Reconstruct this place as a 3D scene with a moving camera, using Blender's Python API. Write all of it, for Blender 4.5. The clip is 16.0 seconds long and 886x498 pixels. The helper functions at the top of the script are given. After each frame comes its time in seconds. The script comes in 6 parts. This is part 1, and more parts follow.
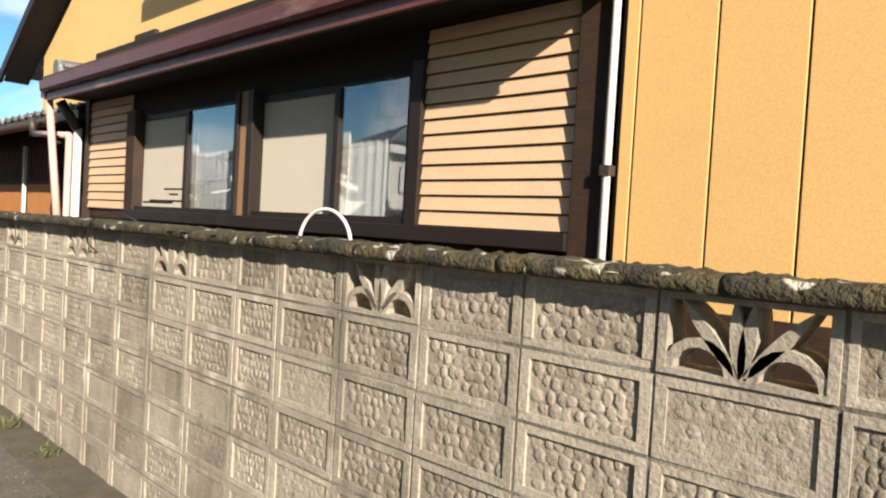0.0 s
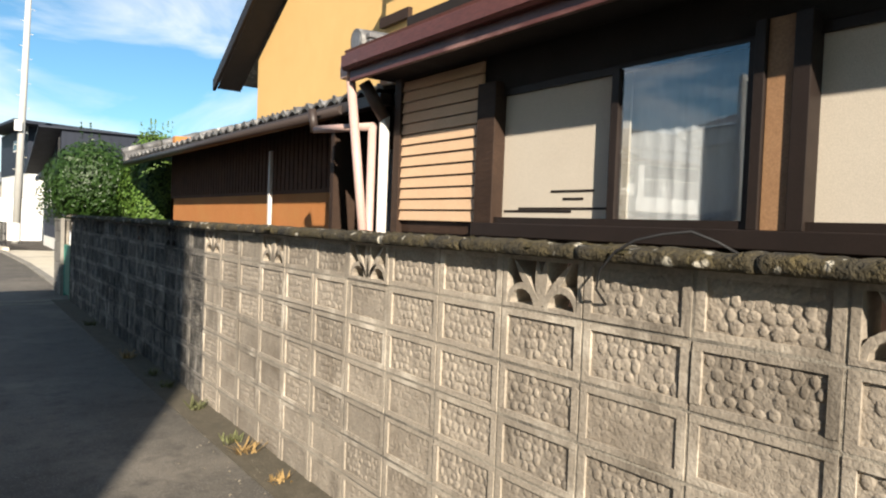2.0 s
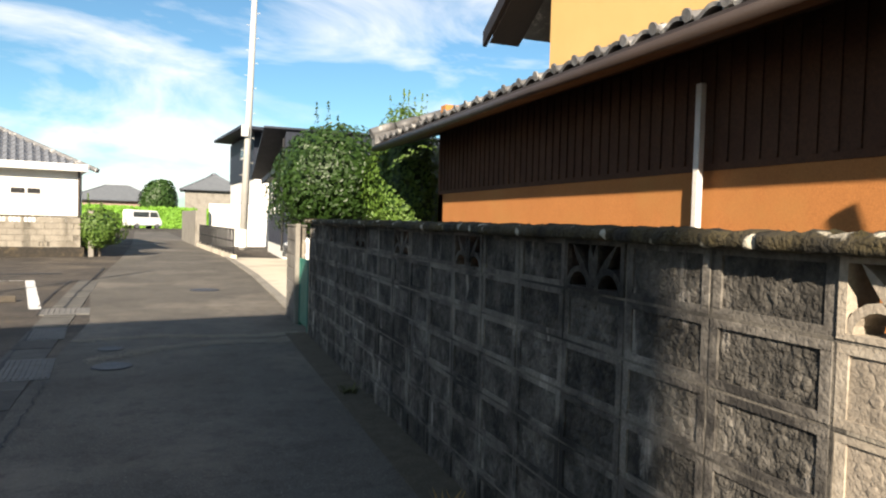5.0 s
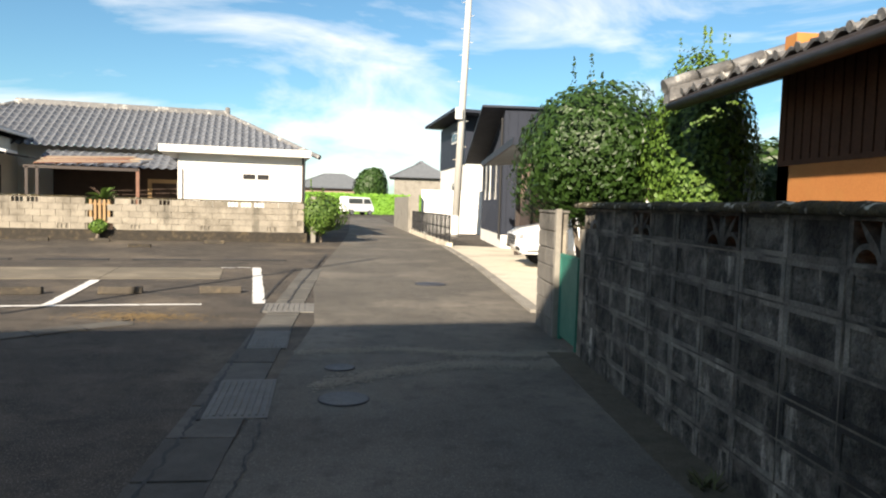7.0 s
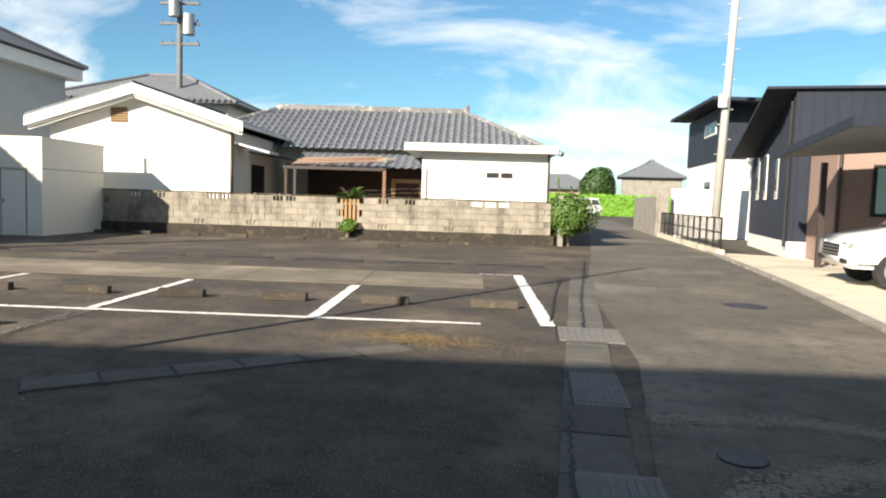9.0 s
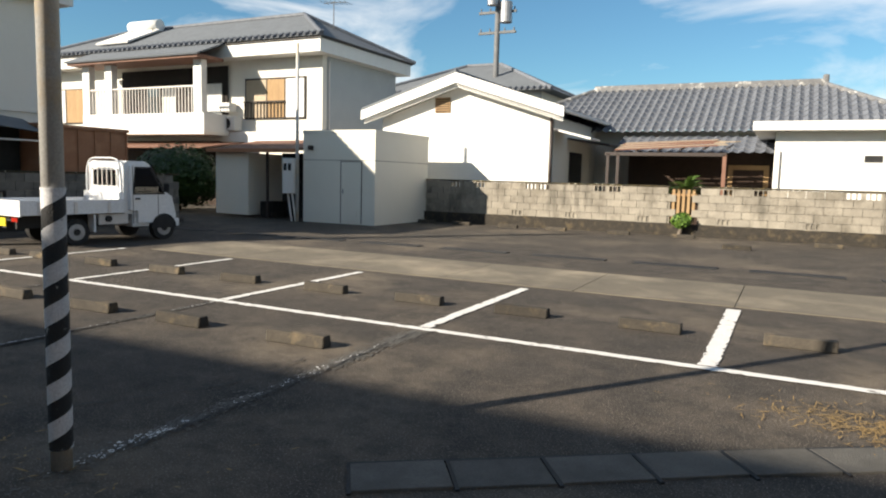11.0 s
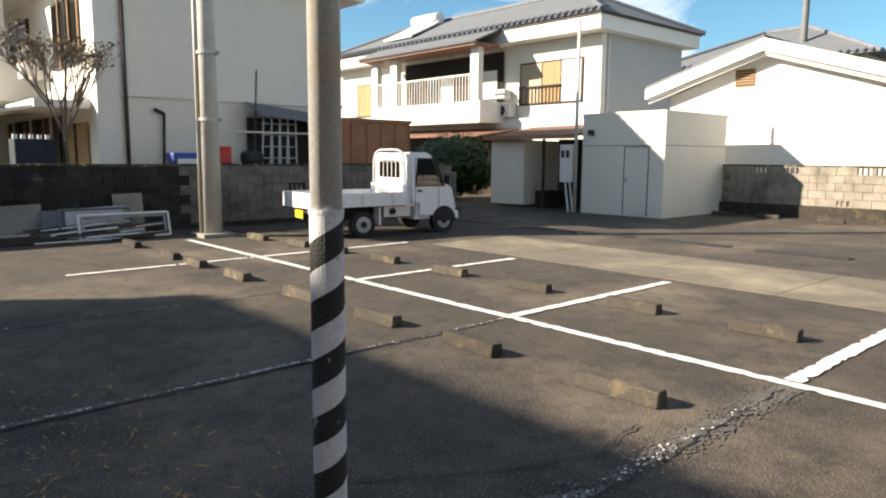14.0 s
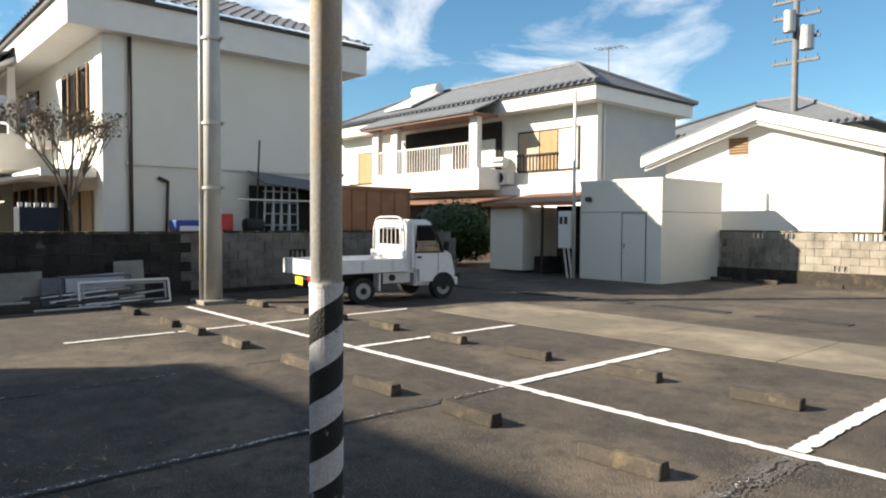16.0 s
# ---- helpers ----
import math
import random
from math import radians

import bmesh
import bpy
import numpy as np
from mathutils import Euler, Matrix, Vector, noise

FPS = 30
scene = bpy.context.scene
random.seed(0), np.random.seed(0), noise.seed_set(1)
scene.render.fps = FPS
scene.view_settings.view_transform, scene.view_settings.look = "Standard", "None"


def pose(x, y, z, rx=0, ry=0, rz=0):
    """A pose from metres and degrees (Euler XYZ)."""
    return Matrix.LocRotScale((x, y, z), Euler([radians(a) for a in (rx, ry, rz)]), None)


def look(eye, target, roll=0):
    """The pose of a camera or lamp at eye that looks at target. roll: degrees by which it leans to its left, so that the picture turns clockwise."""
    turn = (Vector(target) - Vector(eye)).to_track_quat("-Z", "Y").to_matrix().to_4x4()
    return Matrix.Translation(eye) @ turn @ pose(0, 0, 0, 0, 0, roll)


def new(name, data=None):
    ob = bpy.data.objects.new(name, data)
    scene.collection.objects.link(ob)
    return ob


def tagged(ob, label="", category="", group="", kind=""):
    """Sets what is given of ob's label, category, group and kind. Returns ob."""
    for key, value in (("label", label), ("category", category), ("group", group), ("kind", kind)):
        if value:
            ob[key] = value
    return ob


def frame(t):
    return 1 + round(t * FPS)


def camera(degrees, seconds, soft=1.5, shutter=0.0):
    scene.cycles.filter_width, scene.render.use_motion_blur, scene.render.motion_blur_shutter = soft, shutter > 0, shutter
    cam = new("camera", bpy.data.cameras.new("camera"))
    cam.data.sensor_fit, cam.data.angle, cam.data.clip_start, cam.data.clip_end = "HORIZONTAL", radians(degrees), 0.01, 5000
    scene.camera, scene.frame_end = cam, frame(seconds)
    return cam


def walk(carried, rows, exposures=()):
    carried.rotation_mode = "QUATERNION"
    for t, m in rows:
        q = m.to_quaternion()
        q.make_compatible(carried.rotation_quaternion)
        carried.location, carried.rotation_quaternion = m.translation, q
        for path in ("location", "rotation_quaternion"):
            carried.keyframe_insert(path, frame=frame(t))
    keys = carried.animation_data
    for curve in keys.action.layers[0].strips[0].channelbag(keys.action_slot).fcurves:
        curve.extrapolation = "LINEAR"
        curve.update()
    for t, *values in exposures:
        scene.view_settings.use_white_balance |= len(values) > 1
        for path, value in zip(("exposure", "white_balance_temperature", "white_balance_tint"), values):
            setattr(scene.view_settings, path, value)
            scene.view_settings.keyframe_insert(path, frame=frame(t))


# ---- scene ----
cam = camera(65.5, 16.0, soft=2.1)
PATH = [
    (0, (-0.078, -0.017, 1.482), (1.385, 1.347, 1.425), 3.3),
    (0.5, (-0.066, 0.654, 1.452), (1.319, 2.095, 1.382), 3.2),
    (1, (-0.134, 1.282, 1.475), (1.172, 2.796, 1.405), 2.3),
    (1.5, (-0.17, 1.943, 1.454), (1.071, 3.509, 1.376), 2.7),
    (2, (-0.238, 2.619, 1.462), (0.933, 4.239, 1.398), 2.2),
    (2.5, (-0.245, 3.332, 1.42), (0.864, 4.995, 1.358), 2.1),
    (3, (-0.282, 4.011, 1.433), (0.737, 5.731, 1.38), 1.9),
    (3.2, (-0.289, 4.305, 1.434), (0.705, 6.04, 1.393), 2.5),
    (5.3, (0.071, 7.383, 1.41), (0.711, 9.275, 1.324), 1.4),
    (5.5, (0.065, 7.62, 1.368), (0.671, 9.524, 1.276), 1.4),
    (6, (-0.06, 8.14, 1.392), (0.455, 10.07, 1.293), 1.3),
    (6.5, (-0.146, 8.732, 1.375), (0.269, 10.685, 1.26), 1.5),
    (7, (-0.276, 9.265, 1.371), (-0.135, 11.256, 1.242), 1.7),
    (7.5, (-0.477, 9.804, 1.335), (-0.55, 11.798, 1.187), 1.9),
    (8, (-0.758, 10.299, 1.329), (-1.105, 12.263, 1.169), 1.8),
    (8.2, (-0.881, 10.449, 1.289), (-1.265, 12.406, 1.136), 1.8),
    (10.3, (-2.48, 12.219, 1.377), (-3.339, 14.018, 1.221), 1.9),
    (10.5, (-2.658, 12.337, 1.388), (-3.623, 14.081, 1.223), 1.9),
    (11, (-2.911, 12.614, 1.39), (-4.139, 14.179, 1.181), 1.5),
    (11.5, (-3.289, 12.8, 1.372), (-4.791, 14.098, 1.13), 1.1),
    (12, (-3.595, 12.917, 1.376), (-5.235, 14.029, 1.102), 1.6),
    (12.5, (-3.835, 13.04, 1.382), (-5.548, 14.03, 1.09), 0.9),
    (13, (-4.076, 13.096, 1.368), (-5.78, 14.104, 1.083), 0.4),
    (13.5, (-4.2, 13.199, 1.444), (-5.904, 14.207, 1.158), 0.3),
    (14, (-4.263, 13.234, 1.45), (-5.975, 14.233, 1.185), 0.4),
    (14.5, (-4.261, 13.238, 1.439), (-6.009, 14.182, 1.213), 0.4),
    (15, (-4.245, 13.227, 1.479), (-6.021, 14.131, 1.31), 0.4),
    (15.5, (-4.24, 13.214, 1.474), (-6.023, 14.114, 1.355), 0.4),
    (16, (-4.226, 13.22, 1.477), (-5.953, 14.227, 1.4), 0.3),
]
walk(cam, [(t, look(eye, target, roll)) for t, eye, target, roll in PATH],
     [(0, 1.36, 6950, 11), (3, 1.26, 7000, 11), (5.5, 1.42, 7550, 13), (7, 1.42, 7500, 12), (8, 1.42, 7350, 11), (10.5, 1.24, 7100, 10), (11.5, 1.12, 7150, 10), (12.5, 1.34, 7350, 11), (14.5, 1.64, 7450, 12), (16, 1.52, 7200, 11)])

# ---- light ----
SUN_TO = Vector((0.37, 0.82, -0.44)).normalized()      # the way the sunlight goes
sun = new("sun", bpy.data.lights.new("sun", "SUN"))
sun.data.energy, sun.data.angle, sun.data.color = 5.0, radians(0.7), (1.0, 0.93, 0.83)
sun.rotation_mode = "QUATERNION"
sun.rotation_quaternion = SUN_TO.to_track_quat("-Z", "Y")
world = bpy.data.worlds.new("world")
scene.world = world
world.use_nodes = True
wn, wl = world.node_tree.nodes, world.node_tree.links
wn.clear()
sky = wn.new("ShaderNodeTexSky")
sky.sky_type, sky.sun_disc = "NISHITA", False
sky.sun_elevation, sky.sun_rotation = math.asin(-SUN_TO.z), math.atan2(-SUN_TO.x, -SUN_TO.y)
sky.air_density, sky.dust_density, sky.ozone_density = 1.0, 0.4, 1.6
co = wn.new("ShaderNodeTexCoord")
mp = wn.new("ShaderNodeMapping")
mp.inputs["Scale"].default_value = (1.2, 1.6, 3.6)
mp.inputs["Location"].default_value = (0.35, 0.2, 0.4)
mp.inputs["Rotation"].default_value = (0.25, 0.1, 0.5)
cl = wn.new("ShaderNodeTexNoise")
cl.inputs["Scale"].default_value, cl.inputs["Detail"].default_value, cl.inputs["Roughness"].default_value, cl.inputs["Distortion"].default_value = 2.3, 11.0, 0.56, 0.7
ramp = wn.new("ShaderNodeValToRGB")
ramp.color_ramp.elements[0].position, ramp.color_ramp.elements[1].position = 0.45, 0.72
ramp.color_ramp.elements[0].color, ramp.color_ramp.elements[1].color = (0, 0, 0, 1), (1, 1, 1, 1)
mixc = wn.new("ShaderNodeMix")
mixc.data_type = "RGBA"
mixc.inputs[7].default_value = (14.5, 15.0, 15.8, 1)
bgd = wn.new("ShaderNodeBackground")
bgd.inputs[1].default_value = 0.036
wout = wn.new("ShaderNodeOutputWorld")
wl.new(co.outputs["Generated"], mp.inputs[0]); wl.new(mp.outputs[0], cl.inputs["Vector"])
sep, thin, veil = wn.new("ShaderNodeSeparateXYZ"), wn.new("ShaderNodeMapRange"), wn.new("ShaderNodeMath")
thin.inputs[1].default_value, thin.inputs[2].default_value, thin.inputs[3].default_value, thin.inputs[4].default_value = 0.30, 0.70, 1.0, 0.45     # fewer clouds high up
veil.operation = "MULTIPLY"
wl.new(co.outputs["Generated"], sep.inputs[0]); wl.new(sep.outputs["Z"], thin.inputs[0])
wl.new(cl.outputs["Fac"], ramp.inputs[0]); wl.new(ramp.outputs[0], veil.inputs[0]); wl.new(thin.outputs[0], veil.inputs[1]); wl.new(veil.outputs[0], mixc.inputs[0])
tone = wn.new("ShaderNodeMix")
tone.data_type, tone.blend_type = "RGBA", "MULTIPLY"
tone.inputs[0].default_value = 1.0
tone.inputs[7].default_value = (0.84, 1.42, 1.72, 1)
wl.new(sky.outputs[0], tone.inputs[6]); wl.new(tone.outputs[2], mixc.inputs[6]); wl.new(mixc.outputs[2], bgd.inputs[0]); wl.new(bgd.outputs[0], wout.inputs[0])


# ---- materials ----
def mat(name, a, b=None, scale=6.0, rough=0.8, metal=0.0, bump=0.15, fine=60.0, stain=None, stain_scale=0.8, stain_lo=0.5, stain_hi=0.7,
        vary=0.0, stretch=(1, 1, 1), spec=0.4, bump_m=0.01, speck=None, streak=None):
    """Two tones mixed by noise in world metres, an optional stain tone, relief, and a little difference from object to object."""
    m = bpy.data.materials.new(name)
    m.use_nodes = True
    n, l = m.node_tree.nodes, m.node_tree.links
    p = n["Principled BSDF"]
    geo = n.new("ShaderNodeNewGeometry")
    mpg = n.new("ShaderNodeMapping")
    mpg.inputs["Scale"].default_value = stretch
    l.new(geo.outputs["Position"], mpg.inputs[0])

    def tex(s, detail=6.0, r=0.6):
        t = n.new("ShaderNodeTexNoise")
        t.inputs["Scale"].default_value, t.inputs["Detail"].default_value, t.inputs["Roughness"].default_value = s, detail, r
        l.new(mpg.outputs[0], t.inputs["Vector"])
        return t

    def mixed(fac, c1, c2):
        k = n.new("ShaderNodeMix")
        k.data_type = "RGBA"
        l.new(fac, k.inputs[0])
        for i, c in ((6, c1), (7, c2)):
            if hasattr(c, "is_linked"):
                l.new(c, k.inputs[i])
            else:
                k.inputs[i].default_value = (*c, 1)
        return k.outputs[2]

    def ranged(src, lo, hi):
        r = n.new("ShaderNodeMapRange")
        r.inputs[1].default_value, r.inputs[2].default_value = lo, hi
        l.new(src, r.inputs[0])
        return r.outputs[0]

    b = b or tuple(c * 0.8 for c in a)
    col = mixed(ranged(tex(scale).outputs["Fac"], 0.3, 0.7), a, b)
    f = tex(fine, 3.0)
    col = mixed(ranged(f.outputs["Fac"], 0.25, 0.95), col, tuple(c * 0.6 for c in b))
    if stain:
        col = mixed(ranged(tex(stain_scale, 8.0, 0.65).outputs["Fac"], stain_lo, stain_hi), col, stain)
    if speck:
        col = mixed(ranged(tex(speck[1], 1.0).outputs["Fac"], speck[2], speck[3]), col, speck[0])
        col = mixed(ranged(tex(5.0, 5.0, 0.7).outputs["Fac"], 0.50, 0.78), col, tuple(c * 0.55 for c in b))
    if streak:
        down = n.new("ShaderNodeMapping")
        down.inputs["Scale"].default_value = (1, 1, 0.22)
        l.new(geo.outputs["Position"], down.inputs[0])
        runs = tex(streak[1], 7.0, 0.62)
        l.new(down.outputs[0], runs.inputs["Vector"])
        col = mixed(ranged(runs.outputs["Fac"], streak[2], streak[3]), col, streak[0])
    if vary:
        info = n.new("ShaderNodeObjectInfo")
        hsv = n.new("ShaderNodeHueSaturation")
        l.new(col, hsv.inputs["Color"])
        r = n.new("ShaderNodeMapRange")
        r.inputs[3].default_value, r.inputs[4].default_value = 1 - vary, 1 + vary
        l.new(info.outputs["Random"], r.inputs[0]); l.new(r.outputs[0], hsv.inputs["Value"])
        col = hsv.outputs["Color"]
    l.new(col, p.inputs["Base Color"])
    p.inputs["Metallic"].default_value, p.inputs["Specular IOR Level"].default_value = metal, spec
    rr = n.new("ShaderNodeMapRange")
    rr.inputs[3].default_value, rr.inputs[4].default_value = max(0.02, rough - 0.12), min(1, rough + 0.12)
    l.new(tex(scale * 2).outputs["Fac"], rr.inputs[0]); l.new(rr.outputs[0], p.inputs["Roughness"])
    if bump:
        bn = n.new("ShaderNodeBump")
        bn.inputs["Strength"].default_value, bn.inputs["Distance"].default_value = bump, bump_m
        l.new(f.outputs["Fac"], bn.inputs["Height"]); l.new(bn.outputs[0], p.inputs["Normal"])
    return m


M = {}
M["asphalt"] = mat("asphalt", (0.084, 0.066, 0.050), (0.026, 0.0225, 0.019), scale=1.5, speck=((0.21, 0.185, 0.152), 95, 0.60, 0.70), fine=60, rough=0.9, bump=0.9, stain=(0.128, 0.102, 0.074), stain_scale=0.45, stain_lo=0.50, stain_hi=0.70)
M["road"] = mat("road", (0.142, 0.126, 0.103), (0.070, 0.063, 0.053), scale=0.7, speck=((0.20, 0.182, 0.155), 110, 0.61, 0.72), fine=80, rough=0.82, bump=0.6, stain=(0.175, 0.153, 0.124), stain_scale=0.42, stain_lo=0.50, stain_hi=0.70)
M["concrete"] = mat("concrete", (0.30, 0.28, 0.24), (0.22, 0.205, 0.18), scale=3, fine=90, rough=0.9, bump=0.3, stain=(0.13, 0.12, 0.10), stain_scale=1.2)
M["concrete_pale"] = mat("concrete_pale", (0.64, 0.59, 0.48), (0.55, 0.50, 0.40), scale=1.5, fine=80, rough=0.9, bump=0.2, stain=(0.25, 0.22, 0.18), stain_scale=0.7)
M["block"] = mat("block", (0.40, 0.345, 0.275), (0.27, 0.232, 0.186), scale=7, fine=80, rough=0.92, bump=0.5, vary=0.15, stain=(0.15, 0.122, 0.092), stain_scale=2.6, stain_lo=0.48, stain_hi=0.72, streak=((0.13, 0.11, 0.086), 4.5, 0.56, 0.74))
M["block_rim"] = mat("block_rim", (0.42, 0.365, 0.292), (0.29, 0.25, 0.20), scale=8, fine=80, rough=0.92, bump=0.4, vary=0.14, stain=(0.52, 0.465, 0.385), stain_scale=3.0, stain_lo=0.56, stain_hi=0.70, streak=((0.13, 0.11, 0.086), 4.0, 0.54, 0.72))
M["stop"] = mat("stop_concrete", (0.078, 0.065, 0.050), (0.040, 0.035, 0.028), scale=9, fine=90, rough=0.95, bump=0.9, vary=0.4, stain=(0.12, 0.092, 0.056), stain_scale=5, stain_lo=0.52, stain_hi=0.66)
M["apron"] = mat("apron", (0.195, 0.168, 0.125), (0.12, 0.104, 0.08), scale=1.2, fine=90, rough=0.92, bump=0.4, stain=(0.26, 0.22, 0.16), stain_scale=0.7, stain_lo=0.5, stain_hi=0.7)
M["slab"] = mat("slab", (0.125, 0.118, 0.105), (0.080, 0.076, 0.068), scale=4, fine=90, rough=0.92, bump=0.5, vary=0.2, stain=(0.055, 0.052, 0.046), stain_scale=1.8)
M["block_dark"] = mat("block_dark", (0.22, 0.205, 0.18), (0.15, 0.14, 0.125), scale=5, fine=110, rough=0.93, bump=0.6, vary=0.16, stain=(0.06, 0.056, 0.05), stain_scale=1.5, stain_lo=0.48, stain_hi=0.66)
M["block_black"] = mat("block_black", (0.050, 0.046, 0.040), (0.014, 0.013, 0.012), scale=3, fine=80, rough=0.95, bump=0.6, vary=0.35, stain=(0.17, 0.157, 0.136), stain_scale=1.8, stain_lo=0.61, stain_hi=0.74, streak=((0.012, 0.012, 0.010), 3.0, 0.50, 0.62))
# Mould tones with shade painted in, for blocks in the wall's shadow.
M["block_mould_shade"] = mat("block_mould_shade", (0.19, 0.174, 0.15), (0.045, 0.042, 0.036), scale=9, fine=45, rough=0.95, bump=1.0, bump_m=0.02, vary=0.4, stain=(0.018, 0.017, 0.015), stain_scale=5.0, stain_lo=0.44, stain_hi=0.62, streak=((0.34, 0.31, 0.27), 7.0, 0.60, 0.72))
M["block_mould_shade_rim"] = mat("block_mould_shade_rim", (0.27, 0.247, 0.213), (0.09, 0.082, 0.072), scale=5, fine=70, rough=0.95, bump=0.7, vary=0.45, stain=(0.024, 0.022, 0.020), stain_scale=2.4, stain_lo=0.45, stain_hi=0.58, streak=((0.36, 0.33, 0.285), 5.0, 0.63, 0.72))
M["mortar"] = mat("mortar", (0.40, 0.36, 0.29), (0.24, 0.215, 0.175), scale=6, fine=90, rough=0.95, bump=0.5, stain=(0.10, 0.09, 0.075), stain_scale=2.4, stain_lo=0.44, stain_hi=0.62)
# Darker mortar copy: the wall's shadow is put into its colour.
M["mortar_shade"] = mat("mortar_shade", (0.24, 0.22, 0.185), (0.10, 0.09, 0.076), scale=5, fine=90, rough=0.95, bump=0.5, stain=(0.03, 0.028, 0.024), stain_scale=2.2, stain_lo=0.46, stain_hi=0.60)
M["cap"] = mat("cap", (0.105, 0.080, 0.030), (0.028, 0.024, 0.016), scale=7, fine=55, rough=0.97, bump=1.0, bump_m=0.02, stain=(0.020, 0.018, 0.014), stain_scale=5.0, stain_lo=0.52, stain_hi=0.66, speck=((0.40, 0.37, 0.30), 13, 0.63, 0.68))
M["moss"] = mat("moss", (0.085, 0.066, 0.018), (0.04, 0.031, 0.009), scale=12, fine=130, rough=1.0, bump=1.0, bump_m=0.02)
M["lichen"] = mat("lichen", (0.50, 0.48, 0.40), (0.36, 0.33, 0.26), scale=20, fine=120, rough=0.95, bump=0.5)
M["siding"] = mat("siding", (0.66, 0.45, 0.285), (0.60, 0.40, 0.25), scale=3, fine=160, rough=0.6, bump=0.1)
M["panel_yellow"] = mat("panel_yellow", (0.69, 0.42, 0.165), (0.63, 0.375, 0.14), scale=1.2, fine=220, rough=0.65, bump=0.05)
M["render_yellow"] = mat("render_yellow", (0.74, 0.48, 0.19), (0.68, 0.43, 0.165), scale=1.5, fine=140, rough=0.85, bump=0.2)
M["render_orange"] = mat("render_orange", (0.50, 0.20, 0.06), (0.43, 0.165, 0.048), scale=1.6, fine=120, rough=0.85, bump=0.25, stain=(0.38, 0.17, 0.05), stain_scale=1.5)
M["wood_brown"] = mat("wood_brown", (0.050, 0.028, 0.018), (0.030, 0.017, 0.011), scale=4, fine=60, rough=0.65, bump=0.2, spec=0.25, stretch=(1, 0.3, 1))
M["fascia"] = mat("fascia", (0.15, 0.050, 0.040), (0.085, 0.030, 0.025), scale=4, fine=90, rough=0.35, bump=0.15, stain=(0.36, 0.20, 0.17), stain_scale=4, stain_lo=0.56, stain_hi=0.74, stretch=(1, 0.25, 1))
# Near-black in place of brown: deep eave shade put into the colour.
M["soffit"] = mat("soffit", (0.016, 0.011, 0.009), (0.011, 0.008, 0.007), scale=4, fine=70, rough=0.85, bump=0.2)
M["blind"] = mat("blind", (0.58, 0.52, 0.43), (0.53, 0.47, 0.39), scale=2, fine=250, rough=0.8, bump=0.1)
M["frame_brown"] = mat("frame_brown", (0.024, 0.016, 0.013), (0.016, 0.011, 0.009), scale=5, fine=100, rough=0.5, bump=0.05, spec=0.25)
M["frame_tan"] = mat("frame_tan", (0.33, 0.19, 0.10), (0.26, 0.14, 0.07), scale=5, fine=100, rough=0.6, bump=0.1)
M["pipe_pink"] = mat("pipe_pink", (0.55, 0.38, 0.33), (0.48, 0.32, 0.28), scale=6, fine=120, rough=0.5, bump=0.05)
M["pipe_white"] = mat("pipe_white", (0.74, 0.70, 0.66), (0.66, 0.62, 0.58), scale=6, fine=120, rough=0.5, bump=0.05)
M["pipe_dark"] = mat("pipe_dark", (0.05, 0.035, 0.03), (0.04, 0.03, 0.026), scale=6, fine=120, rough=0.5, bump=0.05)
M["tile_grey"] = mat("tile_grey", (0.19, 0.19, 0.192), (0.095, 0.095, 0.097), scale=5, fine=50, rough=0.5, bump=0.4, vary=0.3, stain=(0.42, 0.41, 0.385), stain_scale=4, stain_lo=0.55, stain_hi=0.68)
M["tile_far"] = mat("tile_far", (0.185, 0.20, 0.225), (0.115, 0.125, 0.145), scale=3, fine=30, rough=0.6, spec=0.3, bump=0.2, vary=0.15)
M["roof_slate"] = mat("roof_slate", (0.165, 0.18, 0.195), (0.125, 0.137, 0.15), scale=2, fine=30, rough=0.7, spec=0.25, bump=0.25)
M["white_wall"] = mat("white_wall", (0.80, 0.79, 0.75), (0.74, 0.73, 0.69), scale=0.8, fine=90, rough=0.85, bump=0.2, stain=(0.60, 0.58, 0.53), stain_scale=0.6, stain_lo=0.62, stain_hi=0.85)
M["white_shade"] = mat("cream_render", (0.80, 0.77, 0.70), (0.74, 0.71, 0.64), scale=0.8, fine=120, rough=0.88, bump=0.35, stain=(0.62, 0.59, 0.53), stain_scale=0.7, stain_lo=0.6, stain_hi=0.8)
M["cream_panel"] = mat("cream_panel", (0.80, 0.77, 0.68), (0.75, 0.72, 0.63), scale=1, fine=180, rough=0.55, bump=0.05, stain=(0.52, 0.49, 0.42), stain_scale=0.8, stain_lo=0.62, stain_hi=0.82)
M["white_trim"] = mat("white_trim", (0.80, 0.79, 0.76), (0.72, 0.71, 0.68), scale=3, fine=150, rough=0.6, bump=0.05)
M["paint_white"] = mat("paint_white", (0.80, 0.79, 0.76), (0.68, 0.67, 0.64), scale=8, fine=90, rough=0.8, bump=0.3, stain=(0.16, 0.15, 0.14), stain_scale=9, stain_lo=0.60, stain_hi=0.66)
M["paint_worn"] = mat("paint_worn", (0.30, 0.285, 0.26), (0.15, 0.14, 0.13), scale=10, fine=70, rough=0.9, bump=0.4, stain=(0.075, 0.07, 0.066), stain_scale=5, stain_lo=0.46, stain_hi=0.54)
M["steel"] = mat("steel", (0.60, 0.60, 0.58), (0.50, 0.50, 0.49), scale=4, fine=80, rough=0.5, metal=0.1, bump=0.08, stain=(0.55, 0.40, 0.17), stain_scale=1.6, stain_lo=0.48, stain_hi=0.75)
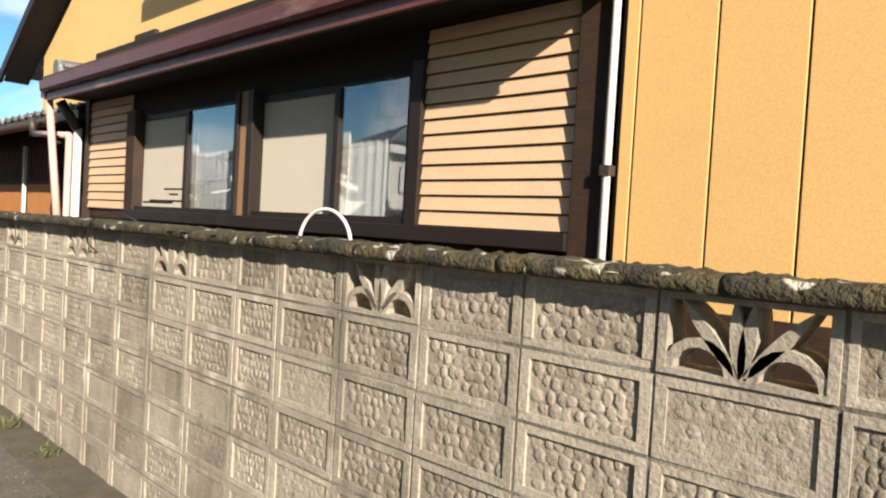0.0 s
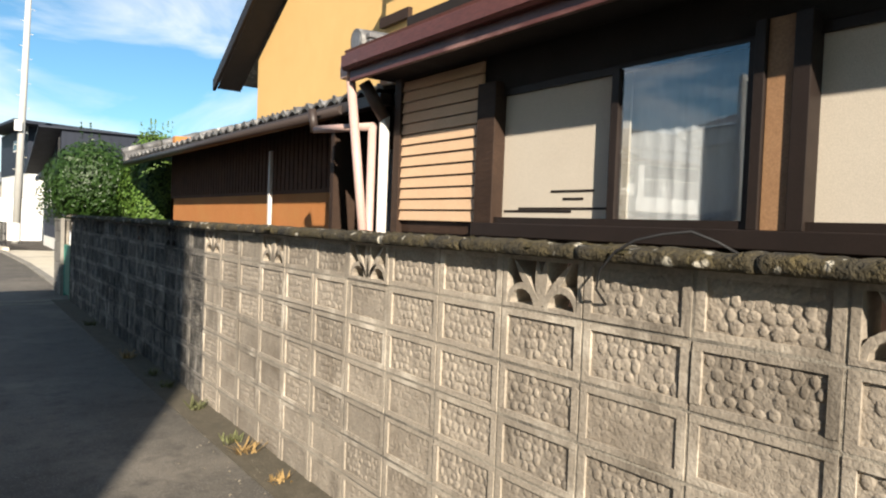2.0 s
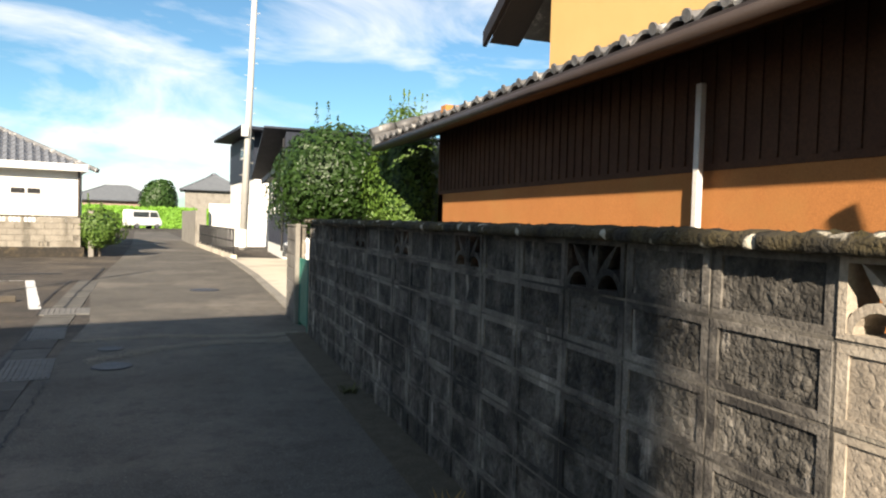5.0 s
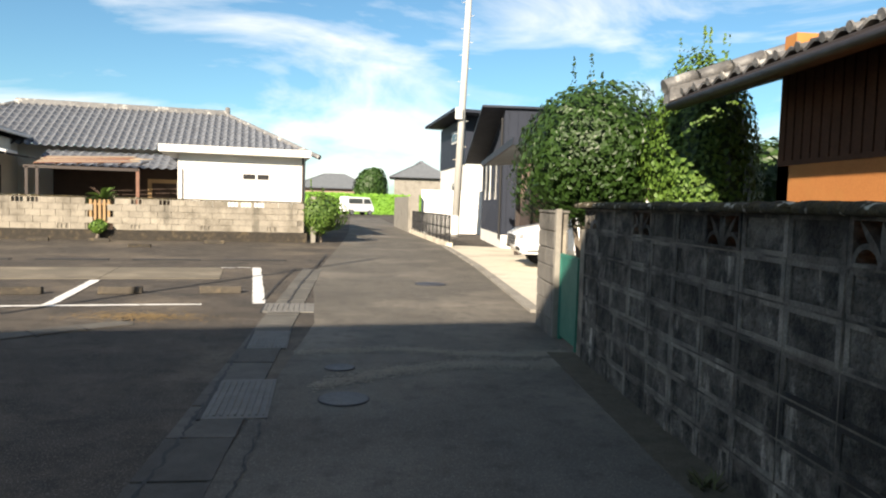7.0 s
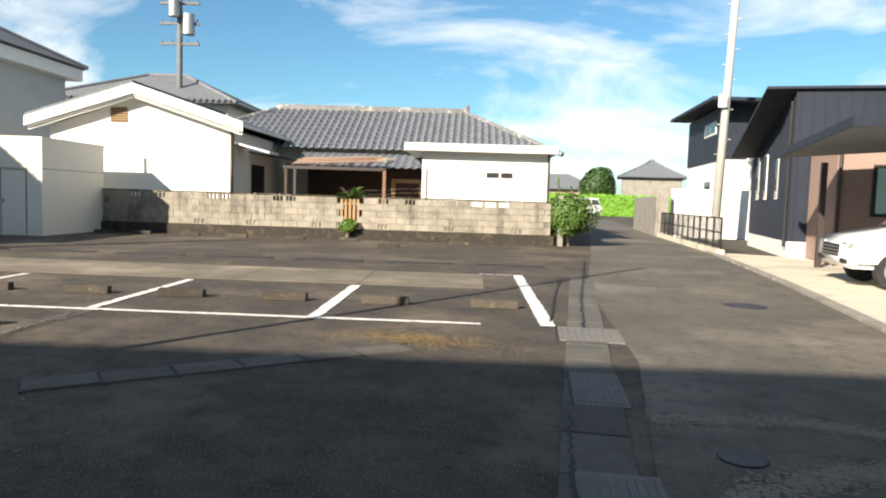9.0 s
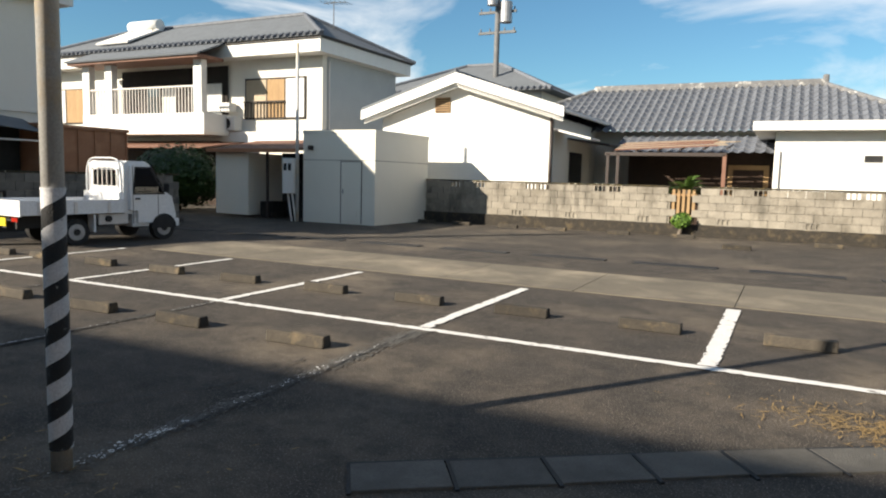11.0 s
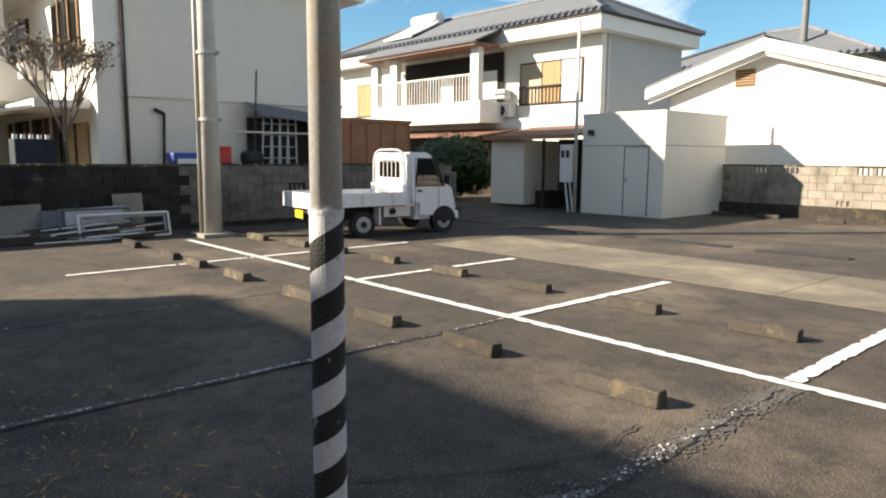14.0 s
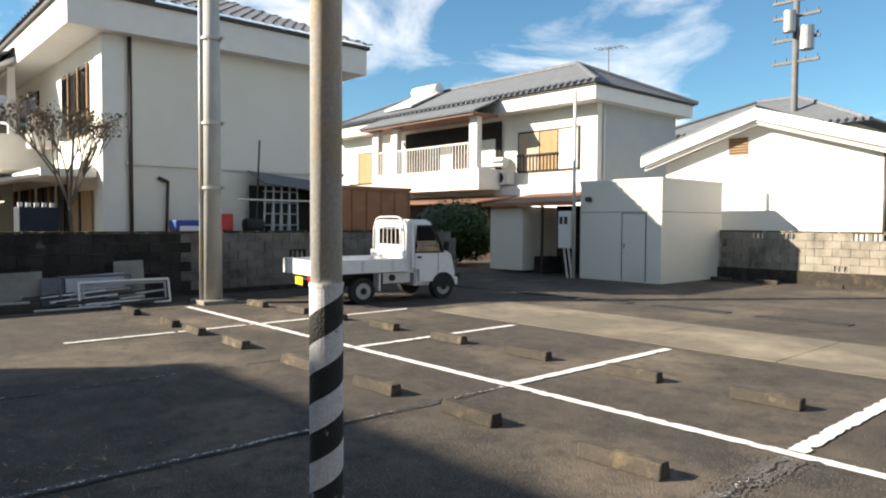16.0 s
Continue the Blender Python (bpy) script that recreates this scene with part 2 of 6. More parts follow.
# Golden stain and streaks also paint the warm sunlight on the shaft.
M["galvanised"] = mat("galvanised", (0.50, 0.49, 0.46), (0.42, 0.415, 0.40), scale=5, fine=90, rough=0.45, metal=0.12, bump=0.1, stain=(0.50, 0.35, 0.15), stain_scale=1.8, stain_lo=0.48, stain_hi=0.70, streak=((0.42, 0.30, 0.15), 9.0, 0.58, 0.72))
M["pole_concrete"] = mat("pole_concrete", (0.52, 0.51, 0.47), (0.43, 0.42, 0.39), scale=3, fine=80, rough=0.85, bump=0.2)
M["stripe_white"] = mat("stripe_white", (0.60, 0.60, 0.60), (0.50, 0.50, 0.51), scale=9, fine=90, rough=0.6, bump=0.2, stain=(0.12, 0.12, 0.125), stain_scale=11, stain_lo=0.64, stain_hi=0.68)
M["stripe_black"] = mat("stripe_black", (0.012, 0.012, 0.013), (0.022, 0.022, 0.022), scale=20, fine=110, rough=0.75, bump=0.7, stain=(0.24, 0.24, 0.23), stain_scale=17, stain_lo=0.63, stain_hi=0.67)
M["black"] = mat("black", (0.02, 0.02, 0.021), (0.012, 0.012, 0.013), scale=5, fine=80, rough=0.7, bump=0.1)
M["rubber"] = mat("rubber", (0.025, 0.025, 0.026), (0.018, 0.018, 0.018), scale=8, fine=90, rough=0.85, bump=0.2)
M["car_white"] = mat("car_white", (0.80, 0.81, 0.82), (0.77, 0.78, 0.79), scale=1, fine=40, rough=0.25, bump=0.0, spec=0.6)
M["hub"] = mat("hub", (0.45, 0.45, 0.46), (0.35, 0.35, 0.36), scale=6, fine=60, rough=0.45, metal=0.7, bump=0.0)
M["rust"] = mat("rust", (0.40, 0.19, 0.10), (0.32, 0.145, 0.075), scale=1.5, fine=60, rough=0.75, bump=0.15, stain=(0.40, 0.20, 0.11), stain_scale=1.2)
M["green"] = mat("green", (0.02, 0.20, 0.15), (0.015, 0.16, 0.12), scale=4, fine=90, rough=0.6, bump=0.15)
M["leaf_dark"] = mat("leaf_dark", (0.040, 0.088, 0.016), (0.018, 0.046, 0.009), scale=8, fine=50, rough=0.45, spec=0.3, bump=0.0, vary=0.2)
M["leaf_light"] = mat("leaf_light", (0.11, 0.19, 0.025), (0.055, 0.115, 0.016), scale=6, fine=50, rough=0.6, bump=0.0, vary=0.2)
M["leaf_dry"] = mat("leaf_dry", (0.27, 0.20, 0.125), (0.16, 0.12, 0.075), scale=8, fine=50, rough=0.8, bump=0.0)
M["hedge_light"] = mat("hedge_light", (0.16, 0.34, 0.03), (0.10, 0.25, 0.02), scale=1, fine=20, rough=0.7, bump=0.4)
M["bark"] = mat("bark", (0.20, 0.165, 0.13), (0.11, 0.09, 0.07), scale=10, fine=60, rough=0.9, bump=0.5)
M["siding_dark"] = mat("siding_dark", (0.024, 0.030, 0.046), (0.018, 0.023, 0.035), scale=2, fine=60, rough=0.6, bump=0.1, spec=0.2)
M["wall_mauve"] = mat("wall_mauve", (0.33, 0.23, 0.19), (0.28, 0.19, 0.155), scale=3, fine=80, rough=0.85, bump=0.3)
M["wood_pale"] = mat("wood_pale", (0.42, 0.28, 0.14), (0.32, 0.2, 0.1), scale=3, fine=60, rough=0.8, bump=0.2, stretch=(1, 1, 0.3))
M["block_far"] = mat("block_far", (0.36, 0.325, 0.265), (0.25, 0.225, 0.185), scale=2.5, fine=80, rough=0.93, bump=0.6, vary=0.08, stain=(0.12, 0.105, 0.082), stain_scale=1.3, stain_lo=0.50, stain_hi=0.72, streak=((0.085, 0.077, 0.062), 2.0, 0.56, 0.72))
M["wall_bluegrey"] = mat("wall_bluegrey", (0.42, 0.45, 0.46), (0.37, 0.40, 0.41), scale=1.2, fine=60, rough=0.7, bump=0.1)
M["weed"] = mat("weed", (0.13, 0.135, 0.05), (0.08, 0.085, 0.035), scale=8, fine=50, rough=0.8, bump=0.0)
# Dark brown that paints the eave's shadow onto the ribbed wall.
M["rib_shade_brown"] = mat("rib_shade_brown", (0.125, 0.060, 0.036), (0.085, 0.042, 0.027), scale=3, fine=60, rough=0.8, bump=0.15, spec=0.2)
M["pane_green"] = mat("pane_green", (0.42, 0.58, 0.50), (0.36, 0.52, 0.45), scale=3, fine=40, rough=0.25, bump=0.0)
M["pole_dark"] = mat("pole_dark", (0.16, 0.165, 0.17), (0.11, 0.113, 0.118), scale=3, fine=60, rough=0.7, bump=0.1)
M["blue_plastic"] = mat("blue_plastic", (0.02, 0.07, 0.35), rough=0.5, bump=0.0)
M["red_plastic"] = mat("red_plastic", (0.55, 0.03, 0.02), rough=0.5, bump=0.0)
M["yellow_plate"] = mat("yellow_plate", (0.75, 0.6, 0.03), rough=0.5, bump=0.0)
M["lamp_red"] = mat("lamp_red", (0.4, 0.02, 0.01), rough=0.3, bump=0.0)
M["polycarb"] = mat("polycarb", (0.45, 0.35, 0.24), (0.36, 0.28, 0.19), scale=3, fine=30, rough=0.5, bump=0.0)
M["awning_brown"] = mat("awning_brown", (0.24, 0.12, 0.08), (0.18, 0.09, 0.06), scale=3, fine=60, rough=0.7, bump=0.1)
M["grate"] = mat("grate", (0.20, 0.195, 0.18), (0.14, 0.135, 0.125), scale=5, fine=70, rough=0.8, bump=0.4)
M["iron"] = mat("iron", (0.07, 0.072, 0.085), (0.05, 0.05, 0.06), scale=12, fine=70, rough=0.55, metal=0.4, bump=0.6)
M["soil"] = mat("soil", (0.12, 0.10, 0.07), (0.07, 0.06, 0.04), scale=8, fine=60, rough=1, bump=0.8)
M["silt"] = mat("silt", (0.31, 0.275, 0.22), (0.21, 0.187, 0.15), scale=3, fine=60, rough=0.95, bump=0.3)
M["straw"] = mat("straw", (0.36, 0.24, 0.10), (0.25, 0.16, 0.06), scale=8, fine=60, rough=0.9, bump=0.2)
M["curtain"] = mat("curtain", (0.70, 0.70, 0.68), (0.58, 0.58, 0.57), scale=4, fine=50, rough=0.9, bump=0.1, stretch=(1, 6, 0.3))
# Near-black colour that paints the gloom of unlit interiors.
M["interior_shade"] = mat("interior_shade", (0.03, 0.028, 0.025), (0.02, 0.02, 0.018), scale=2, fine=30, rough=0.9, bump=0.0)


def glass_mat(name, tint, gloss):
    """A pane: clear straight on, more of a mirror aslant."""
    m = bpy.data.materials.new(name)
    m.use_nodes = True
    n, l = m.node_tree.nodes, m.node_tree.links
    n.remove(n["Principled BSDF"])
    tr, gl, mx, lw = n.new("ShaderNodeBsdfTransparent"), n.new("ShaderNodeBsdfGlossy"), n.new("ShaderNodeMixShader"), n.new("ShaderNodeLayerWeight")
    tr.inputs[0].default_value = (*tint, 1)
    gl.inputs["Roughness"].default_value = 0.02
    lw.inputs[0].default_value = 0.5
    pw, mr = n.new("ShaderNodeMath"), n.new("ShaderNodeMapRange")
    pw.operation = "POWER"
    pw.inputs[1].default_value = 2.0
    mr.inputs[3].default_value, mr.inputs[4].default_value = 0.10, gloss
    l.new(lw.outputs["Facing"], pw.inputs[0]); l.new(pw.outputs[0], mr.inputs[0])
    l.new(mr.outputs[0], mx.inputs[0]); l.new(tr.outputs[0], mx.inputs[1]); l.new(gl.outputs[0], mx.inputs[2])
    l.new(mx.outputs[0], n["Material Output"].inputs[0])
    return m


M["glass"] = glass_mat("window_glass", (0.86, 0.89, 0.91), 0.85)
M["glass_dark"] = glass_mat("dark_glass", (0.22, 0.24, 0.25), 0.5)


# ---- builders ----
def box(bm, x0, x1, y0, y1, z0, z1, bevel=0.0):
    vs = bmesh.ops.create_cube(bm, size=1.0, matrix=Matrix.Translation(((x0 + x1) / 2, (y0 + y1) / 2, (z0 + z1) / 2)) @ Matrix.Diagonal((abs(x1 - x0), abs(y1 - y0), abs(z1 - z0), 1)))["verts"]
    if bevel:
        es = list({e for v in vs for e in v.link_edges})
        bmesh.ops.bevel(bm, geom=es, offset=bevel, segments=2, affect="EDGES", profile=0.5)
    return bm


def tube(bm, a, b, r, r2=None, n=10):
    a, b = Vector(a), Vector(b)
    d = b - a
    q = d.to_track_quat("Z", "Y").to_matrix().to_4x4()
    bmesh.ops.create_cone(bm, cap_ends=True, segments=n, radius1=r, radius2=r if r2 is None else r2, depth=d.length, matrix=Matrix.Translation((a + b) / 2) @ q)
    return bm


def prism(bm, pts, axis, lo, hi):
    """A polygon in the plane across an axis, pulled from lo to hi along it."""
    def at(p, w):
        return {"x": (w, p[0], p[1]), "y": (p[0], w, p[1]), "z": (p[0], p[1], w)}[axis]
    a, b = [bm.verts.new(at(p, lo)) for p in pts], [bm.verts.new(at(p, hi)) for p in pts]
    fs = [bm.faces.new(a), bm.faces.new(b)]
    for i in range(len(pts)):
        k = (i + 1) % len(pts)
        fs.append(bm.faces.new((a[i], a[k], b[k], b[i])))
    bmesh.ops.recalc_face_normals(bm, faces=fs)
    return bm


def slab(bm, p0, p1, p2, thick):
    """A flat board from three corners, of that thickness below its face."""
    p0, p1, p2 = Vector(p0), Vector(p1), Vector(p2)
    p3 = p1 + p2 - p0
    nn = (p1 - p0).cross(p2 - p0).normalized() * thick
    top = [bm.verts.new(p) for p in (p0, p1, p3, p2)]
    low = [bm.verts.new(p - nn) for p in (p0, p1, p3, p2)]
    fs = [bm.faces.new(top), bm.faces.new(low)]
    for i in range(4):
        k = (i + 1) % 4
        fs.append(bm.faces.new((top[i], top[k], low[k], low[i])))
    bmesh.ops.recalc_face_normals(bm, faces=fs)
    return bm


def B():
    return bmesh.new()


def boxed(*a, **k):
    return box(B(), *a, **k)


def tubed(*a, **k):
    return tube(B(), *a, **k)


def mesh_of(name, bm, material, smooth=False):
    me = bpy.data.meshes.new(name)
    bm.to_mesh(me)
    bm.free()
    me.materials.append(M[material])
    if smooth:
        for p in me.polygons:
            p.use_smooth = len(p.vertices) <= 4      # round sides smooth, end caps flat
    return me


def part(name, bm, material, parent=None, label="", smooth=False, at=None):
    ob = new(name, mesh_of(name, bm, material, smooth))
    if parent is not None:
        ob.parent = parent
    if at is not None:
        ob.matrix_basis = at
    if label:
        tagged(ob, label)
    return ob


def thing(name, label, category, m=None, group="", kind=""):
    ob = new(name)
    ob.empty_display_size = 0.2
    if m is not None:
        ob.matrix_basis = m
    return tagged(ob, label, category, group, kind)


def single(name, bm, material, label, category, m=None, group="", kind="", smooth=False):
    ob = part(name, bm, material, None, "", smooth, m)
    return tagged(ob, label, category, group, kind)


def lot(u, v, z=0.0, turn=0.0):
    """A pose on the parking lot, whose lines run at 11.5 degrees to the lane."""
    return pose(-4.46, 17.84, 0, 0, 0, 11.5) @ pose(u, v, z, 0, 0, turn)


# ---- ground ----
def sheet(bm, x0, x1, y0, y1, nx, ny, z=0.0):
    bmesh.ops.create_grid(bm, x_segments=nx, y_segments=ny, size=0.5, matrix=Matrix.Translation(((x0 + x1) / 2, (y0 + y1) / 2, z)) @ Matrix.Diagonal((x1 - x0, y1 - y0, 1, 1)))
    return bm


single("ground", sheet(B(), -1500, 1500, -1500, 1500, 4, 4), "asphalt", "dark worn asphalt ground of the parking lot", "ground", kind="structure")
bm = B()
prism(bm, [(-1.12, -30), (1.62, -30), (1.62, 24), (1.40, 32), (0.6, 40), (-1.6, 70), (-4.2, 70), (-2.3, 40), (-1.95, 30), (-1.75, 22), (-1.15, 17)], "z", -0.05, 0.006)
single("road", bm, "road", "grey asphalt lane with patched edges", "road", kind="structure")
# ---- the lane's block wall ----
WX, WJ = 1.425, -0.66          # street face of the wall, first joint


def block_mesh(seed, tone="block", rim="block_rim", relief=1.0):
    """A rock-pattern block: a raised border round a field of low pebbles, worn down by relief. Its face looks along -x."""
    rnd = random.Random(seed)
    bm = box(B(), 0.009, 0.10, 0.0, 0.39, 0.0, 0.19)
    for y0, y1, z0, z1 in ((0, 0.39, 0.168, 0.19), (0, 0.39, 0, 0.022), (0, 0.03, 0.022, 0.168), (0.36, 0.39, 0.022, 0.168)):
        box(bm, -0.001 + rnd.uniform(0, 0.003) + 0.003 * (1 - relief), 0.009, y0, y1, z0, z1)
    bm.faces.ensure_lookup_table()
    for f in bm.faces[6:30]:
        f.material_index = 1
    for row in range(4):
        for k in range(9):
            cy = 0.052 + k * 0.0375 + (0.019 if row % 2 else 0) + rnd.uniform(-0.008, 0.008)
            cz = 0.041 + row * 0.036 + rnd.uniform(-0.006, 0.006)
            if cy > 0.348 or rnd.random() < 0.08 + 0.35 * (1 - relief):
                continue
            r, h = rnd.uniform(0.015, 0.025), relief * rnd.uniform(0.0015, 0.0042)
            q = rnd.uniform(0.8, 1.25)
            n = 6
            a0 = rnd.uniform(0, 6.28)
            rings = []
            for f, g in ((1.0, 0.0), (0.84, 0.72), (0.5, 1.0)):
                rings.append([bm.verts.new((0.0091 - h * g, cy + r * q * f * math.cos(a0 + i * 6.283 / n), cz + r * f / q * math.sin(a0 + i * 6.283 / n))) for i in range(n)])
            bm.faces.new(rings[2]).smooth = True
            for lo, hi in zip(rings, rings[1:]):
                for i in range(n):
                    j = (i + 1) % n
                    bm.faces.new((lo[i], hi[i], hi[j], lo[j])).smooth = True
    bmesh.ops.recalc_face_normals(bm, faces=bm.faces[:])
    me = mesh_of("rock_block", bm, tone)
    me.materials.append(M[rim])
    return me


def petal(bm, y, z, ang, ln, w, x0=0.0, x1=0.10):
    c, s = math.cos(ang), math.sin(ang)
    out = []
    for i in range(9):
        f = i / 8
        out.append((f * ln, w * math.sin(math.pi * min(1, f * 0.94 + 0.06)) ** 0.8))
    pts = out + [(a, -b) for a, b in out[::-1][1:-1]]
    prism(bm, [(y + a * s + b * c, z + a * c - b * s) for a, b in pts], "x", x0, x1)


def arc_bar(bm, cy, cz, r, a0, a1, w, x0=0.0, x1=0.10, n=8):
    pts = [(cy + (r + w) * math.cos(a0 + (a1 - a0) * i / n), cz + (r + w) * math.sin(a0 + (a1 - a0) * i / n)) for i in range(n + 1)]
    pts += [(cy + (r - w) * math.cos(a0 + (a1 - a0) * i / n), cz + (r - w) * math.sin(a0 + (a1 - a0) * i / n)) for i in range(n, -1, -1)]
    prism(bm, pts, "x", x0, x1)


def fan_block_mesh(tone="block"):
    """An openwork block: leaves that fan out of the middle of its foot, and two arches beside them."""
    bm = B()
    for y0, y1, z0, z1 in ((0, 0.39, 0.172, 0.19), (0, 0.39, 0, 0.014), (0, 0.022, 0.014, 0.172), (0.368, 0.39, 0.014, 0.172)):
        box(bm, -0.003, 0.10, y0, y1, z0, z1)
    for ang, ln, w in ((-0.13, 0.168, 0.0175), (0.13, 0.168, 0.0175), (-0.72, 0.218, 0.0145), (0.72, 0.218, 0.0145)):
        petal(bm, 0.195, 0.010, ang, ln, w)
    for cy in (0.098, 0.292):
        arc_bar(bm, cy, 0.006, 0.074, 0.05, math.pi - 0.05, 0.011)
    return mesh_of("openwork_block", bm, tone)


wall_lane = thing("wall_lane", "grey rock-pattern concrete block garden wall with openwork blocks under a mossy cap", "wall", pose(WX, WJ, 0), kind="structure")
ROCKS = [block_mesh(s) for s in range(5)] + [block_mesh(s + 5, relief=0.5) for s in range(3)] + [block_mesh(s + 8, relief=0.2) for s in range(2)]
# Shaded copies: dark mould tones paint the shadow beyond y = 8.1.
MOULD_SHADE = [block_mesh(s + 20, "block_mould_shade", "block_mould_shade_rim", 1.0 if s < 3 else 0.5) for s in range(6)]
FAN, FAN_SHADE = fan_block_mesh("block_rim"), fan_block_mesh("block_mould_shade_rim")
part("mortar_core", boxed(0.022, 0.09, 0, 16.2, -0.05, 1.18), "mortar", wall_lane, "pale mortar in the joints")
# joints along the wall: a run of shorter blocks, one cut block, then full blocks
JOINTS = [-0.66 + 0.3625 * i for i in range(3)] + [0.31 + 0.385 * i for i in range(6)] + [2.54 + 0.4 * i for i in range(33)]
FANS = {0.31, 1.465} | {round(2.94 + 1.2 * i, 3) for i in range(11)}
rnd = random.Random(4)
# Past the shadow edge at 8.1 the joints take the shade-darkened mortar.
for row in range(7):
    for a, b, tone in ((0, 8.1 - WJ, "mortar"), (8.1 - WJ, 16.0, "mortar_shade")):
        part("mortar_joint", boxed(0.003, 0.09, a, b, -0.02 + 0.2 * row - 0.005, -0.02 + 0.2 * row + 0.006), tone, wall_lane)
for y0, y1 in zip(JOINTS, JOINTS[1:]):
    part("mortar_joint", boxed(0.004, 0.088, y0 - WJ - 0.006, y0 - WJ + 0.006, -0.02, 1.371), "mortar_shade" if y0 > 8.1 else "mortar", wall_lane)
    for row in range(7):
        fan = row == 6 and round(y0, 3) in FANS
        ob = new("openwork_block" if fan else "block", (FAN_SHADE if y0 > 8.1 else FAN) if fan else MOULD_SHADE[rnd.randrange(6)] if y0 > 8.1 else ROCKS[rnd.randrange(6) if row > 3 else rnd.randrange(2, 10)])
        ob.parent = wall_lane
        ob.matrix_basis = pose(rnd.uniform(-0.002, 0.003), y0 - WJ + 0.005, -0.015 + 0.2 * row if row < 6 else 1.185, 0, 0, rnd.uniform(-0.25, 0.25)) @ Matrix.Diagonal((1, (y1 - y0 - 0.010) / 0.39, 1, 1))
rest = single("wall_lane_rear", boxed(0.0, 0.10, -6.0, -0.005, -0.05, 1.375), "block", "plain far stretch of the same block wall", "wall", pose(WX, WJ, 0), kind="structure")


def cap_mesh(seed, ln):
    """One rough coping length: a flat slab with a chipped, mossy front edge."""
    rnd = random.Random(seed)
    bm = B()
    ny = 22
    prof = [(-0.040, 0.0), (-0.055, 0.005), (-0.059, 0.020), (-0.056, 0.036), (-0.040, 0.046), (-0.010, 0.050), (0.05, 0.050), (0.112, 0.046), (0.130, 0.030), (0.128, 0.0)]
    rows = []
    for j in range(ny + 1):
        y = ln * j / ny
        end = 0.0 if j in (0, ny) else 1.0
        chip = end * max(0.0, rnd.gauss(-0.002, 0.007))
        lift = end * rnd.gauss(0, 0.003)
        rows.append([bm.verts.new((x + (chip if i < 5 else 0) + end * rnd.uniform(-0.003, 0.003), y, max(0.0, z + (lift + end * rnd.uniform(-0.004, 0.006) if i > 1 else 0)))) for i, (x, z) in enumerate(prof)])
    for j in range(ny):
        for i in range(len(prof) - 1):
            bm.faces.new((rows[j][i], rows[j][i + 1], rows[j + 1][i + 1], rows[j + 1][i]))
        bm.faces.new((rows[j][-1], rows[j][0], rows[j + 1][0], rows[j + 1][-1]))
    bm.faces.new(rows[0]); bm.faces.new(rows[-1])
    bmesh.ops.recalc_face_normals(bm, faces=bm.faces[:])
    return mesh_of("coping_stone", bm, "cap", True)


CAPS = [cap_mesh(s, 0.5985) for s in range(7)]
for k in range(27):
    ob = new("coping_stone", CAPS[k * 3 % 7])
    ob.parent = wall_lane
    ob.matrix_basis = pose(0, k * 0.6, 1.372 + rnd.uniform(-0.002, 0.003), 0, 0, 0)
# moss cushions and lichen crusts on the cap
bm, bl = B(), B()
for k in range(620):
    y = rnd.uniform(0, 16.1)
    x, r = rnd.uniform(-0.05, 0.12), rnd.uniform(0.008, 0.045)
    light = rnd.random() < (0.28 if y < 5.5 else 0.08)
    if light and rnd.random() < 0.5:
        x = rnd.uniform(-0.03, 0.02)
    n = 7
    tgt = bl if light else bm
    z = 1.372 + (0.046 if -0.01 < x < 0.11 else 0.038)
    c = tgt.verts.new((x, y, z + (0.006 if light else r * 0.35)))
    ring = [tgt.verts.new((x + 0.7 * r * rnd.uniform(0.6, 1.2) * math.cos(i * 6.283 / n), y + 1.5 * r * rnd.uniform(0.6, 1.3) * math.sin(i * 6.283 / n), z - 0.006)) for i in range(n)]
    for i in range(n):
        tgt.faces.new((c, ring[i], ring[(i + 1) % n]))
part("moss", bm, "moss", wall_lane, "brown-green moss cushions", True)["kind"] = "stuff"
part("lichen", bl, "lichen", wall_lane, "pale flaking lichen and cement crust")["kind"] = "stuff"
single("soil_strip", boxed(1.18, 1.44, -6, 15.6, -0.03, 0.012), "soil", "damp mossy dirt along the foot of the wall", "soil strip", kind="structure")

# gate and the wall beyond it
gate = thing("garden_gate", "green sheet-metal garden gate between block wall ends", "gate", pose(1.47, 15.62, 0))
part("gate_panel", boxed(-0.012, 0.012, 0.04, 0.66, 0.05, 0.86), "green", gate)
for y in (0.02, 0.68):
    part("gate_stile", boxed(-0.02, 0.02, y - 0.02, y + 0.02, 0.0, 0.9), "green", gate)
part("gate_rail", boxed(-0.018, 0.018, 0.04, 0.66, 0.86, 0.9), "green", gate)
single("gate_post", boxed(1.40, 1.46, 16.34, 16.40, 0, 1.36, bevel=0.004), "concrete", "weathered grey gate post beside the wall end", "post")
stub = thing("wall_stub", "grey concrete block wall end beyond the garden gate", "wall", pose(1.40, 16.42, 0), kind="structure")
part("mortar_core", boxed(0.02, 0.13, 0, 0.78, -0.05, 1.3), "mortar", stub)
for row in range(7):
    for k in range(2):
        ob = new("block", bpy.data.meshes["plain_block"] if "plain_block" in bpy.data.meshes else mesh_of("plain_block", box(B(), 0, 0.15, 0, 0.385, 0, 0.178, bevel=0.006), "block_dark"))
        ob.parent = stub
        ob.matrix_basis = pose(rnd.uniform(-0.002, 0.002), 0.004 + 0.39 * k, 0.188 * row, 0, 0, 0)
part("cap", boxed(-0.01, 0.16, -0.005, 0.79, 1.316, 1.345, bevel=0.006), "block_dark", stub)

# ---- house beside the lane ----
FX = 2.30
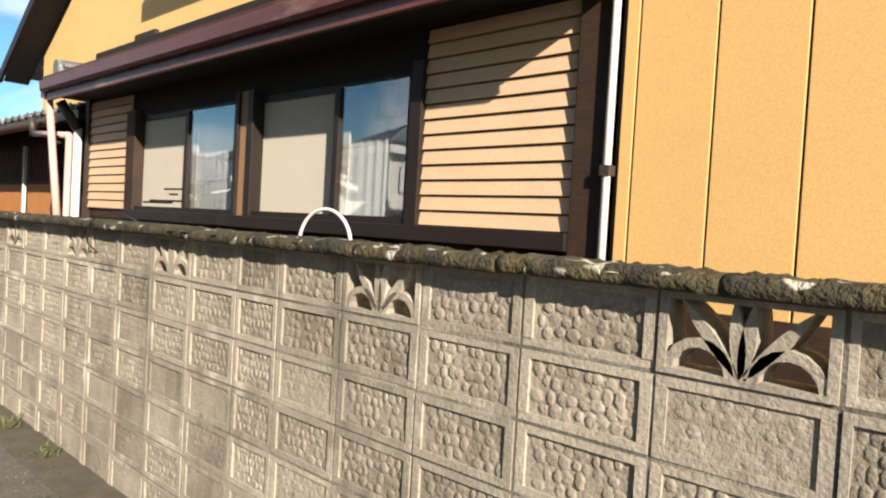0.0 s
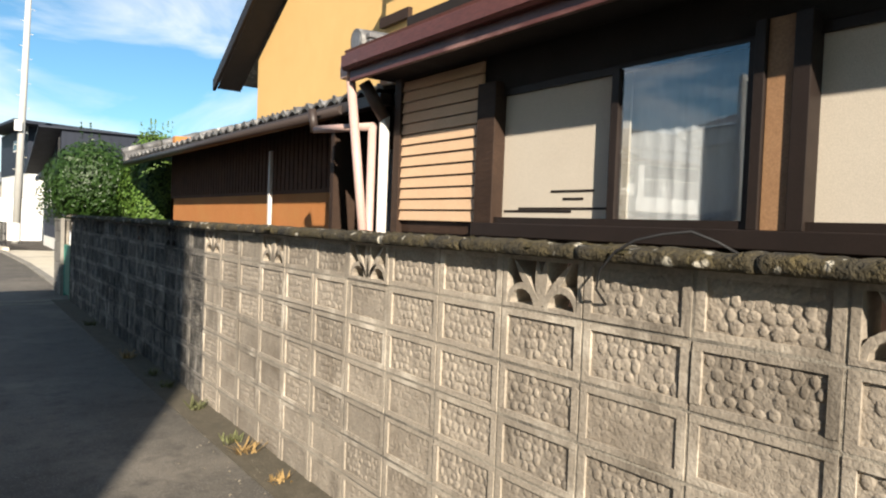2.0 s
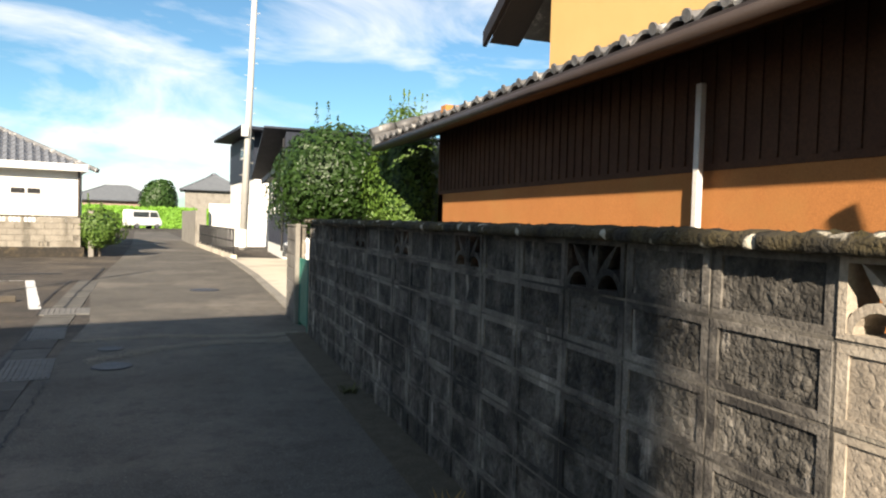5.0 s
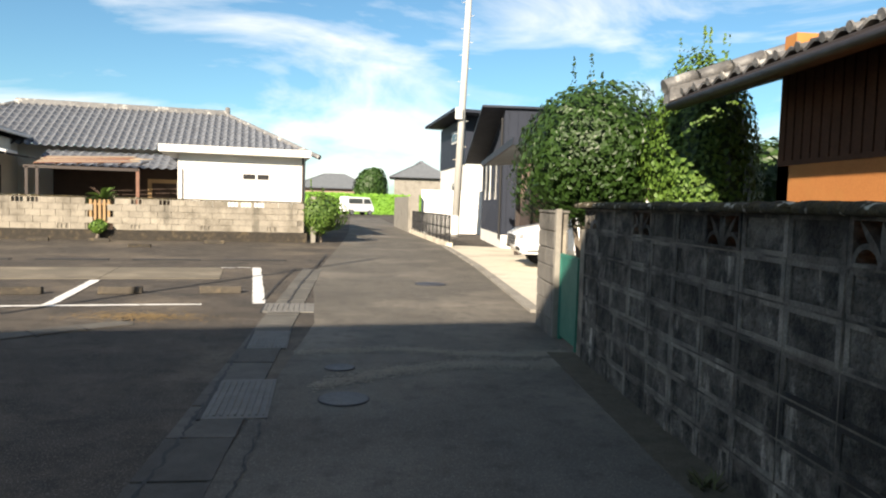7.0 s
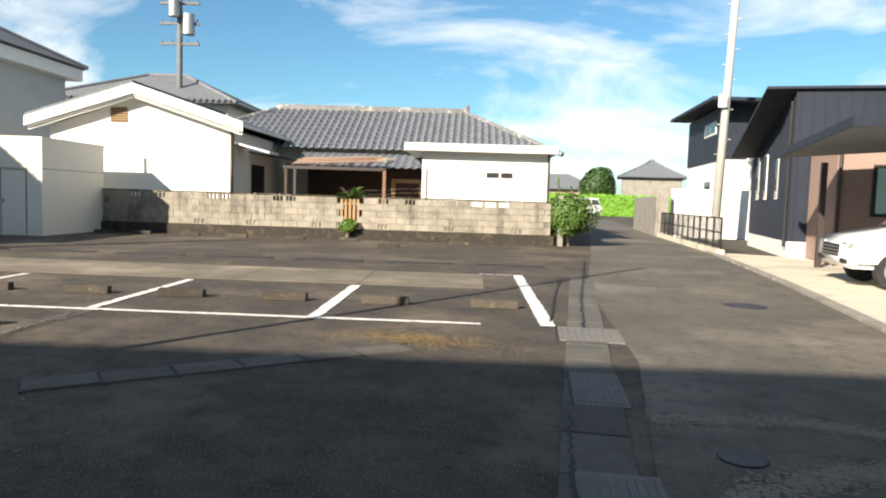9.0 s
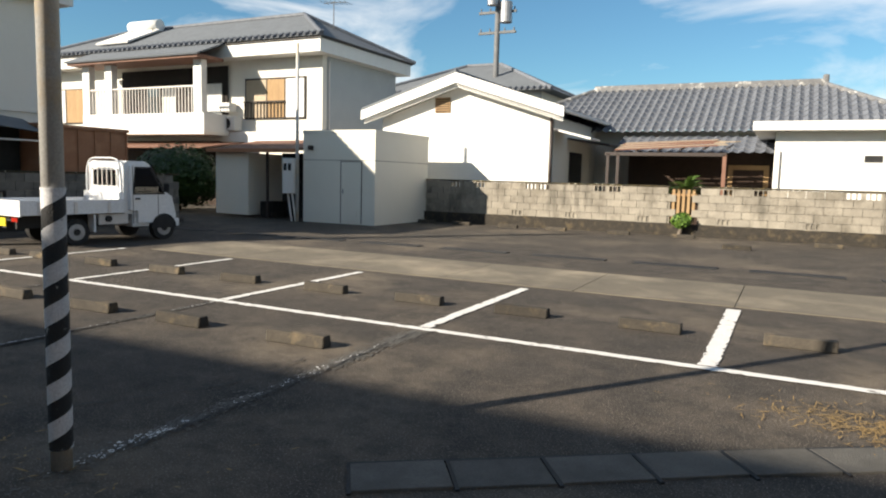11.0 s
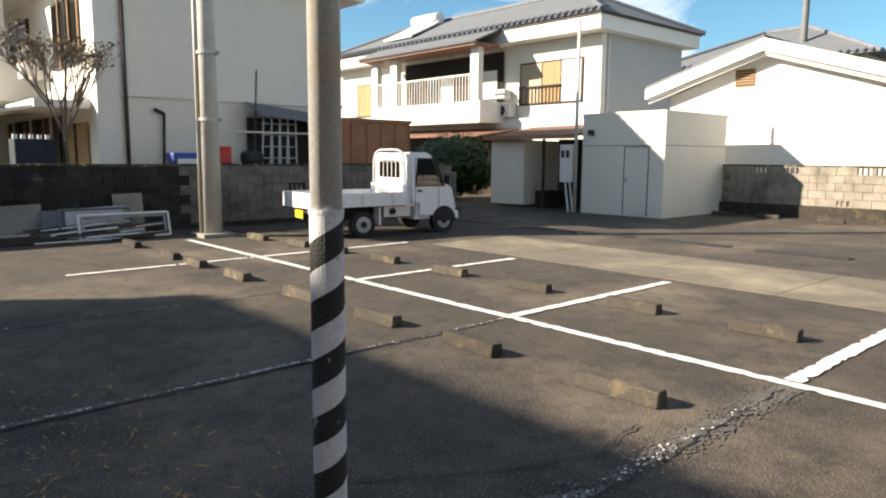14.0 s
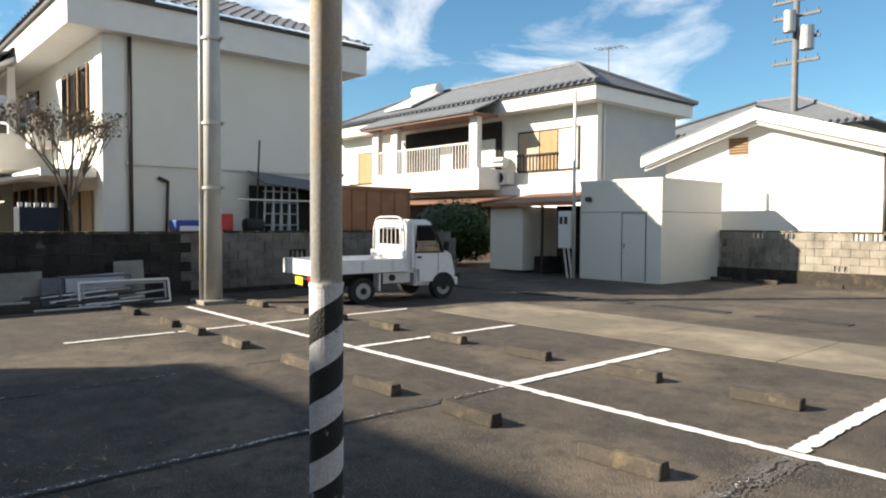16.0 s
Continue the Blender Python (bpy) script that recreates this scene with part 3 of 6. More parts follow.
house = thing("lane_house", "old house with tan lap siding and brown eaves behind the wall", "house", pose(FX, 0, 0))
part("lower_wall", boxed(0.03, 0.2, 1.4, 6.7, 0, 1.42), "wood_brown", house, "dark brown lower wall")
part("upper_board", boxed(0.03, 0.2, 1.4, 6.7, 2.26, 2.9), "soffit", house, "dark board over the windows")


n = round((2.46 - 1.50) / 0.073)
for y0, y1 in ((1.50, 2.37), (5.80, 6.66)):
    part("siding_back", boxed(0.02, 0.1, y0, y1, 1.42, 2.5), "wood_brown", house)
    for i in range(n):
        a, b = 1.50 + i * 0.073, 1.50 + (i + 1) * 0.073 - 0.008
        part("siding_board", prism(B(), [(0.021, a), (-0.006, a), (0.006, b), (0.021, b)], "y", y0, y1), "siding", house)
part("corner_board", boxed(-0.03, 0.05, 1.36, 1.50, 0.2, 2.6, bevel=0.004), "wood_brown", house)
part("sill_board", boxed(-0.05, 0.05, 1.50, 5.80, 1.42, 1.495, bevel=0.004), "frame_brown", house)
part("corner_post", boxed(-0.02, 0.06, 6.66, 6.74, 0.2, 2.5), "wood_brown", house)
for y0, y1, tone in ((3.88, 3.945, "frame_brown"), (4.055, 4.10, "frame_brown"), (5.64, 5.80, "wood_brown"), (2.37, 2.45, "frame_brown")):
    part("window_post", boxed(-0.03, 0.06, y0, y1, 1.495, 2.30, bevel=0.003), tone, house)

part("post_cover", boxed(-0.012, 0.06, 3.946, 4.054, 1.495, 2.30, bevel=0.003), "frame_tan", house, "tan timber post between the windows")


def lane_window(nm, y0, y1, split, lab):
    """A sliding window: a blind behind the far leaf, curtained glass in the near one."""
    w = part(nm, boxed(0.035, 0.05, y0, y1, 2.22, 2.26), "frame_brown", house, lab)
    part("frame", boxed(-0.01, 0.05, y0, y1, 1.495, 1.53), "frame_brown", w)
    part("blind", boxed(0.055, 0.067, split - 0.05, y1 + 0.05, 1.50, 2.25), "blind", w, "drawn beige blind")
    part("stile", boxed(-0.012, 0.03, split - 0.03, split + 0.012, 1.53, 2.23), "frame_brown", w)
    part("stile", boxed(-0.012, 0.03, y0, y0 + 0.03, 1.53, 2.23), "frame_brown", w)
    g = part("pane", boxed(0.004, 0.009, y0 + 0.03, split - 0.03, 1.53, 2.23), "glass", w, "reflecting window glass")
    g.visible_shadow = False
    bm = B()
    m = 26
    a = y0 + (0.32 if split - y0 > 0.75 else 0.02)
    pts = [(0.10 + 0.004 * math.sin(i * 1.9) + 0.003 * math.sin(i * 4.1), a + (split - a) * i / m) for i in range(m + 1)]
    lo, hi = [bm.verts.new((x, y, 1.50)) for x, y in pts], [bm.verts.new((x, y, 2.26)) for x, y in pts]
    for i in range(m):
        bm.faces.new((lo[i], lo[i + 1], hi[i + 1], hi[i]))
    part("curtain", bm, "curtain", w, "white lace curtain", True)
    return w


win1 = lane_window("window", 2.45, 3.88, 3.06, "brown aluminium window with curtain and beige blind")
win2 = lane_window("window", 4.10, 5.64, 4.80, "brown aluminium window with torn blind")
for k, (a, b, z) in enumerate(((4.95, 5.25, 1.665), (5.02, 5.16, 1.625), (4.86, 5.5, 1.575), (5.1, 5.62, 1.56))):
    part("tear", boxed(0.052, 0.055, a, b, z, z + 0.012), "frame_brown", win2, "tear in the blind")
# One dark sheet paints the room's darkness behind the glass.
part("inner_wall", boxed(0.9, 0.95, 1.4, 6.7, 0.2, 2.9), "interior_shade", house, "near-black sheet for the unlit room behind the windows")
part("inner_post", boxed(0.16, 0.2, 2.74, 2.80, 1.5, 2.2), "frame_tan", house)
# porch-like eave over the windows: fascia, gutter, soffit, roof skin
part("fascia", boxed(-0.315, -0.285, 1.28, 6.86, 2.43, 2.60, bevel=0.004), "fascia", house, "weathered red-brown fascia board")
part("gutter", prism(B(), [(-0.37, 2.52), (-0.355, 2.50), (-0.316, 2.50), (-0.316, 2.595), (-0.375, 2.595)], "y", 1.26, 6.88), "fascia", house, "faded red-brown box gutter")
part("drip_edge", boxed(-0.335, -0.28, 1.28, 6.88, 2.60, 2.625, bevel=0.003), "fascia", house)
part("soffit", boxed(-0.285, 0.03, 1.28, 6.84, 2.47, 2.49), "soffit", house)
part("eave_roof", slab(B(), (-0.34, 1.26, 2.64), (1.85, 1.26, 3.36), (-0.34, 6.9, 2.64), 0.03), "fascia", house, "red-brown metal eave roof")
part("storey_wall", boxed(1.80, 1.95, 1.0, 10.0, 2.6, 5.4), "render_yellow", house, "ochre rendered upper wall")
part("storey_beam", boxed(1.74, 1.80, 9.4, 10.05, 3.86, 3.98), "wood_brown", house)
part("storey_roof", slab(B(), (1.35, 0.6, 4.75), (3.8, 0.6, 5.7), (1.35, 9.3, 4.75), 0.10), "tile_grey", house)
# ochre panel wing
wing = thing("panel_wing", "wing of the house clad in flat ochre wall panels", "house wing", pose(FX - 0.02, 0, 0))
for k in range(14):
    part("wall_panel", boxed(0, 0.06, 1.245 - 0.295 * (k + 1) + 0.004, 1.245 - 0.295 * k - 0.004, 0.1, 4.6, bevel=0.003), "panel_yellow", wing)
part("wall_panel", boxed(0, 0.06, 1.249, 1.30, 0.1, 4.6, bevel=0.003), "panel_yellow", wing)
# Added dark sheet: paints the shade seen through the openwork blocks.
part("plinth", boxed(-0.025, -0.001, -3.0, 1.29, 0.0, 1.25), "wood_brown", wing, "added dark sheet for the shade between wall and house")
part("backing", boxed(0.012, 2.0, -3.0, 1.32, 0.0, 4.7), "wood_brown", wing)
part("conduit", tubed((-0.03, 1.33, 0.3), (-0.03, 1.33, 4.4), 0.016), "pipe_white", wing, "white conduit at the corner", True)
part("conduit_clip", boxed(-0.05, 0.0, 1.31, 1.35, 1.72, 1.76), "pipe_dark", wing)
# gutter pipes at the corner
pipes = thing("rainwater_pipes", "pink and white rainwater downpipes at the house corner", "downpipe", pose(0, 0, 0))
part("downpipe", tubed((2.02, 6.92, 2.52), (2.10, 6.72, 1.0), 0.032), "pipe_pink", pipes, "slanting faded pink downpipe", True)
part("hopper", boxed(1.97, 2.08, 6.87, 6.98, 2.46, 2.58, bevel=0.01), "pipe_pink", pipes)
part("downpipe", tubed((2.24, 6.80, 2.22), (2.24, 6.80, 0.0), 0.036), "pipe_white", pipes, "white vertical downpipe", True)
part("downpipe", tubed((2.20, 6.90, 2.16), (2.20, 6.90, 0.0), 0.03), "pipe_pink", pipes, "", True)
part("elbow", tubed((2.14, 7.72, 2.20), (2.20, 6.88, 2.15), 0.03), "pipe_pink", pipes, "", True)
part("elbow", tubed((2.12, 7.74, 2.36), (2.14, 7.72, 2.18), 0.035), "pipe_dark", pipes, "", True)
part("elbow", tubed((2.10, 6.86, 2.44), (2.24, 6.80, 2.20), 0.045), "pipe_dark", pipes, "", True)

# low ochre wing with a tiled eave
OX = 2.83
low = thing("low_wing", "low wing with orange rendered wall under a grey tiled eave", "house wing", pose(OX, 0, 0))
part("wall", boxed(0, 0.16, 7.9, 14.72, 0, 2.55), "render_orange", low, "orange rendered wall")
part("end_wall", boxed(0.0, 4.5, 14.56, 14.72, 0, 2.8), "render_orange", low)
part("recess_wall", boxed(-0.45, 0.0, 7.84, 7.9, 0, 2.5), "wood_brown", low)
part("recess_door", boxed(-0.02, 0.0, 6.95, 7.8, 0, 2.1), "pole_dark", low, "grey door in the recess")
part("recess_back", boxed(0.0, 0.1, 6.5, 7.9, 0, 2.8), "wood_brown", low)
# Eave shadow painted as a dark brown band behind the ribs.
part("upper_cladding", boxed(-0.006, -0.001, 7.9, 14.72, 1.76, 2.52), "rib_shade_brown", low, "ribbed band under the eave, its shadow painted in dark brown")
for k in range(59):
    part("rib", boxed(-0.016, -0.006, 7.95 + k * 0.115, 7.985 + k * 0.115, 1.80, 2.5), "rib_shade_brown", low)
single("eave_post", boxed(2.74, 2.78, 10.16, 10.205, 0.0, 2.25, bevel=0.006), "pipe_white", "weathered grey-white timber post under the eave", "post")
EY0, EY1, EX, EZ = 6.95, 15.72, 2.36, 2.38
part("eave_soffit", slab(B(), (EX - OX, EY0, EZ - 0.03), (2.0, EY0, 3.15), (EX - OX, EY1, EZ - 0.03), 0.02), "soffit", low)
part("eave_board", boxed(EX - OX - 0.075, EX - OX + 0.025, EY0, EY1, EZ - 0.05, EZ + 0.03), "pipe_dark", low, "dark eave board")
part("gutter", tubed((EX - OX - 0.075, EY0 + 0.6, EZ - 0.025), (EX - OX - 0.075, EY1, EZ - 0.025), 0.035), "pipe_dark", low, "dark gutter", True)
pitch = math.atan2(0.80, 2.47)


def kawara(r_scale=1.0):
    """A curved roof tile with its round eave end, 0.26 wide and 0.30 long; it slopes up along +x."""
    bm = B()
    prof = []
    for i in range(11):
        y = -0.13 + 0.26 * i / 10
        z = 0.020 * math.cos((y + 0.07) / 0.13 * math.pi) if y < 0.06 else -0.020 + 0.045 * math.sin((y - 0.06) / 0.07 * math.pi)
        prof.append((y, z))
    pts = prof + [(y, z - 0.022) for y, z in prof[::-1]]
    prism(bm, pts, "x", 0.0, 0.32)
    tube(bm, (-0.012, 0.095, 0.004), (0.0, 0.095, 0.004), 0.034, n=10)
    return mesh_of("roof_tile", bm, "tile_grey", False)


KAW = kawara()
nt = int((EY1 - EY0) / 0.258)
for k in range(nt):
    for r in range(3):
        ob = new("roof_tile", KAW)
        ob.parent = low
        s = 0.27 * r
        ob.matrix_basis = Matrix.Translation((EX - OX - 0.06 + s * math.cos(pitch), EY0 + 0.13 + 0.258 * k, EZ + 0.075 + s * math.sin(pitch) + 0.012 * r)) @ Euler((0, -pitch + 0.05, 0)).to_matrix().to_4x4()


def ribbed_roof(bm, p0, along, up, ribs, rib_h=0.05, courses=8, lip=0.012, lim=None):
    """A tiled slope: rolls that run up it, with a lip at each course. p0: its low corner; along: the eave; up: the way up the slope."""
    p0, along, up = Vector(p0), Vector(along), Vector(up)
    nrm = along.cross(up).normalized()
    if nrm.z < 0:
        nrm = -nrm
    sub = 4
    last = None
    for c in range(courses):
        a, b = c / courses, (c + 1) / courses
        lo, hi = [], []
        for i in range(ribs * sub + 1):
            h = rib_h * (0.5 + 0.5 * math.cos(i / sub * 2 * math.pi)) ** 1.5
            q = p0 + along * (i / (ribs * sub)) + nrm * h
            top = lim(i / (ribs * sub)) if lim else 1
            lo.append(bm.verts.new(q + up * min(a, top) + nrm * lip))
            hi.append(bm.verts.new(q + up * min(b, top)))
        for i in range(ribs * sub):
            bm.faces.new((lo[i], lo[i + 1], hi[i + 1], hi[i]))
            if last:
                bm.faces.new((last[i], last[i + 1], lo[i + 1], lo[i]))
        last = hi
    bmesh.ops.recalc_face_normals(bm, faces=bm.faces[:])
    return bm


up = Vector((1.75, 0, 1.75 * math.tan(pitch)))
ob = part("roof_tiles_upper", ribbed_roof(B(), (EX - OX + 0.70, EY0, EZ + 0.075 + 0.70 * math.tan(pitch)), (0, EY1 - EY0, 0), up, nt, 0.05, 6, 0.03), "tile_grey", low, "grey tile courses")
ob["kind"] = "stuff"
part("verge_tiles", prism(B(), [(EX - OX - 0.07, EZ + 0.02), (EX - OX - 0.07, EZ + 0.16), (2.0, 3.32), (2.0, 3.1)], "y", EY1 - 0.02, EY1 + 0.14), "tile_grey", low, "stacked verge tiles")
for k in range(7):
    ob = part("verge_tile", tubed((EX - OX - 0.10 + 0.33 * k, EY1 + 0.06, EZ + 0.17 + 0.33 * k * math.tan(pitch)), (EX - OX + 0.20 + 0.33 * k, EY1 + 0.06, EZ + 0.19 + (0.33 * k + 0.30) * math.tan(pitch)), 0.075, 0.068, n=10), "tile_grey", low, "", True)
orn = thing("ridge_end_tiles", "stacked grey ridge-end tiles at the eave corner", "roof tiles", pose(2.12, 6.98, 2.62))
for k in range(4):
    part("tile", boxed(0.0, 0.5, -0.14, 0.14, 0.045 * k, 0.045 * k + 0.035, bevel=0.005), "tile_grey", orn)
part("tile", tubed((-0.03, 0, 0.13), (0.5, 0, 0.16), 0.085, n=14), "tile_grey", orn, "round end tile", True)
part("tile", tubed((-0.035, 0, 0.13), (-0.028, 0, 0.13), 0.06, n=14), "tile_far", orn)
# ochre gable behind
gable = thing("gable_wing", "tall ochre gable wall with dark barge boards", "house wing", pose(4.3, 0, 0))
part("wall", prism(B(), [(9.0, 2.4), (14.8, 2.4), (14.8, 4.34), (9.6, 7.5), (9.0, 7.5)], "x", 0, 5.0), "render_yellow", gable, "ochre rendered gable wall")
part("roof", slab(B(), (-0.45, 15.75, 4.02), (5.5, 15.75, 4.02), (-0.45, 9.3, 8.0), 0.12), "tile_grey", gable, "dark roof")
part("barge_board", prism(B(), [(15.8, 3.86), (15.8, 4.06), (9.3, 8.07), (9.3, 7.8)], "x", -0.50, -0.44), "frame_brown", gable, "dark barge board")
part("soffit", slab(B(), (-0.44, 15.7, 3.89), (0.0, 15.7, 3.89), (-0.44, 9.3, 7.84), 0.01), "soffit", gable)

# the unseen building across the lane that shades it, dark to cut bounced light
other = thing("shading_house", "plain dark board-clad house across the lane", "house", pose(0, 0, 0))
part("wall", prism(B(), [(-2.65, -0.4), (-2.65, 5.4), (-17.0, 2.5), (-17.0, -3.0)], "z", 0, 6.3), "wood_brown", other, "dark board cladding")
part("roof", prism(B(), [(-2.55, -0.47), (-2.55, 5.55), (-17.1, 2.6), (-17.1, -3.1)], "z", 6.3, 6.5), "roof_slate", other)

# ---- parking lot ----
def strip(nm, u0, u1, v0, v1, tone, lab, cat, z=0.010, worn=0.0, seed=1):
    """A painted line with ragged edges."""
    rnd = random.Random(seed)
    bm = B()
    long_u = abs(u1 - u0) > abs(v1 - v0)
    ln = max(abs(u1 - u0), abs(v1 - v0))
    n = max(2, int(ln / 0.05))
    rows = []
    for i in range(n + 1):
        f = i / n
        e0, e1 = rnd.uniform(0, 0.014) + (0.035 * rnd.random() if rnd.random() < 0.12 else 0), rnd.uniform(0, 0.014) + (0.035 * rnd.random() if rnd.random() < 0.12 else 0)
        if long_u:
            u = u0 + (u1 - u0) * f
            rows.append((bm.verts.new((u, v0 + e0, z)), bm.verts.new((u, v1 - e1, z))))
        else:
            v = v0 + (v1 - v0) * f
            rows.append((bm.verts.new((u0 + e0, v, z)), bm.verts.new((u1 - e1, v, z))))
    for a, b in zip(rows, rows[1:]):
        if rnd.random() >= worn:
            bm.faces.new((a[0], a[1], b[1], b[0]))
    bmesh.ops.recalc_face_normals(bm, faces=bm.faces[:])
    return single(nm, bm, tone, lab, cat, lot(0, 0), kind="structure")


strip("stall_line", -12.4, 1.78, -0.06, 0.06, "paint_white", "long white painted stall line on asphalt", "painted line", worn=0.0)
for u, w in ((0, 0.16), (-2.45, 0.13), (-4.92, 0.12), (-7.37, 0.11), (-9.8, 0.11)):
    strip("stall_line", u - w / 2, u + w / 2, 0.07, 2.75, "paint_white", "white painted stall divider on asphalt", "painted line", seed=int(9 - u))
strip("stall_line", 2.40, 2.58, 0.0, 4.9, "paint_white", "broad white line at the edge of the lot", "painted line")
strip("stall_line", 1.82, 2.38, 4.84, 4.92, "paint_white", "thin white line at the edge of the lot", "painted line", worn=0.1)
strip("stall_line", -9.86, -9.76, -2.5, -0.08, "paint_white", "white painted stall divider on asphalt", "painted line", worn=0.06)


def worn_line(u, v0, v1, wide, n, seed):
    """What is left of an old painted line: loose flakes of paint and pale dust over a rough joint."""
    rnd = random.Random(seed)
    t = thing("worn_line", "flaking remains of a white stall line along a cracked joint", "painted line", lot(u, 0), kind="structure")
    for nm, tone, count, spread, big in (("dust", "slab", n * 2, wide, 0.014), ("flakes", "paint_worn", n * 2 // 3, wide * 0.8, 0.010), ("paint", "paint_white", n // 9, wide * 0.5, 0.011)):
        bm = B()
        clumps = [(v0 + (v1 - v0) * rnd.random() ** (1.6 if tone == "paint_white" else 1.0), rnd.uniform(0.05, 0.30)) for _ in range(int((v1 - v0) * 5))]
        for _ in range(count):
            cv, cs = clumps[rnd.randrange(len(clumps))]
            c = Vector((rnd.gauss(0, spread), min(v1, rnd.gauss(cv, cs)), {"dust": 0.007, "flakes": 0.009}.get(nm, 0.011) + rnd.uniform(0, 0.0015)))
            a0, r = rnd.uniform(0, 6.28), rnd.uniform(0.003, big)
            bm.faces.new([bm.verts.new(c + Vector((r * rnd.uniform(0.4, 1.0) * math.cos(a0 + k * 1.0472), r * rnd.uniform(0.5, 1.8) * math.sin(a0 + k * 1.0472), 0))) for k in range(6)])
        part(nm, bm, tone, t, "worn paint flakes")["kind"] = "stuff"


worn_line(-2.42, -3.4, -0.1, 0.050, 1500, 22)
worn_line(-4.9, -4.9, -0.1, 0.020, 2600, 25)
worn_line(-7.3, -3.7, -0.1, 0.018, 420, 27)


def crack(pts, w, seed, tone="black", z=0.013, lab="dark crack in the asphalt", m=None):
    rnd = random.Random(seed)
    bm = B()
    rows = []
    for a, b in zip(pts, pts[1:]):
        a, b = Vector((*a, z)), Vector((*b, z))
        n = max(2, int((b - a).length / 0.05))
        d = (b - a).normalized()
        s = Vector((-d.y, d.x, 0))
        for i in range(n):
            c = a.lerp(b, i / n) + s * rnd.uniform(-0.016, 0.016)
            h = w * rnd.uniform(0.25, 1.0) / 2
            rows.append((bm.verts.new(c - s * h), bm.verts.new(c + s * h)))
    for a, b in zip(rows, rows[1:]):
        bm.faces.new((a[0], a[1], b[1], b[0]))
    bmesh.ops.recalc_face_normals(bm, faces=bm.faces[:])
    return single("crack", bm, tone, lab, "crack", lot(0, 0) if m is None else m, kind="structure")


crack([(-4.86, -4.8), (-4.84, -3.0), (-4.90, -1.2), (-4.92, -0.1)], 0.025, 3)
crack([(-2.36, -3.2), (-2.37, -1.8), (-2.43, -0.1)], 0.018, 4)
crack([(-3.15, -2.9), (-2.75, -2.2), (-2.62, -1.8), (-2.72, -1.3)], 0.02, 5)
# Flat black strips in a row on the asphalt.
for k in range(9):
    u = -12.7 + 1.83 * k
    single("drain_slot", boxed(u, u + 1.35, 6.50, 6.78, 0.0, 0.013), "black", "flat black strip on the asphalt", "drain slot", lot(0, 0, 0, 1.3), group="drain slots", kind="structure")
apron = thing("concrete_apron", "pale worn concrete strip across the lot", "concrete strip", lot(0, 0), kind="structure")
for k in range(6):
    part("slab", boxed(-9.4 + 1.88 * k, -9.4 + 1.88 * (k + 1) - 0.012, 2.95, 4.85, -0.03, 0.009), "apron", apron)


stop_bm = B()
prism(stop_bm, [(-0.065, 0), (0.065, 0), (0.05, 0.098), (-0.05, 0.098)], "x", -0.57, 0)
bmesh.ops.bevel(stop_bm, geom=stop_bm.edges[:], offset=0.008, segments=1, affect="EDGES")
STOP = mesh_of("wheel_stop", stop_bm, "stop")
rnd = random.Random(11)
for u, v in [(x, 1.16) for x in (-8.05, -6.72, -5.40, -4.08, -2.82, -1.62, -0.34, 0.92, 2.25)] + [(x, -1.0) for x in (-11.85, -10.25, -9.35, -8.1, -6.6, -5.28, -4.1, -2.76)] + \
        [(-11.5, 1.0), (-10.3, 1.1), (-9.3, 1.15)] + [(x, 12.7) for x in (-8.9, -7.75, -6.3, -4.9, -3.2, -1.6)] + [(-0.2, 10.5), (1.6, 12.4)]:
    ob = new("wheel_stop", STOP)
    ob.matrix_basis = lot(u, v, 0, rnd.uniform(-2.5, 2.5))
    tagged(ob, "weathered concrete wheel stop on the asphalt", "wheel stop", "wheel stops of the lot")

# hazard-striped pole
pole = thing("striped_pole", "steel pole with black and white hazard-striped sleeve", "pole", lot(-2.45, -3.47))
part("shaft", tubed((0, 0, 0), (0, 0, 6.5), 0.047, n=32), "galvanised", pole, "grey galvanised steel pole", True)
H0, H1, BAND, NP = 0.10, 1.285, 0.0885, 28


def helix_band(z0):
    """One stripe that winds twice round the sleeve, cut off at its ends."""
    bm = B()
    rows = [(math.cos(2 * math.pi * i / NP) * 0.0505, math.sin(2 * math.pi * i / NP) * 0.0505, z0 + 2 * BAND * i / NP) for i in range(NP + 1)]
    for p, q in zip(rows, rows[1:]):
        lo0, hi0, lo1, hi1 = [max(H0, min(H1, z)) for z in (p[2], p[2] + BAND, q[2], q[2] + BAND)]
        if hi0 - lo0 > 1e-4 and hi1 - lo1 > 1e-4:
            bm.faces.new((bm.verts.new((p[0], p[1], lo0)), bm.verts.new((q[0], q[1], lo1)), bm.verts.new((q[0], q[1], hi1)), bm.verts.new((p[0], p[1], hi0))))
    return bm


for k in range(-3, 14):
    part("stripe", helix_band(H0 + k * BAND), "stripe_white" if k % 2 else "stripe_black", pole, "white reflective stripe" if k % 2 else "peeling black stripe", True)
part("sleeve_rim", tubed((0, 0, H1), (0, 0, H1 + 0.012), 0.052, n=24), "stripe_white", pole)

# big concrete pole
big = thing("utility_pole", "tall grey concrete utility pole with steel bands", "utility pole", lot(-12.75, 0.6))
part("footing", boxed(-0.32, 0.32, -0.3, 0.3, -0.05, 0.07, bevel=0.02), "concrete", big, "concrete footing")
part("shaft", tubed((0, 0, 0), (0, 0, 7.0), 0.17, 0.145, n=24), "pole_concrete", big, "", True)
for z in (2.05, 3.2, 4.7):
    part("band", tubed((0, 0, z), (0, 0, z + 0.05), 0.185, n=20), "steel", big)
    part("bolt", boxed(0.10, 0.26, 0.1, 0.14, z, z + 0.05), "steel", big)
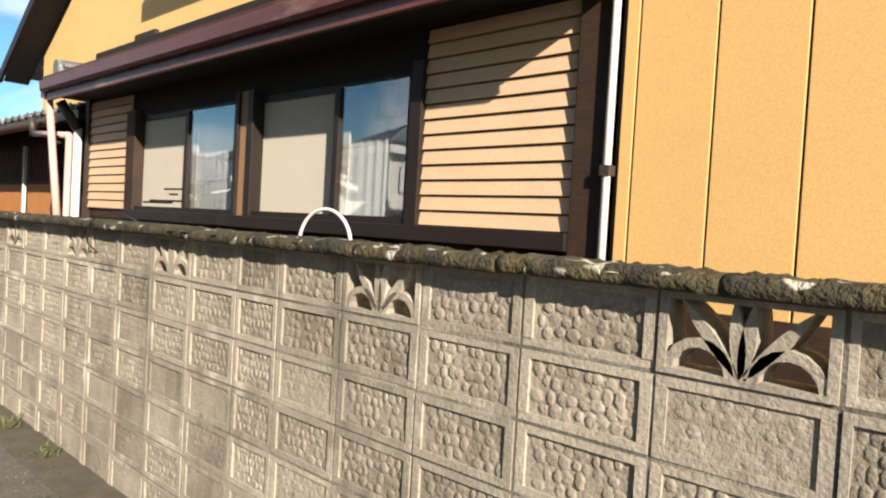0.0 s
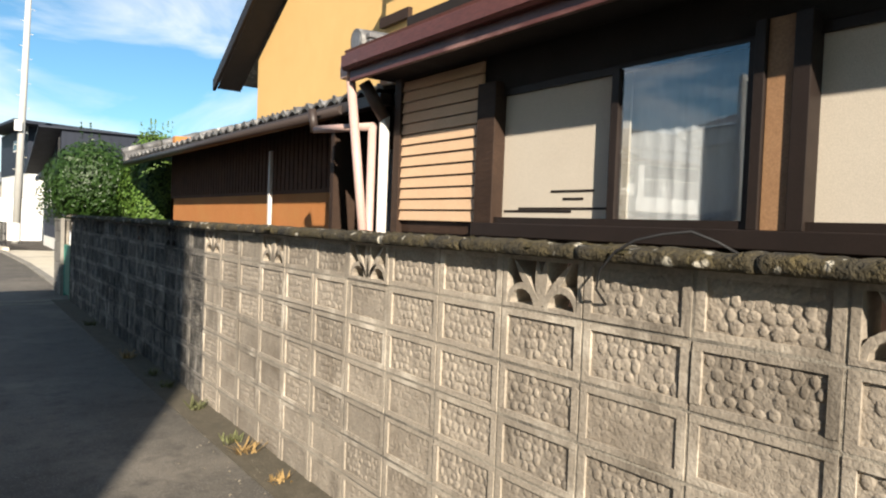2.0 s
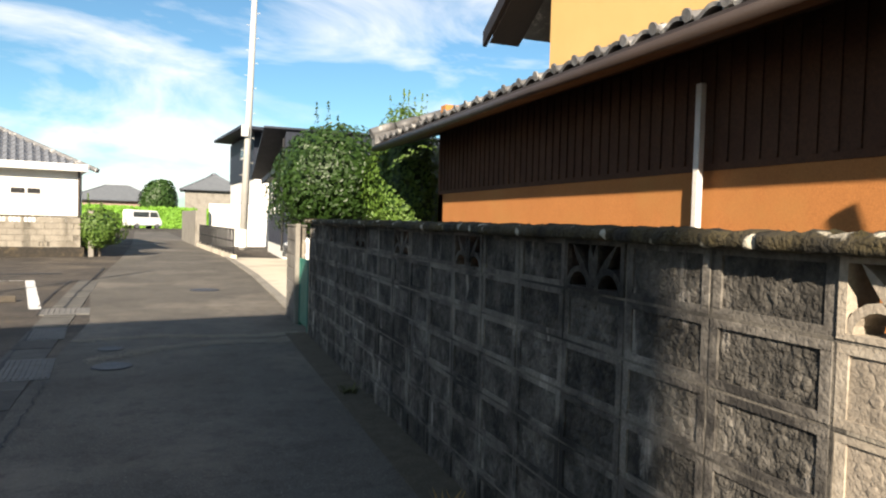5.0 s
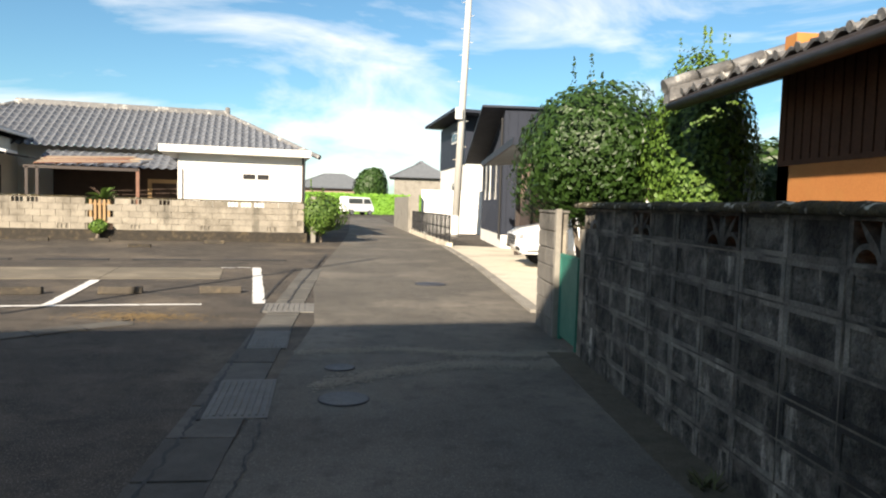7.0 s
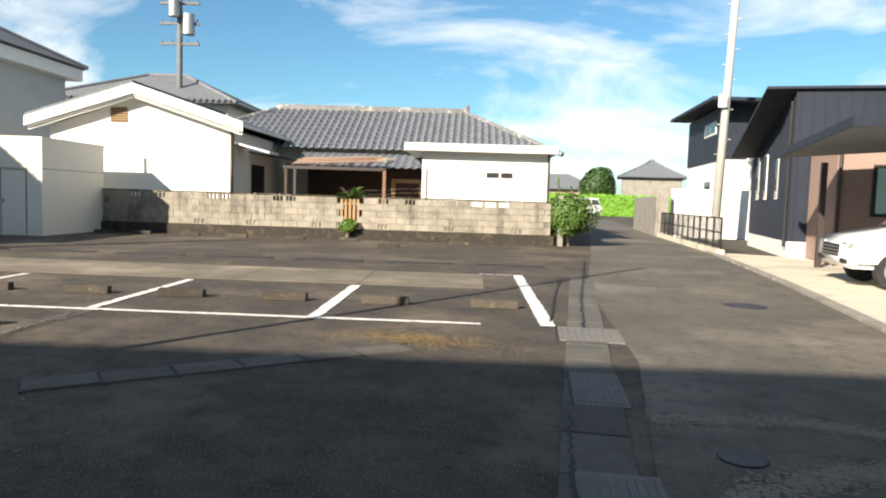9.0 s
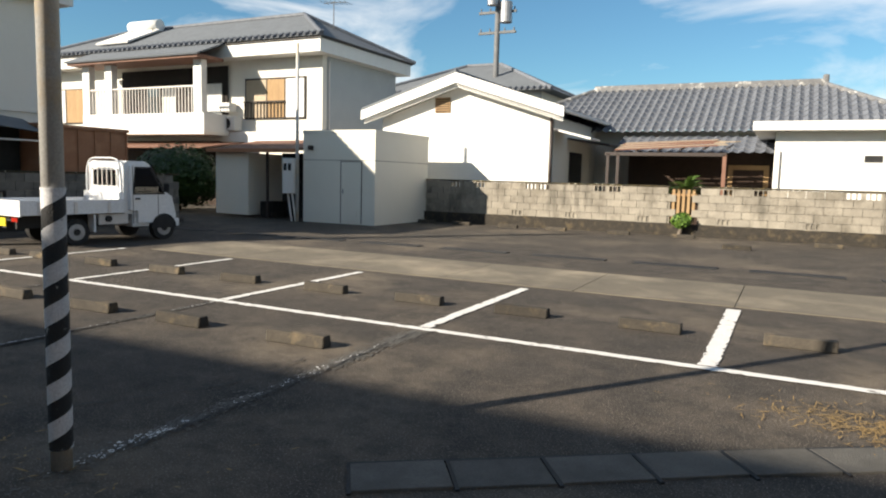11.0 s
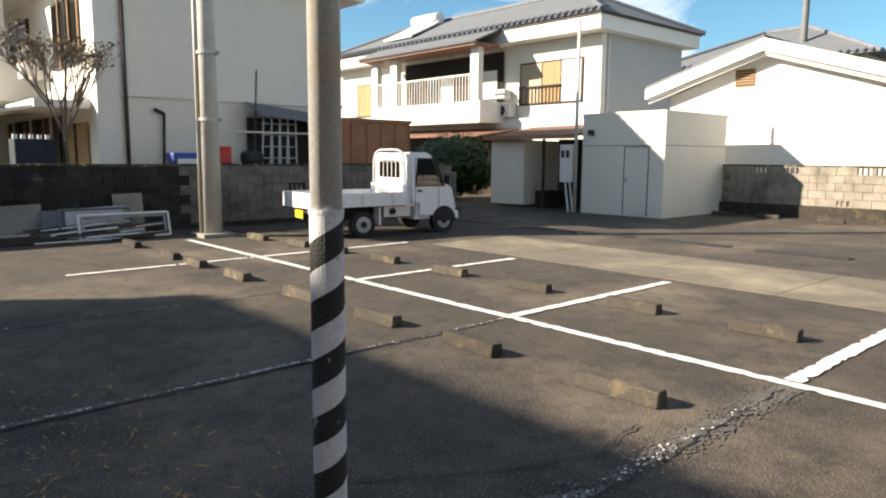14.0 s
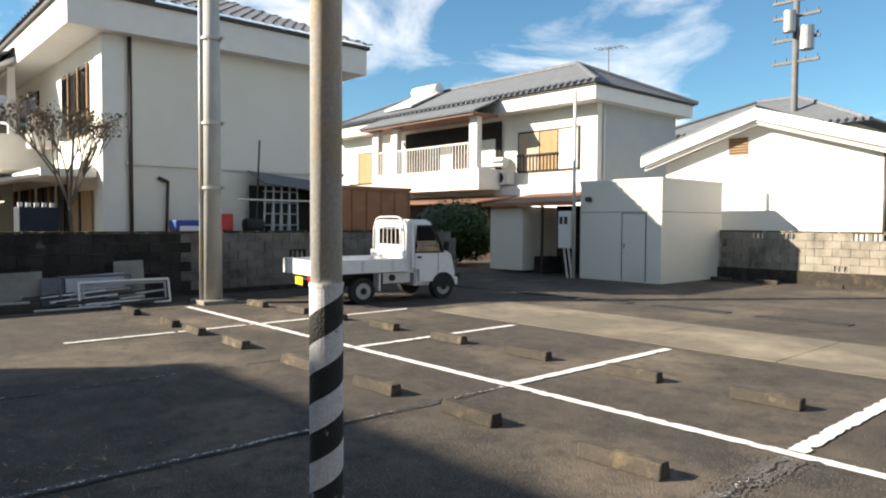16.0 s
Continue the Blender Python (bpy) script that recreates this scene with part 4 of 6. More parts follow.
part("cable_duct", tubed((-0.04, -0.195, 0), (-0.04, -0.18, 6.8), 0.03, n=10), "steel", big, "", True)

# ---- small white truck ----
def wheel_parts(par, x, y, side, r=0.27, w=0.15):
    t = part("wheel", tubed((x - w / 2, y, r), (x + w / 2, y, r), r, n=24), "rubber", par, "black tyre")
    part("rim", tubed((x + side * (w / 2 - 0.03), y, r), (x + side * (w / 2 + 0.006), y, r), r * 0.62, n=20), "hub", t, "silver steel rim")
    part("hub_cap", tubed((x + side * (w / 2), y, r), (x + side * (w / 2 + 0.02), y, r), r * 0.25, n=14), "black", t)


# local: y forwards, x to its right side
truck = thing("small_truck", "small white flatbed truck parked on the lot", "truck", pose(-16.11, 17.18, 0, 0, 0, 6) @ Matrix.Diagonal((0.95, 0.90, 0.87, 1)))
cabin = [(2.30, 0.32), (3.34, 0.32), (3.38, 0.55), (3.28, 0.98), (3.05, 1.12), (2.72, 1.70), (2.60, 1.76), (2.22, 1.76), (2.14, 1.70), (2.12, 0.62), (2.30, 0.6)]
bm = prism(B(), cabin, "x", -0.70, 0.70)
bmesh.ops.bevel(bm, geom=[e for e in bm.edges if abs(abs(e.verts[0].co.x) - 0.7) < 1e-4 and abs(e.verts[0].co.x - e.verts[1].co.x) < 1e-4], offset=0.085, segments=4, affect="EDGES")
body = part("cabin", bm, "car_white", truck, "white cab")
part("side_window", prism(B(), [(2.30, 1.06), (2.98, 1.06), (2.66, 1.60), (2.34, 1.60)], "x", 0.685, 0.708), "glass_dark", truck, "dark side window")
part("window_seal", prism(B(), [(2.26, 1.03), (3.04, 1.03), (2.69, 1.64), (2.31, 1.64)], "x", 0.66, 0.704), "black", truck)
part("side_window", prism(B(), [(2.30, 1.06), (2.98, 1.06), (2.66, 1.60), (2.34, 1.60)], "x", -0.708, -0.685), "glass_dark", truck)
part("windscreen", slab(B(), (-0.6, 3.062, 1.14), (0.6, 3.062, 1.14), (-0.55, 2.745, 1.68), 0.02), "glass_dark", truck)
part("rear_window", boxed(-0.42, 0.42, 2.108, 2.124, 1.22, 1.56), "glass_dark", truck, "rear cab window behind bars")
for k in range(6):
    part("guard_bar", boxed(-0.40 + k * 0.16, -0.385 + k * 0.16, 2.085, 2.10, 1.18, 1.60), "pipe_white", truck)
part("door_handle", boxed(0.70, 0.725, 2.32, 2.42, 0.92, 0.96), "black", truck)
part("door_seam", boxed(0.698, 0.703, 2.26, 2.272, 0.40, 1.65), "black", truck)
part("door_seam", boxed(0.698, 0.703, 2.86, 2.872, 0.55, 1.06), "black", truck)
part("mirror", boxed(0.72, 0.86, 2.98, 3.04, 1.08, 1.28, bevel=0.02), "black", truck)
arch = [(0.33 * math.cos(math.pi * i / 10), 0.27 + 0.33 * math.sin(math.pi * i / 10)) for i in range(11)]
part("wheel_arch", prism(B(), [(3.0 + a * 0.95, b) for a, b in arch], "x", 0.60, 0.712), "black", truck)
part("flatbed", boxed(-0.68, 0.68, 0.02, 2.10, 0.64, 0.70), "car_white", truck)
part("side_gate", boxed(0.665, 0.695, 0.0, 2.08, 0.64, 0.93, bevel=0.006), "car_white", truck, "white drop side")
part("side_gate", boxed(-0.695, -0.665, 0.0, 2.08, 0.64, 0.93, bevel=0.006), "car_white", truck)
part("tail_gate", boxed(-0.695, 0.695, -0.02, 0.01, 0.62, 0.93, bevel=0.006), "car_white", truck)
part("head_board", boxed(-0.695, 0.695, 2.06, 2.09, 0.7, 1.08), "car_white", truck)
for r, z0, dz in ((0.60, 1.0, 0.82), (0.50, 1.14, 0.48)):
    bow = [(r * math.copysign(abs(math.cos(a)) ** 0.35, math.cos(a)), 2.075, z0 + dz * math.sin(a) ** 0.45) for a in [math.pi * i / 24 for i in range(25)]]
    bm = B()
    for p, q in zip(bow, bow[1:]):
        tube(bm, p, q, 0.017, n=6)
    part("guard_frame", bm, "car_white", truck, "bowed white guard rail behind the cab")
for k in range(3):
    part("gate_latch", boxed(0.69, 0.71, 0.3 + 0.7 * k, 0.36 + 0.7 * k, 0.66, 0.9), "pipe_white", truck)
part("chassis", boxed(-0.35, 0.35, 0.1, 2.4, 0.36, 0.62), "black", truck)
part("side_guard", boxed(0.58, 0.62, 1.55, 2.2, 0.40, 0.62), "pipe_white", truck)
part("mud_flap", boxed(0.45, 0.66, 1.42, 1.46, 0.25, 0.62), "car_white", truck)
part("fuel_cap", tubed((0.62, 1.75, 0.52), (0.66, 1.75, 0.52), 0.07), "black", truck)
part("number_plate", boxed(-0.10, 0.22, -0.035, -0.02, 0.42, 0.58), "yellow_plate", truck, "yellow number plate")
part("tail_lamp", boxed(0.42, 0.62, -0.03, -0.02, 0.52, 0.60), "lamp_red", truck)
part("bumper", boxed(-0.68, 0.70, 3.2, 3.40, 0.30, 0.48, bevel=0.02), "car_white", truck)
for y in (1.05, 3.02):
    wheel_parts(truck, 0.60, y, 1)
    wheel_parts(truck, -0.60, y, -1)

# ---- cream store with a meter pole ----
store = thing("cream_store", "small flat-roofed cream panel shed on the lot", "shed", lot(-12.05, 10.5))
part("wall_front", boxed(0, 2.42, 0, 0.06, 0, 2.52), "cream_panel", store)
part("wall_side", boxed(2.36, 2.42, 0.06, 3.05, 0, 2.52), "cream_panel", store)
part("wall_rear", boxed(0, 2.36, 2.99, 3.05, 0, 2.52), "cream_panel", store)
part("wall_side", boxed(0, 0.06, 0.06, 2.99, 0, 2.52), "cream_panel", store)
part("roof_slab", boxed(-0.015, 2.435, -0.015, 3.065, 2.52, 2.60), "cream_panel", store)
part("seam", boxed(-0.008, 2.43, -0.008, 3.058, 1.775, 1.80), "cream_panel", store)
# A thin dark strip paints the shadow line under the seam.
part("seam_shadow_gap", boxed(-0.003, 2.424, -0.003, 3.054, 1.76, 1.774), "pipe_dark", store)
part("door", boxed(1.32, 1.98, -0.012, 0.01, 0.05, 1.72, bevel=0.004), "cream_panel", store, "plain cream steel door")
for x in (1.295, 1.985):
    part("door_frame", boxed(x, x + 0.02, -0.010, 0.0, 0.03, 1.74), "pipe_dark", store, "dark gap round the door")
part("door_frame", boxed(1.315, 1.985, -0.010, 0.0, 1.722, 1.74), "pipe_dark", store)
part("door_handle", boxed(1.37, 1.40, -0.04, -0.012, 0.85, 0.97), "hub", store)
part("door_vent", boxed(1.45, 1.85, -0.018, -0.012, 0.2, 0.38), "cream_panel", store)
part("lamp", boxed(0.22, 0.36, -0.10, 0.0, 2.05, 2.17, bevel=0.01), "pipe_dark", store, "small dark wall lamp")
mp_ = thing("meter_pole", "thin steel service pole with a meter box", "service pole", lot(-12.15, 10.35))
part("shaft", tubed((0, 0, 0), (0, 0, 5.0), 0.05, 0.045, n=14), "steel", mp_, "", True)
part("meter_box", boxed(-0.42, -0.05, -0.14, 0.06, 0.80, 1.80, bevel=0.01), "white_trim", mp_, "white meter box with two dials")
for x in (-0.32, -0.16):
    part("meter_dial", boxed(x - 0.05, x + 0.05, -0.15, -0.138, 1.45, 1.65), "black", mp_)
for x in (-0.3, -0.15):
    part("pipe", tubed((x, -0.04, 0.80), (x + 0.12, -0.02, 0.0), 0.03), "pipe_white", mp_)
small = thing("white_store", "low white slatted garden shed beside hedge", "shed", lot(-15.5, 10.6))
part("body", boxed(0, 1.3, 0, 1.6, 0.08, 1.95), "cream_panel", small)
for k in range(15):
    part("slat", prism(B(), [(-0.001, 0.1 + k * 0.123), (-0.014, 0.1 + k * 0.123), (-0.002, 0.215 + k * 0.123), (-0.001, 0.215 + k * 0.123)], "x", 0.0, 1.3), "cream_panel", small)
    part("slat", prism(B(), [(1.301, 0.1 + k * 0.123), (1.314, 0.1 + k * 0.123), (1.302, 0.215 + k * 0.123), (1.301, 0.215 + k * 0.123)], "y", 0.0, 1.6), "cream_panel", small)
part("roof", slab(B(), (-0.15, -0.25, 2.02), (3.3, -0.25, 2.06), (-0.15, 2.0, 2.42), 0.05), "awning_brown", small, "rust-brown sheet roof")
part("roof_edge", boxed(-0.15, 3.3, -0.27, -0.25, 1.96, 2.07), "rust", small)
part("lean_post", boxed(1.9, 1.96, 0.1, 0.16, 0, 2.0), "pipe_dark", small)
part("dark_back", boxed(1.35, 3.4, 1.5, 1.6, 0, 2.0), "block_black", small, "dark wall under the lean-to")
part("crate", boxed(1.5, 2.0, 0.3, 0.9, 0, 0.5), "block_black", small)

# ---- far block wall along the lot ----
def low_wall(nm, pz, length, courses, ch, bl, tone, thick, lab, base, gaps=(), fans=(), cap=True, seed=2, pale=None):
    rnd = random.Random(seed)
    w = thing(nm, lab, "wall", pz, kind="structure")
    foot = "stop" if nm == "wall_far" else "block_black"
    part("base", boxed(-0.1, length + 0.1, -0.04, thick + 0.04, -0.05, base), foot, w, "dark stained concrete footing")
    me = mesh_of("wall_block", box(B(), 0.005, bl - 0.005, 0, thick, 0.005, ch - 0.005), tone)
    alt = mesh_of("wall_block", box(B(), 0.005, bl - 0.005, 0, thick, 0.005, ch - 0.005), "block_dark") if pale else me
    n = int(length / bl)
    for r in range(courses):
        x0 = -0.5 * bl if r % 2 else 0
        for k in range(n + 1):
            x = x0 + k * bl
            if x < -0.01 or x + bl > length + 0.01:
                continue
            if any(a - 0.01 < x + bl / 2 < b for a, b in gaps):
                continue
            if any(r == fr and abs(x + bl / 2 - fx) < bl / 2 for fr, fx in fans):
                f = B()
                for y0, y1, z0, z1 in ((0, bl, ch * 0.86, ch), (0, bl, 0, ch * 0.12), (0, 0.05, ch * 0.12, ch * 0.86), (bl - 0.05, bl, ch * 0.12, ch * 0.86), (bl * 0.32, bl * 0.38, 0.02, ch * 0.86), (bl * 0.62, bl * 0.68, 0.02, ch * 0.86)):
                    box(f, y0, y1, 0, thick, z0, z1)
                ob = part("openwork_block", f, tone, w, at=pose(x, 0, base + r * ch))
                continue
            ob = new("wall_block", alt if pale and x > pale else me)
            ob.parent = w
            ob.matrix_basis = pose(x, rnd.uniform(-0.003, 0.004), base + r * ch)
    segs, a = [], 0.0
    for g0, g1 in sorted(gaps):
        segs.append((a, g0)); a = g1
    segs.append((a, length))
    for a, b in segs:
        part("mortar_core", boxed(a, b, 0.03, thick - 0.03, base, base + courses * ch - 0.175), "mortar", w)
        if cap:
            part("cap", boxed(a, b, -0.02, thick + 0.02, base + courses * ch, base + courses * ch + 0.04, bevel=0.006), "cap", w)
    return w


low_wall("wall_far", lot(-9.6, 13.4), 13.6, 5, 0.19, 0.4, "block_far", 0.12, "weathered grey concrete block wall along the lot", 0.32,
         gaps=((7.25, 7.95),), fans=[(0, x + 9.6) for x in (-8.5, -6.66, -4.8, -2.95, -1.01, 0.94, 2.9)] + [(4, x + 9.6) for x in (-8.6, -7.9, -6.3, -5.8, -4.3, -3.9, -0.8, 0.0, 1.9, 2.4)])
wg = thing("wooden_gate", "small weathered wooden slat gate in the block wall", "gate", lot(-2.32, 13.42))
for k in range(5):
    part("slat", boxed(0.02 + k * 0.125, 0.09 + k * 0.125, 0, 0.03, 0.36, 1.22), "wood_pale", wg)
for z in (0.5, 1.05):
    part("rail", boxed(0, 0.62, 0.03, 0.06, z, z + 0.06), "wood_pale", wg)

# wall in front of the left house
low_wall("wall_left", lot(-14.25, -14.0, 0, 90), 22.0, 6, 0.19, 0.4, "block_black", 0.12, "blackened concrete block wall at the lot's end", 0.1, seed=6, fans=[(3, 17.2)], pale=14.4)

# ---- left house (two storeys, shaded side to the lot) ----
lh = thing("left_house", "large two-storey cream rendered house with grey tiled roof", "house", lot(-15.5, 0))
part("wall", boxed(-9, 0, -0.45, 5.2, 0, 5.2), "white_shade", lh, "cream rendered wall")
part("pilaster", boxed(-0.5, 0.02, -0.47, -0.05, 0, 5.2), "white_trim", lh)
part("ledge", boxed(0.0, 0.05, -0.05, 5.22, 2.62, 2.70), "white_shade", lh)
part("roof_box", boxed(-9.4, 0.35, -1.15, 5.7, 5.2, 5.82), "white_trim", lh, "deep white boxed eave")
part("gutter", boxed(-9.45, 0.42, -1.22, 5.76, 5.82, 5.90), "pipe_dark", lh)
part("roof", ribbed_roof(B(), (0.45, -1.25, 5.9), (0, 7.05, 0), (-3.4, 0, 1.5), 28, 0.05, 9, 0.03, lim=lambda f: min(1, f * 7.05 / 3.5, (1 - f) * 7.05 / 3.5)), "tile_far", lh, "grey tiled roof slope")["kind"] = "stuff"
part("roof", ribbed_roof(B(), (-9.6, -1.25, 5.9), (10.0, 0, 0), (0, 3.4, 1.5), 36, 0.05, 9, 0.03, lim=lambda f: min(1, (1 - f) * 10.0 / 3.4)), "tile_far", lh)["kind"] = "stuff"
part("hip_tiles", tubed((0.42, -1.2, 5.95), (-3.0, 2.2, 7.5), 0.09), "tile_far", lh)
part("downpipe", tubed((0.05, 0.06, 0), (0.05, 0.06, 5.3), 0.04), "pipe_dark", lh, "", True)
part("downpipe", tubed((0.06, 0.75, 1.0), (0.06, 0.80, 2.3), 0.03), "pipe_dark", lh, "", True)
part("pipe_hood", tubed((0.06, 0.80, 2.3), (0.06, 0.60, 2.38), 0.04), "pipe_dark", lh, "", True)
part("balcony_floor", boxed(-9, -4.8, -1.85, -0.45, 2.72, 2.84), "white_shade", lh)
part("balcony_parapet", boxed(-9, -4.8, -1.87, -1.75, 2.84, 3.58, bevel=0.01), "white_shade", lh, "cream balcony parapet")
part("balcony_parapet", boxed(-4.92, -4.8, -1.75, -0.46, 2.84, 3.58, bevel=0.01), "white_shade", lh)
part("balcony_post", boxed(-4.98, -4.82, -1.25, -1.09, 3.58, 5.2), "white_trim", lh)
part("balcony_post", boxed(-7.6, -7.44, -1.80, -1.66, 3.58, 4.9), "white_trim", lh)
part("balcony_roof", slab(B(), (-9.3, -2.45, 4.62), (-4.5, -2.45, 4.62), (-9.3, -0.62, 5.72), 0.09), "white_trim", lh, "sloping white boxed balcony roof")
part("balcony_tiles", ribbed_roof(B(), (-9.4, -2.52, 4.72), (4.95, 0, 0), (0, 1.95, 1.17), 18, 0.05, 6, 0.03), "tile_far", lh)["kind"] = "stuff"
part("balcony_gutter", tubed((-9.4, -2.55, 4.66), (-4.45, -2.55, 4.66), 0.05), "pipe_dark", lh)
part("balcony_downpipe", tubed((-4.55, -2.5, 4.6), (-4.95, -1.3, 4.2), 0.03), "pipe_dark", lh)
w = part("window", boxed(-7.6, -5.4, -0.50, -0.46, 2.9, 4.8), "frame_brown", lh, "dark balcony window")
part("pane", boxed(-7.5, -6.55, -0.515, -0.505, 3.0, 4.72), "glass_dark", w)
part("pane", boxed(-6.45, -5.5, -0.515, -0.505, 3.0, 4.72), "glass_dark", w)
ac = part("air_conditioner", boxed(-4.5, -3.9, -0.95, -0.5, 3.2, 4.0, bevel=0.03), "pipe_white", lh, "pale outdoor unit")
part("window_grille", boxed(-2.3, -2.25, -0.545, -0.516, 3.3, 4.75), "frame_tan", lh)
part("window_grille", boxed(-1.5, -1.45, -0.545, -0.516, 3.3, 4.75), "frame_tan", lh)
part("window_grille", boxed(-0.8, -0.75, -0.545, -0.516, 3.3, 4.75), "frame_tan", lh)
part("balcony", boxed(-3.0, -0.3, -1.5, -0.5, 2.35, 2.5), "white_trim", lh)
w = part("window", boxed(-3.0, -0.9, -0.50, -0.46, 3.3, 4.75), "frame_brown", lh, "dark framed upper window")
part("pane", boxed(-2.9, -2.0, -0.515, -0.505, 3.38, 4.67), "glass_dark", w)
part("pane", boxed(-1.9, -1.0, -0.515, -0.505, 3.38, 4.67), "glass_dark", w)
w = part("window", boxed(-2.4, -0.7, -0.50, -0.46, 0.3, 2.1), "wood_pale", lh, "pale wooden shutter door")
part("slat", boxed(-1.6, -1.5, -0.53, -0.50, 0.3, 2.1), "frame_brown", w)
part("awning", slab(B(), (-8.5, -2.25, 2.25), (-0.45, -2.25, 2.25), (-8.5, -0.5, 2.58), 0.06), "white_trim", lh, "pale lean-to awning")
part("awning_beam", boxed(-8.5, -0.5, -2.25, -2.17, 2.10, 2.22), "awning_brown", lh)
# The dimness under the awning is painted as a near-black sheet.
part("dark_front", boxed(-8.5, -2.5, -0.53, -0.47, 0.2, 2.3), "interior_shade", lh, "dark sheet for the dim glazed ground-floor front")
for k in range(9):
    part("mullion", boxed(-8.3 + k * 0.7, -8.22 + k * 0.7, -0.58, -0.54, 0.2, 2.3), ("frame_tan", "pipe_white", "frame_brown")[k % 3], lh)
for k in range(5):
    part("awning_post", boxed(-8.0 + k * 1.6, -7.9 + k * 1.6, -2.2, -2.1, 0, 2.15), ("awning_brown", "pipe_white")[k % 2], lh)
part("drying_pole", tubed((-6.5, -1.9, 1.85), (-1.5, -1.9, 1.85), 0.02), "pipe_white", lh)

wing = thing("left_house_wing", "farther cream rendered wing with a tiled roof beside the garden", "house wing", lot(-24.6, 0))
part("wall", boxed(-6.0, 0, -3.6, 4.0, 0, 4.3), "white_shade", wing, "cream rendered wall")
part("parapet", boxed(0.0, 1.0, -3.7, -2.4, 2.6, 3.4, bevel=0.01), "white_trim", wing, "cream balcony parapet")
part("roof", slab(B(), (0.7, -4.2, 4.3), (-3.0, -4.2, 5.6), (0.7, 4.4, 4.3), 0.10), "tile_far", wing, "grey tiled roof slope")
w = part("window", boxed(0.0, 0.03, -3.3, -1.7, 0.4, 2.2), "frame_brown", wing, "dark garden window")
part("pane", boxed(0.032, 0.04, -3.2, -1.8, 0.5, 2.1), "glass_dark", w)


def bare_tree(m):
    t = thing("bare_tree", "small nearly bare garden tree with few brown leaves", "tree", m)
    rnd = random.Random(8)
    bm, lf = B(), B()

    def grow(p, d, ln, r, depth):
        q = p + d * ln
        tube(bm, p, q, r, r * 0.7, n=6)
        if depth == 0:
            for _ in range(2):
                c = q + Vector((rnd.uniform(-.12, .12), rnd.uniform(-.12, .12), rnd.uniform(-.12, .1)))
                s = rnd.uniform(0.03, 0.06)
                a = Vector((rnd.uniform(-1, 1), rnd.uniform(-1, 1), rnd.uniform(-1, 1))).normalized()
                b = a.cross(Vector((0.3, 0.5, 0.8))).normalized()
                lf.faces.new([lf.verts.new(c + a * s), lf.verts.new(c + b * s * .6), lf.verts.new(c - a * s), lf.verts.new(c - b * s * .6)])
            return
        for k in range(3):
            nd = (d + Vector((rnd.uniform(-.6, .6), rnd.uniform(-.6, .6), rnd.uniform(-.05, .6)))).normalized()
            grow(q, nd, ln * rnd.uniform(0.62, 0.85), r * 0.62, depth - 1)
    grow(Vector((0, 0, 0)), Vector((0.02, -0.05, 1)).normalized(), 1.75, 0.05, 1)
    for a in ((-0.2, -0.25, 0.95), (0.15, 0.2, 0.95), (-0.1, -0.05, 1.0), (0.1, -0.4, 0.9), (0.0, 0.36, 0.9)):
        grow(Vector((0.03, -0.08, 1.74)), Vector(a).normalized(), 0.62, 0.026, 4)
    part("trunk", bm, "bark", t, "grey branching trunk")
    part("crown", lf, "leaf_dry", t, "few dry brown leaves")
    return t


bare_tree(lot(-14.95, -1.12))
# clutter behind the left wall
rack = thing("blue_tub", "blue plastic tub on the wall", "tub", lot(-14.6, 0.84, 1.28))
part("tub", boxed(-0.2, 0.2, -0.28, 0.22, 0.0, 0.22, bevel=0.03), "blue_plastic", rack)
part("tub_liner", boxed(-0.18, 0.22, -0.2, 0.2, -0.12, 0.10, bevel=0.02), "white_trim", rack)
single("red_crate", boxed(-0.14, 0.14, -0.14, 0.14, 0, 0.36, bevel=0.02), "red_plastic", "red plastic crate on the wall", "crate", lot(-14.6, 1.66, 1.28))
lad = thing("stacked_ladders", "aluminium ladders leaning in a dark lean-to", "ladder", lot(-14.7, 2.6, 0.6))
for k in range(4):
    f = part("ladder", tubed((0, 0.2 * k, 0.6), (-0.1, 0.12 + 0.2 * k, 1.75), 0.022), "hub", lad)
    part("stile", tubed((0, 0.26 + 0.2 * k, 0.6), (-0.1, 0.30 + 0.2 * k, 1.75), 0.022), "hub", f)
    for j in range(4):
        part("rung", tubed((-0.02 * j, 0.02 + 0.2 * k, 0.8 + 0.25 * j), (-0.02 * j, 0.28 + 0.2 * k, 0.8 + 0.25 * j), 0.014), "hub", f)
lean = thing("lean_to", "dark makeshift lean-to with grey sheet cover", "shelter", lot(-15.4, 2.2))
# Near-black sheet stands in for the shade inside the lean-to.
part("dark_back", boxed(0.02, 0.06, 0.4, 2.2, 0.0, 2.3), "interior_shade", lean)
part("cover", slab(B(), (0.9, 0.36, 2.30), (0.02, 0.36, 2.62), (0.9, 2.3, 2.12), 0.02), "roof_slate", lean, "grey sheet cover")
part("rail", tubed((0.75, -0.2, 1.95), (0.75, 2.2, 1.95), 0.02), "pipe_white", lean)
part("leaning_pole", tubed((0.7, 0.22, 1.2), (0.35, 0.50, 3.3), 0.02), "pipe_dark", lean)
part("sack", boxed(0.6, 0.95, -0.1, 0.35, 1.25, 1.55, bevel=0.1), "black", lean, "black sack")
rustb = thing("rust_container", "rust-brown steel storage container behind the truck", "container", lot(-15.6, 4.45))
part("body", boxed(-2.0, 0.9, 0, 2.3, 0, 2.28), "rust", rustb)
for k in range(6):
    part("rib", boxed(0.9, 0.93, 0.05 + k * 0.44, 0.09 + k * 0.44, 0.05, 2.26), "rust", rustb)
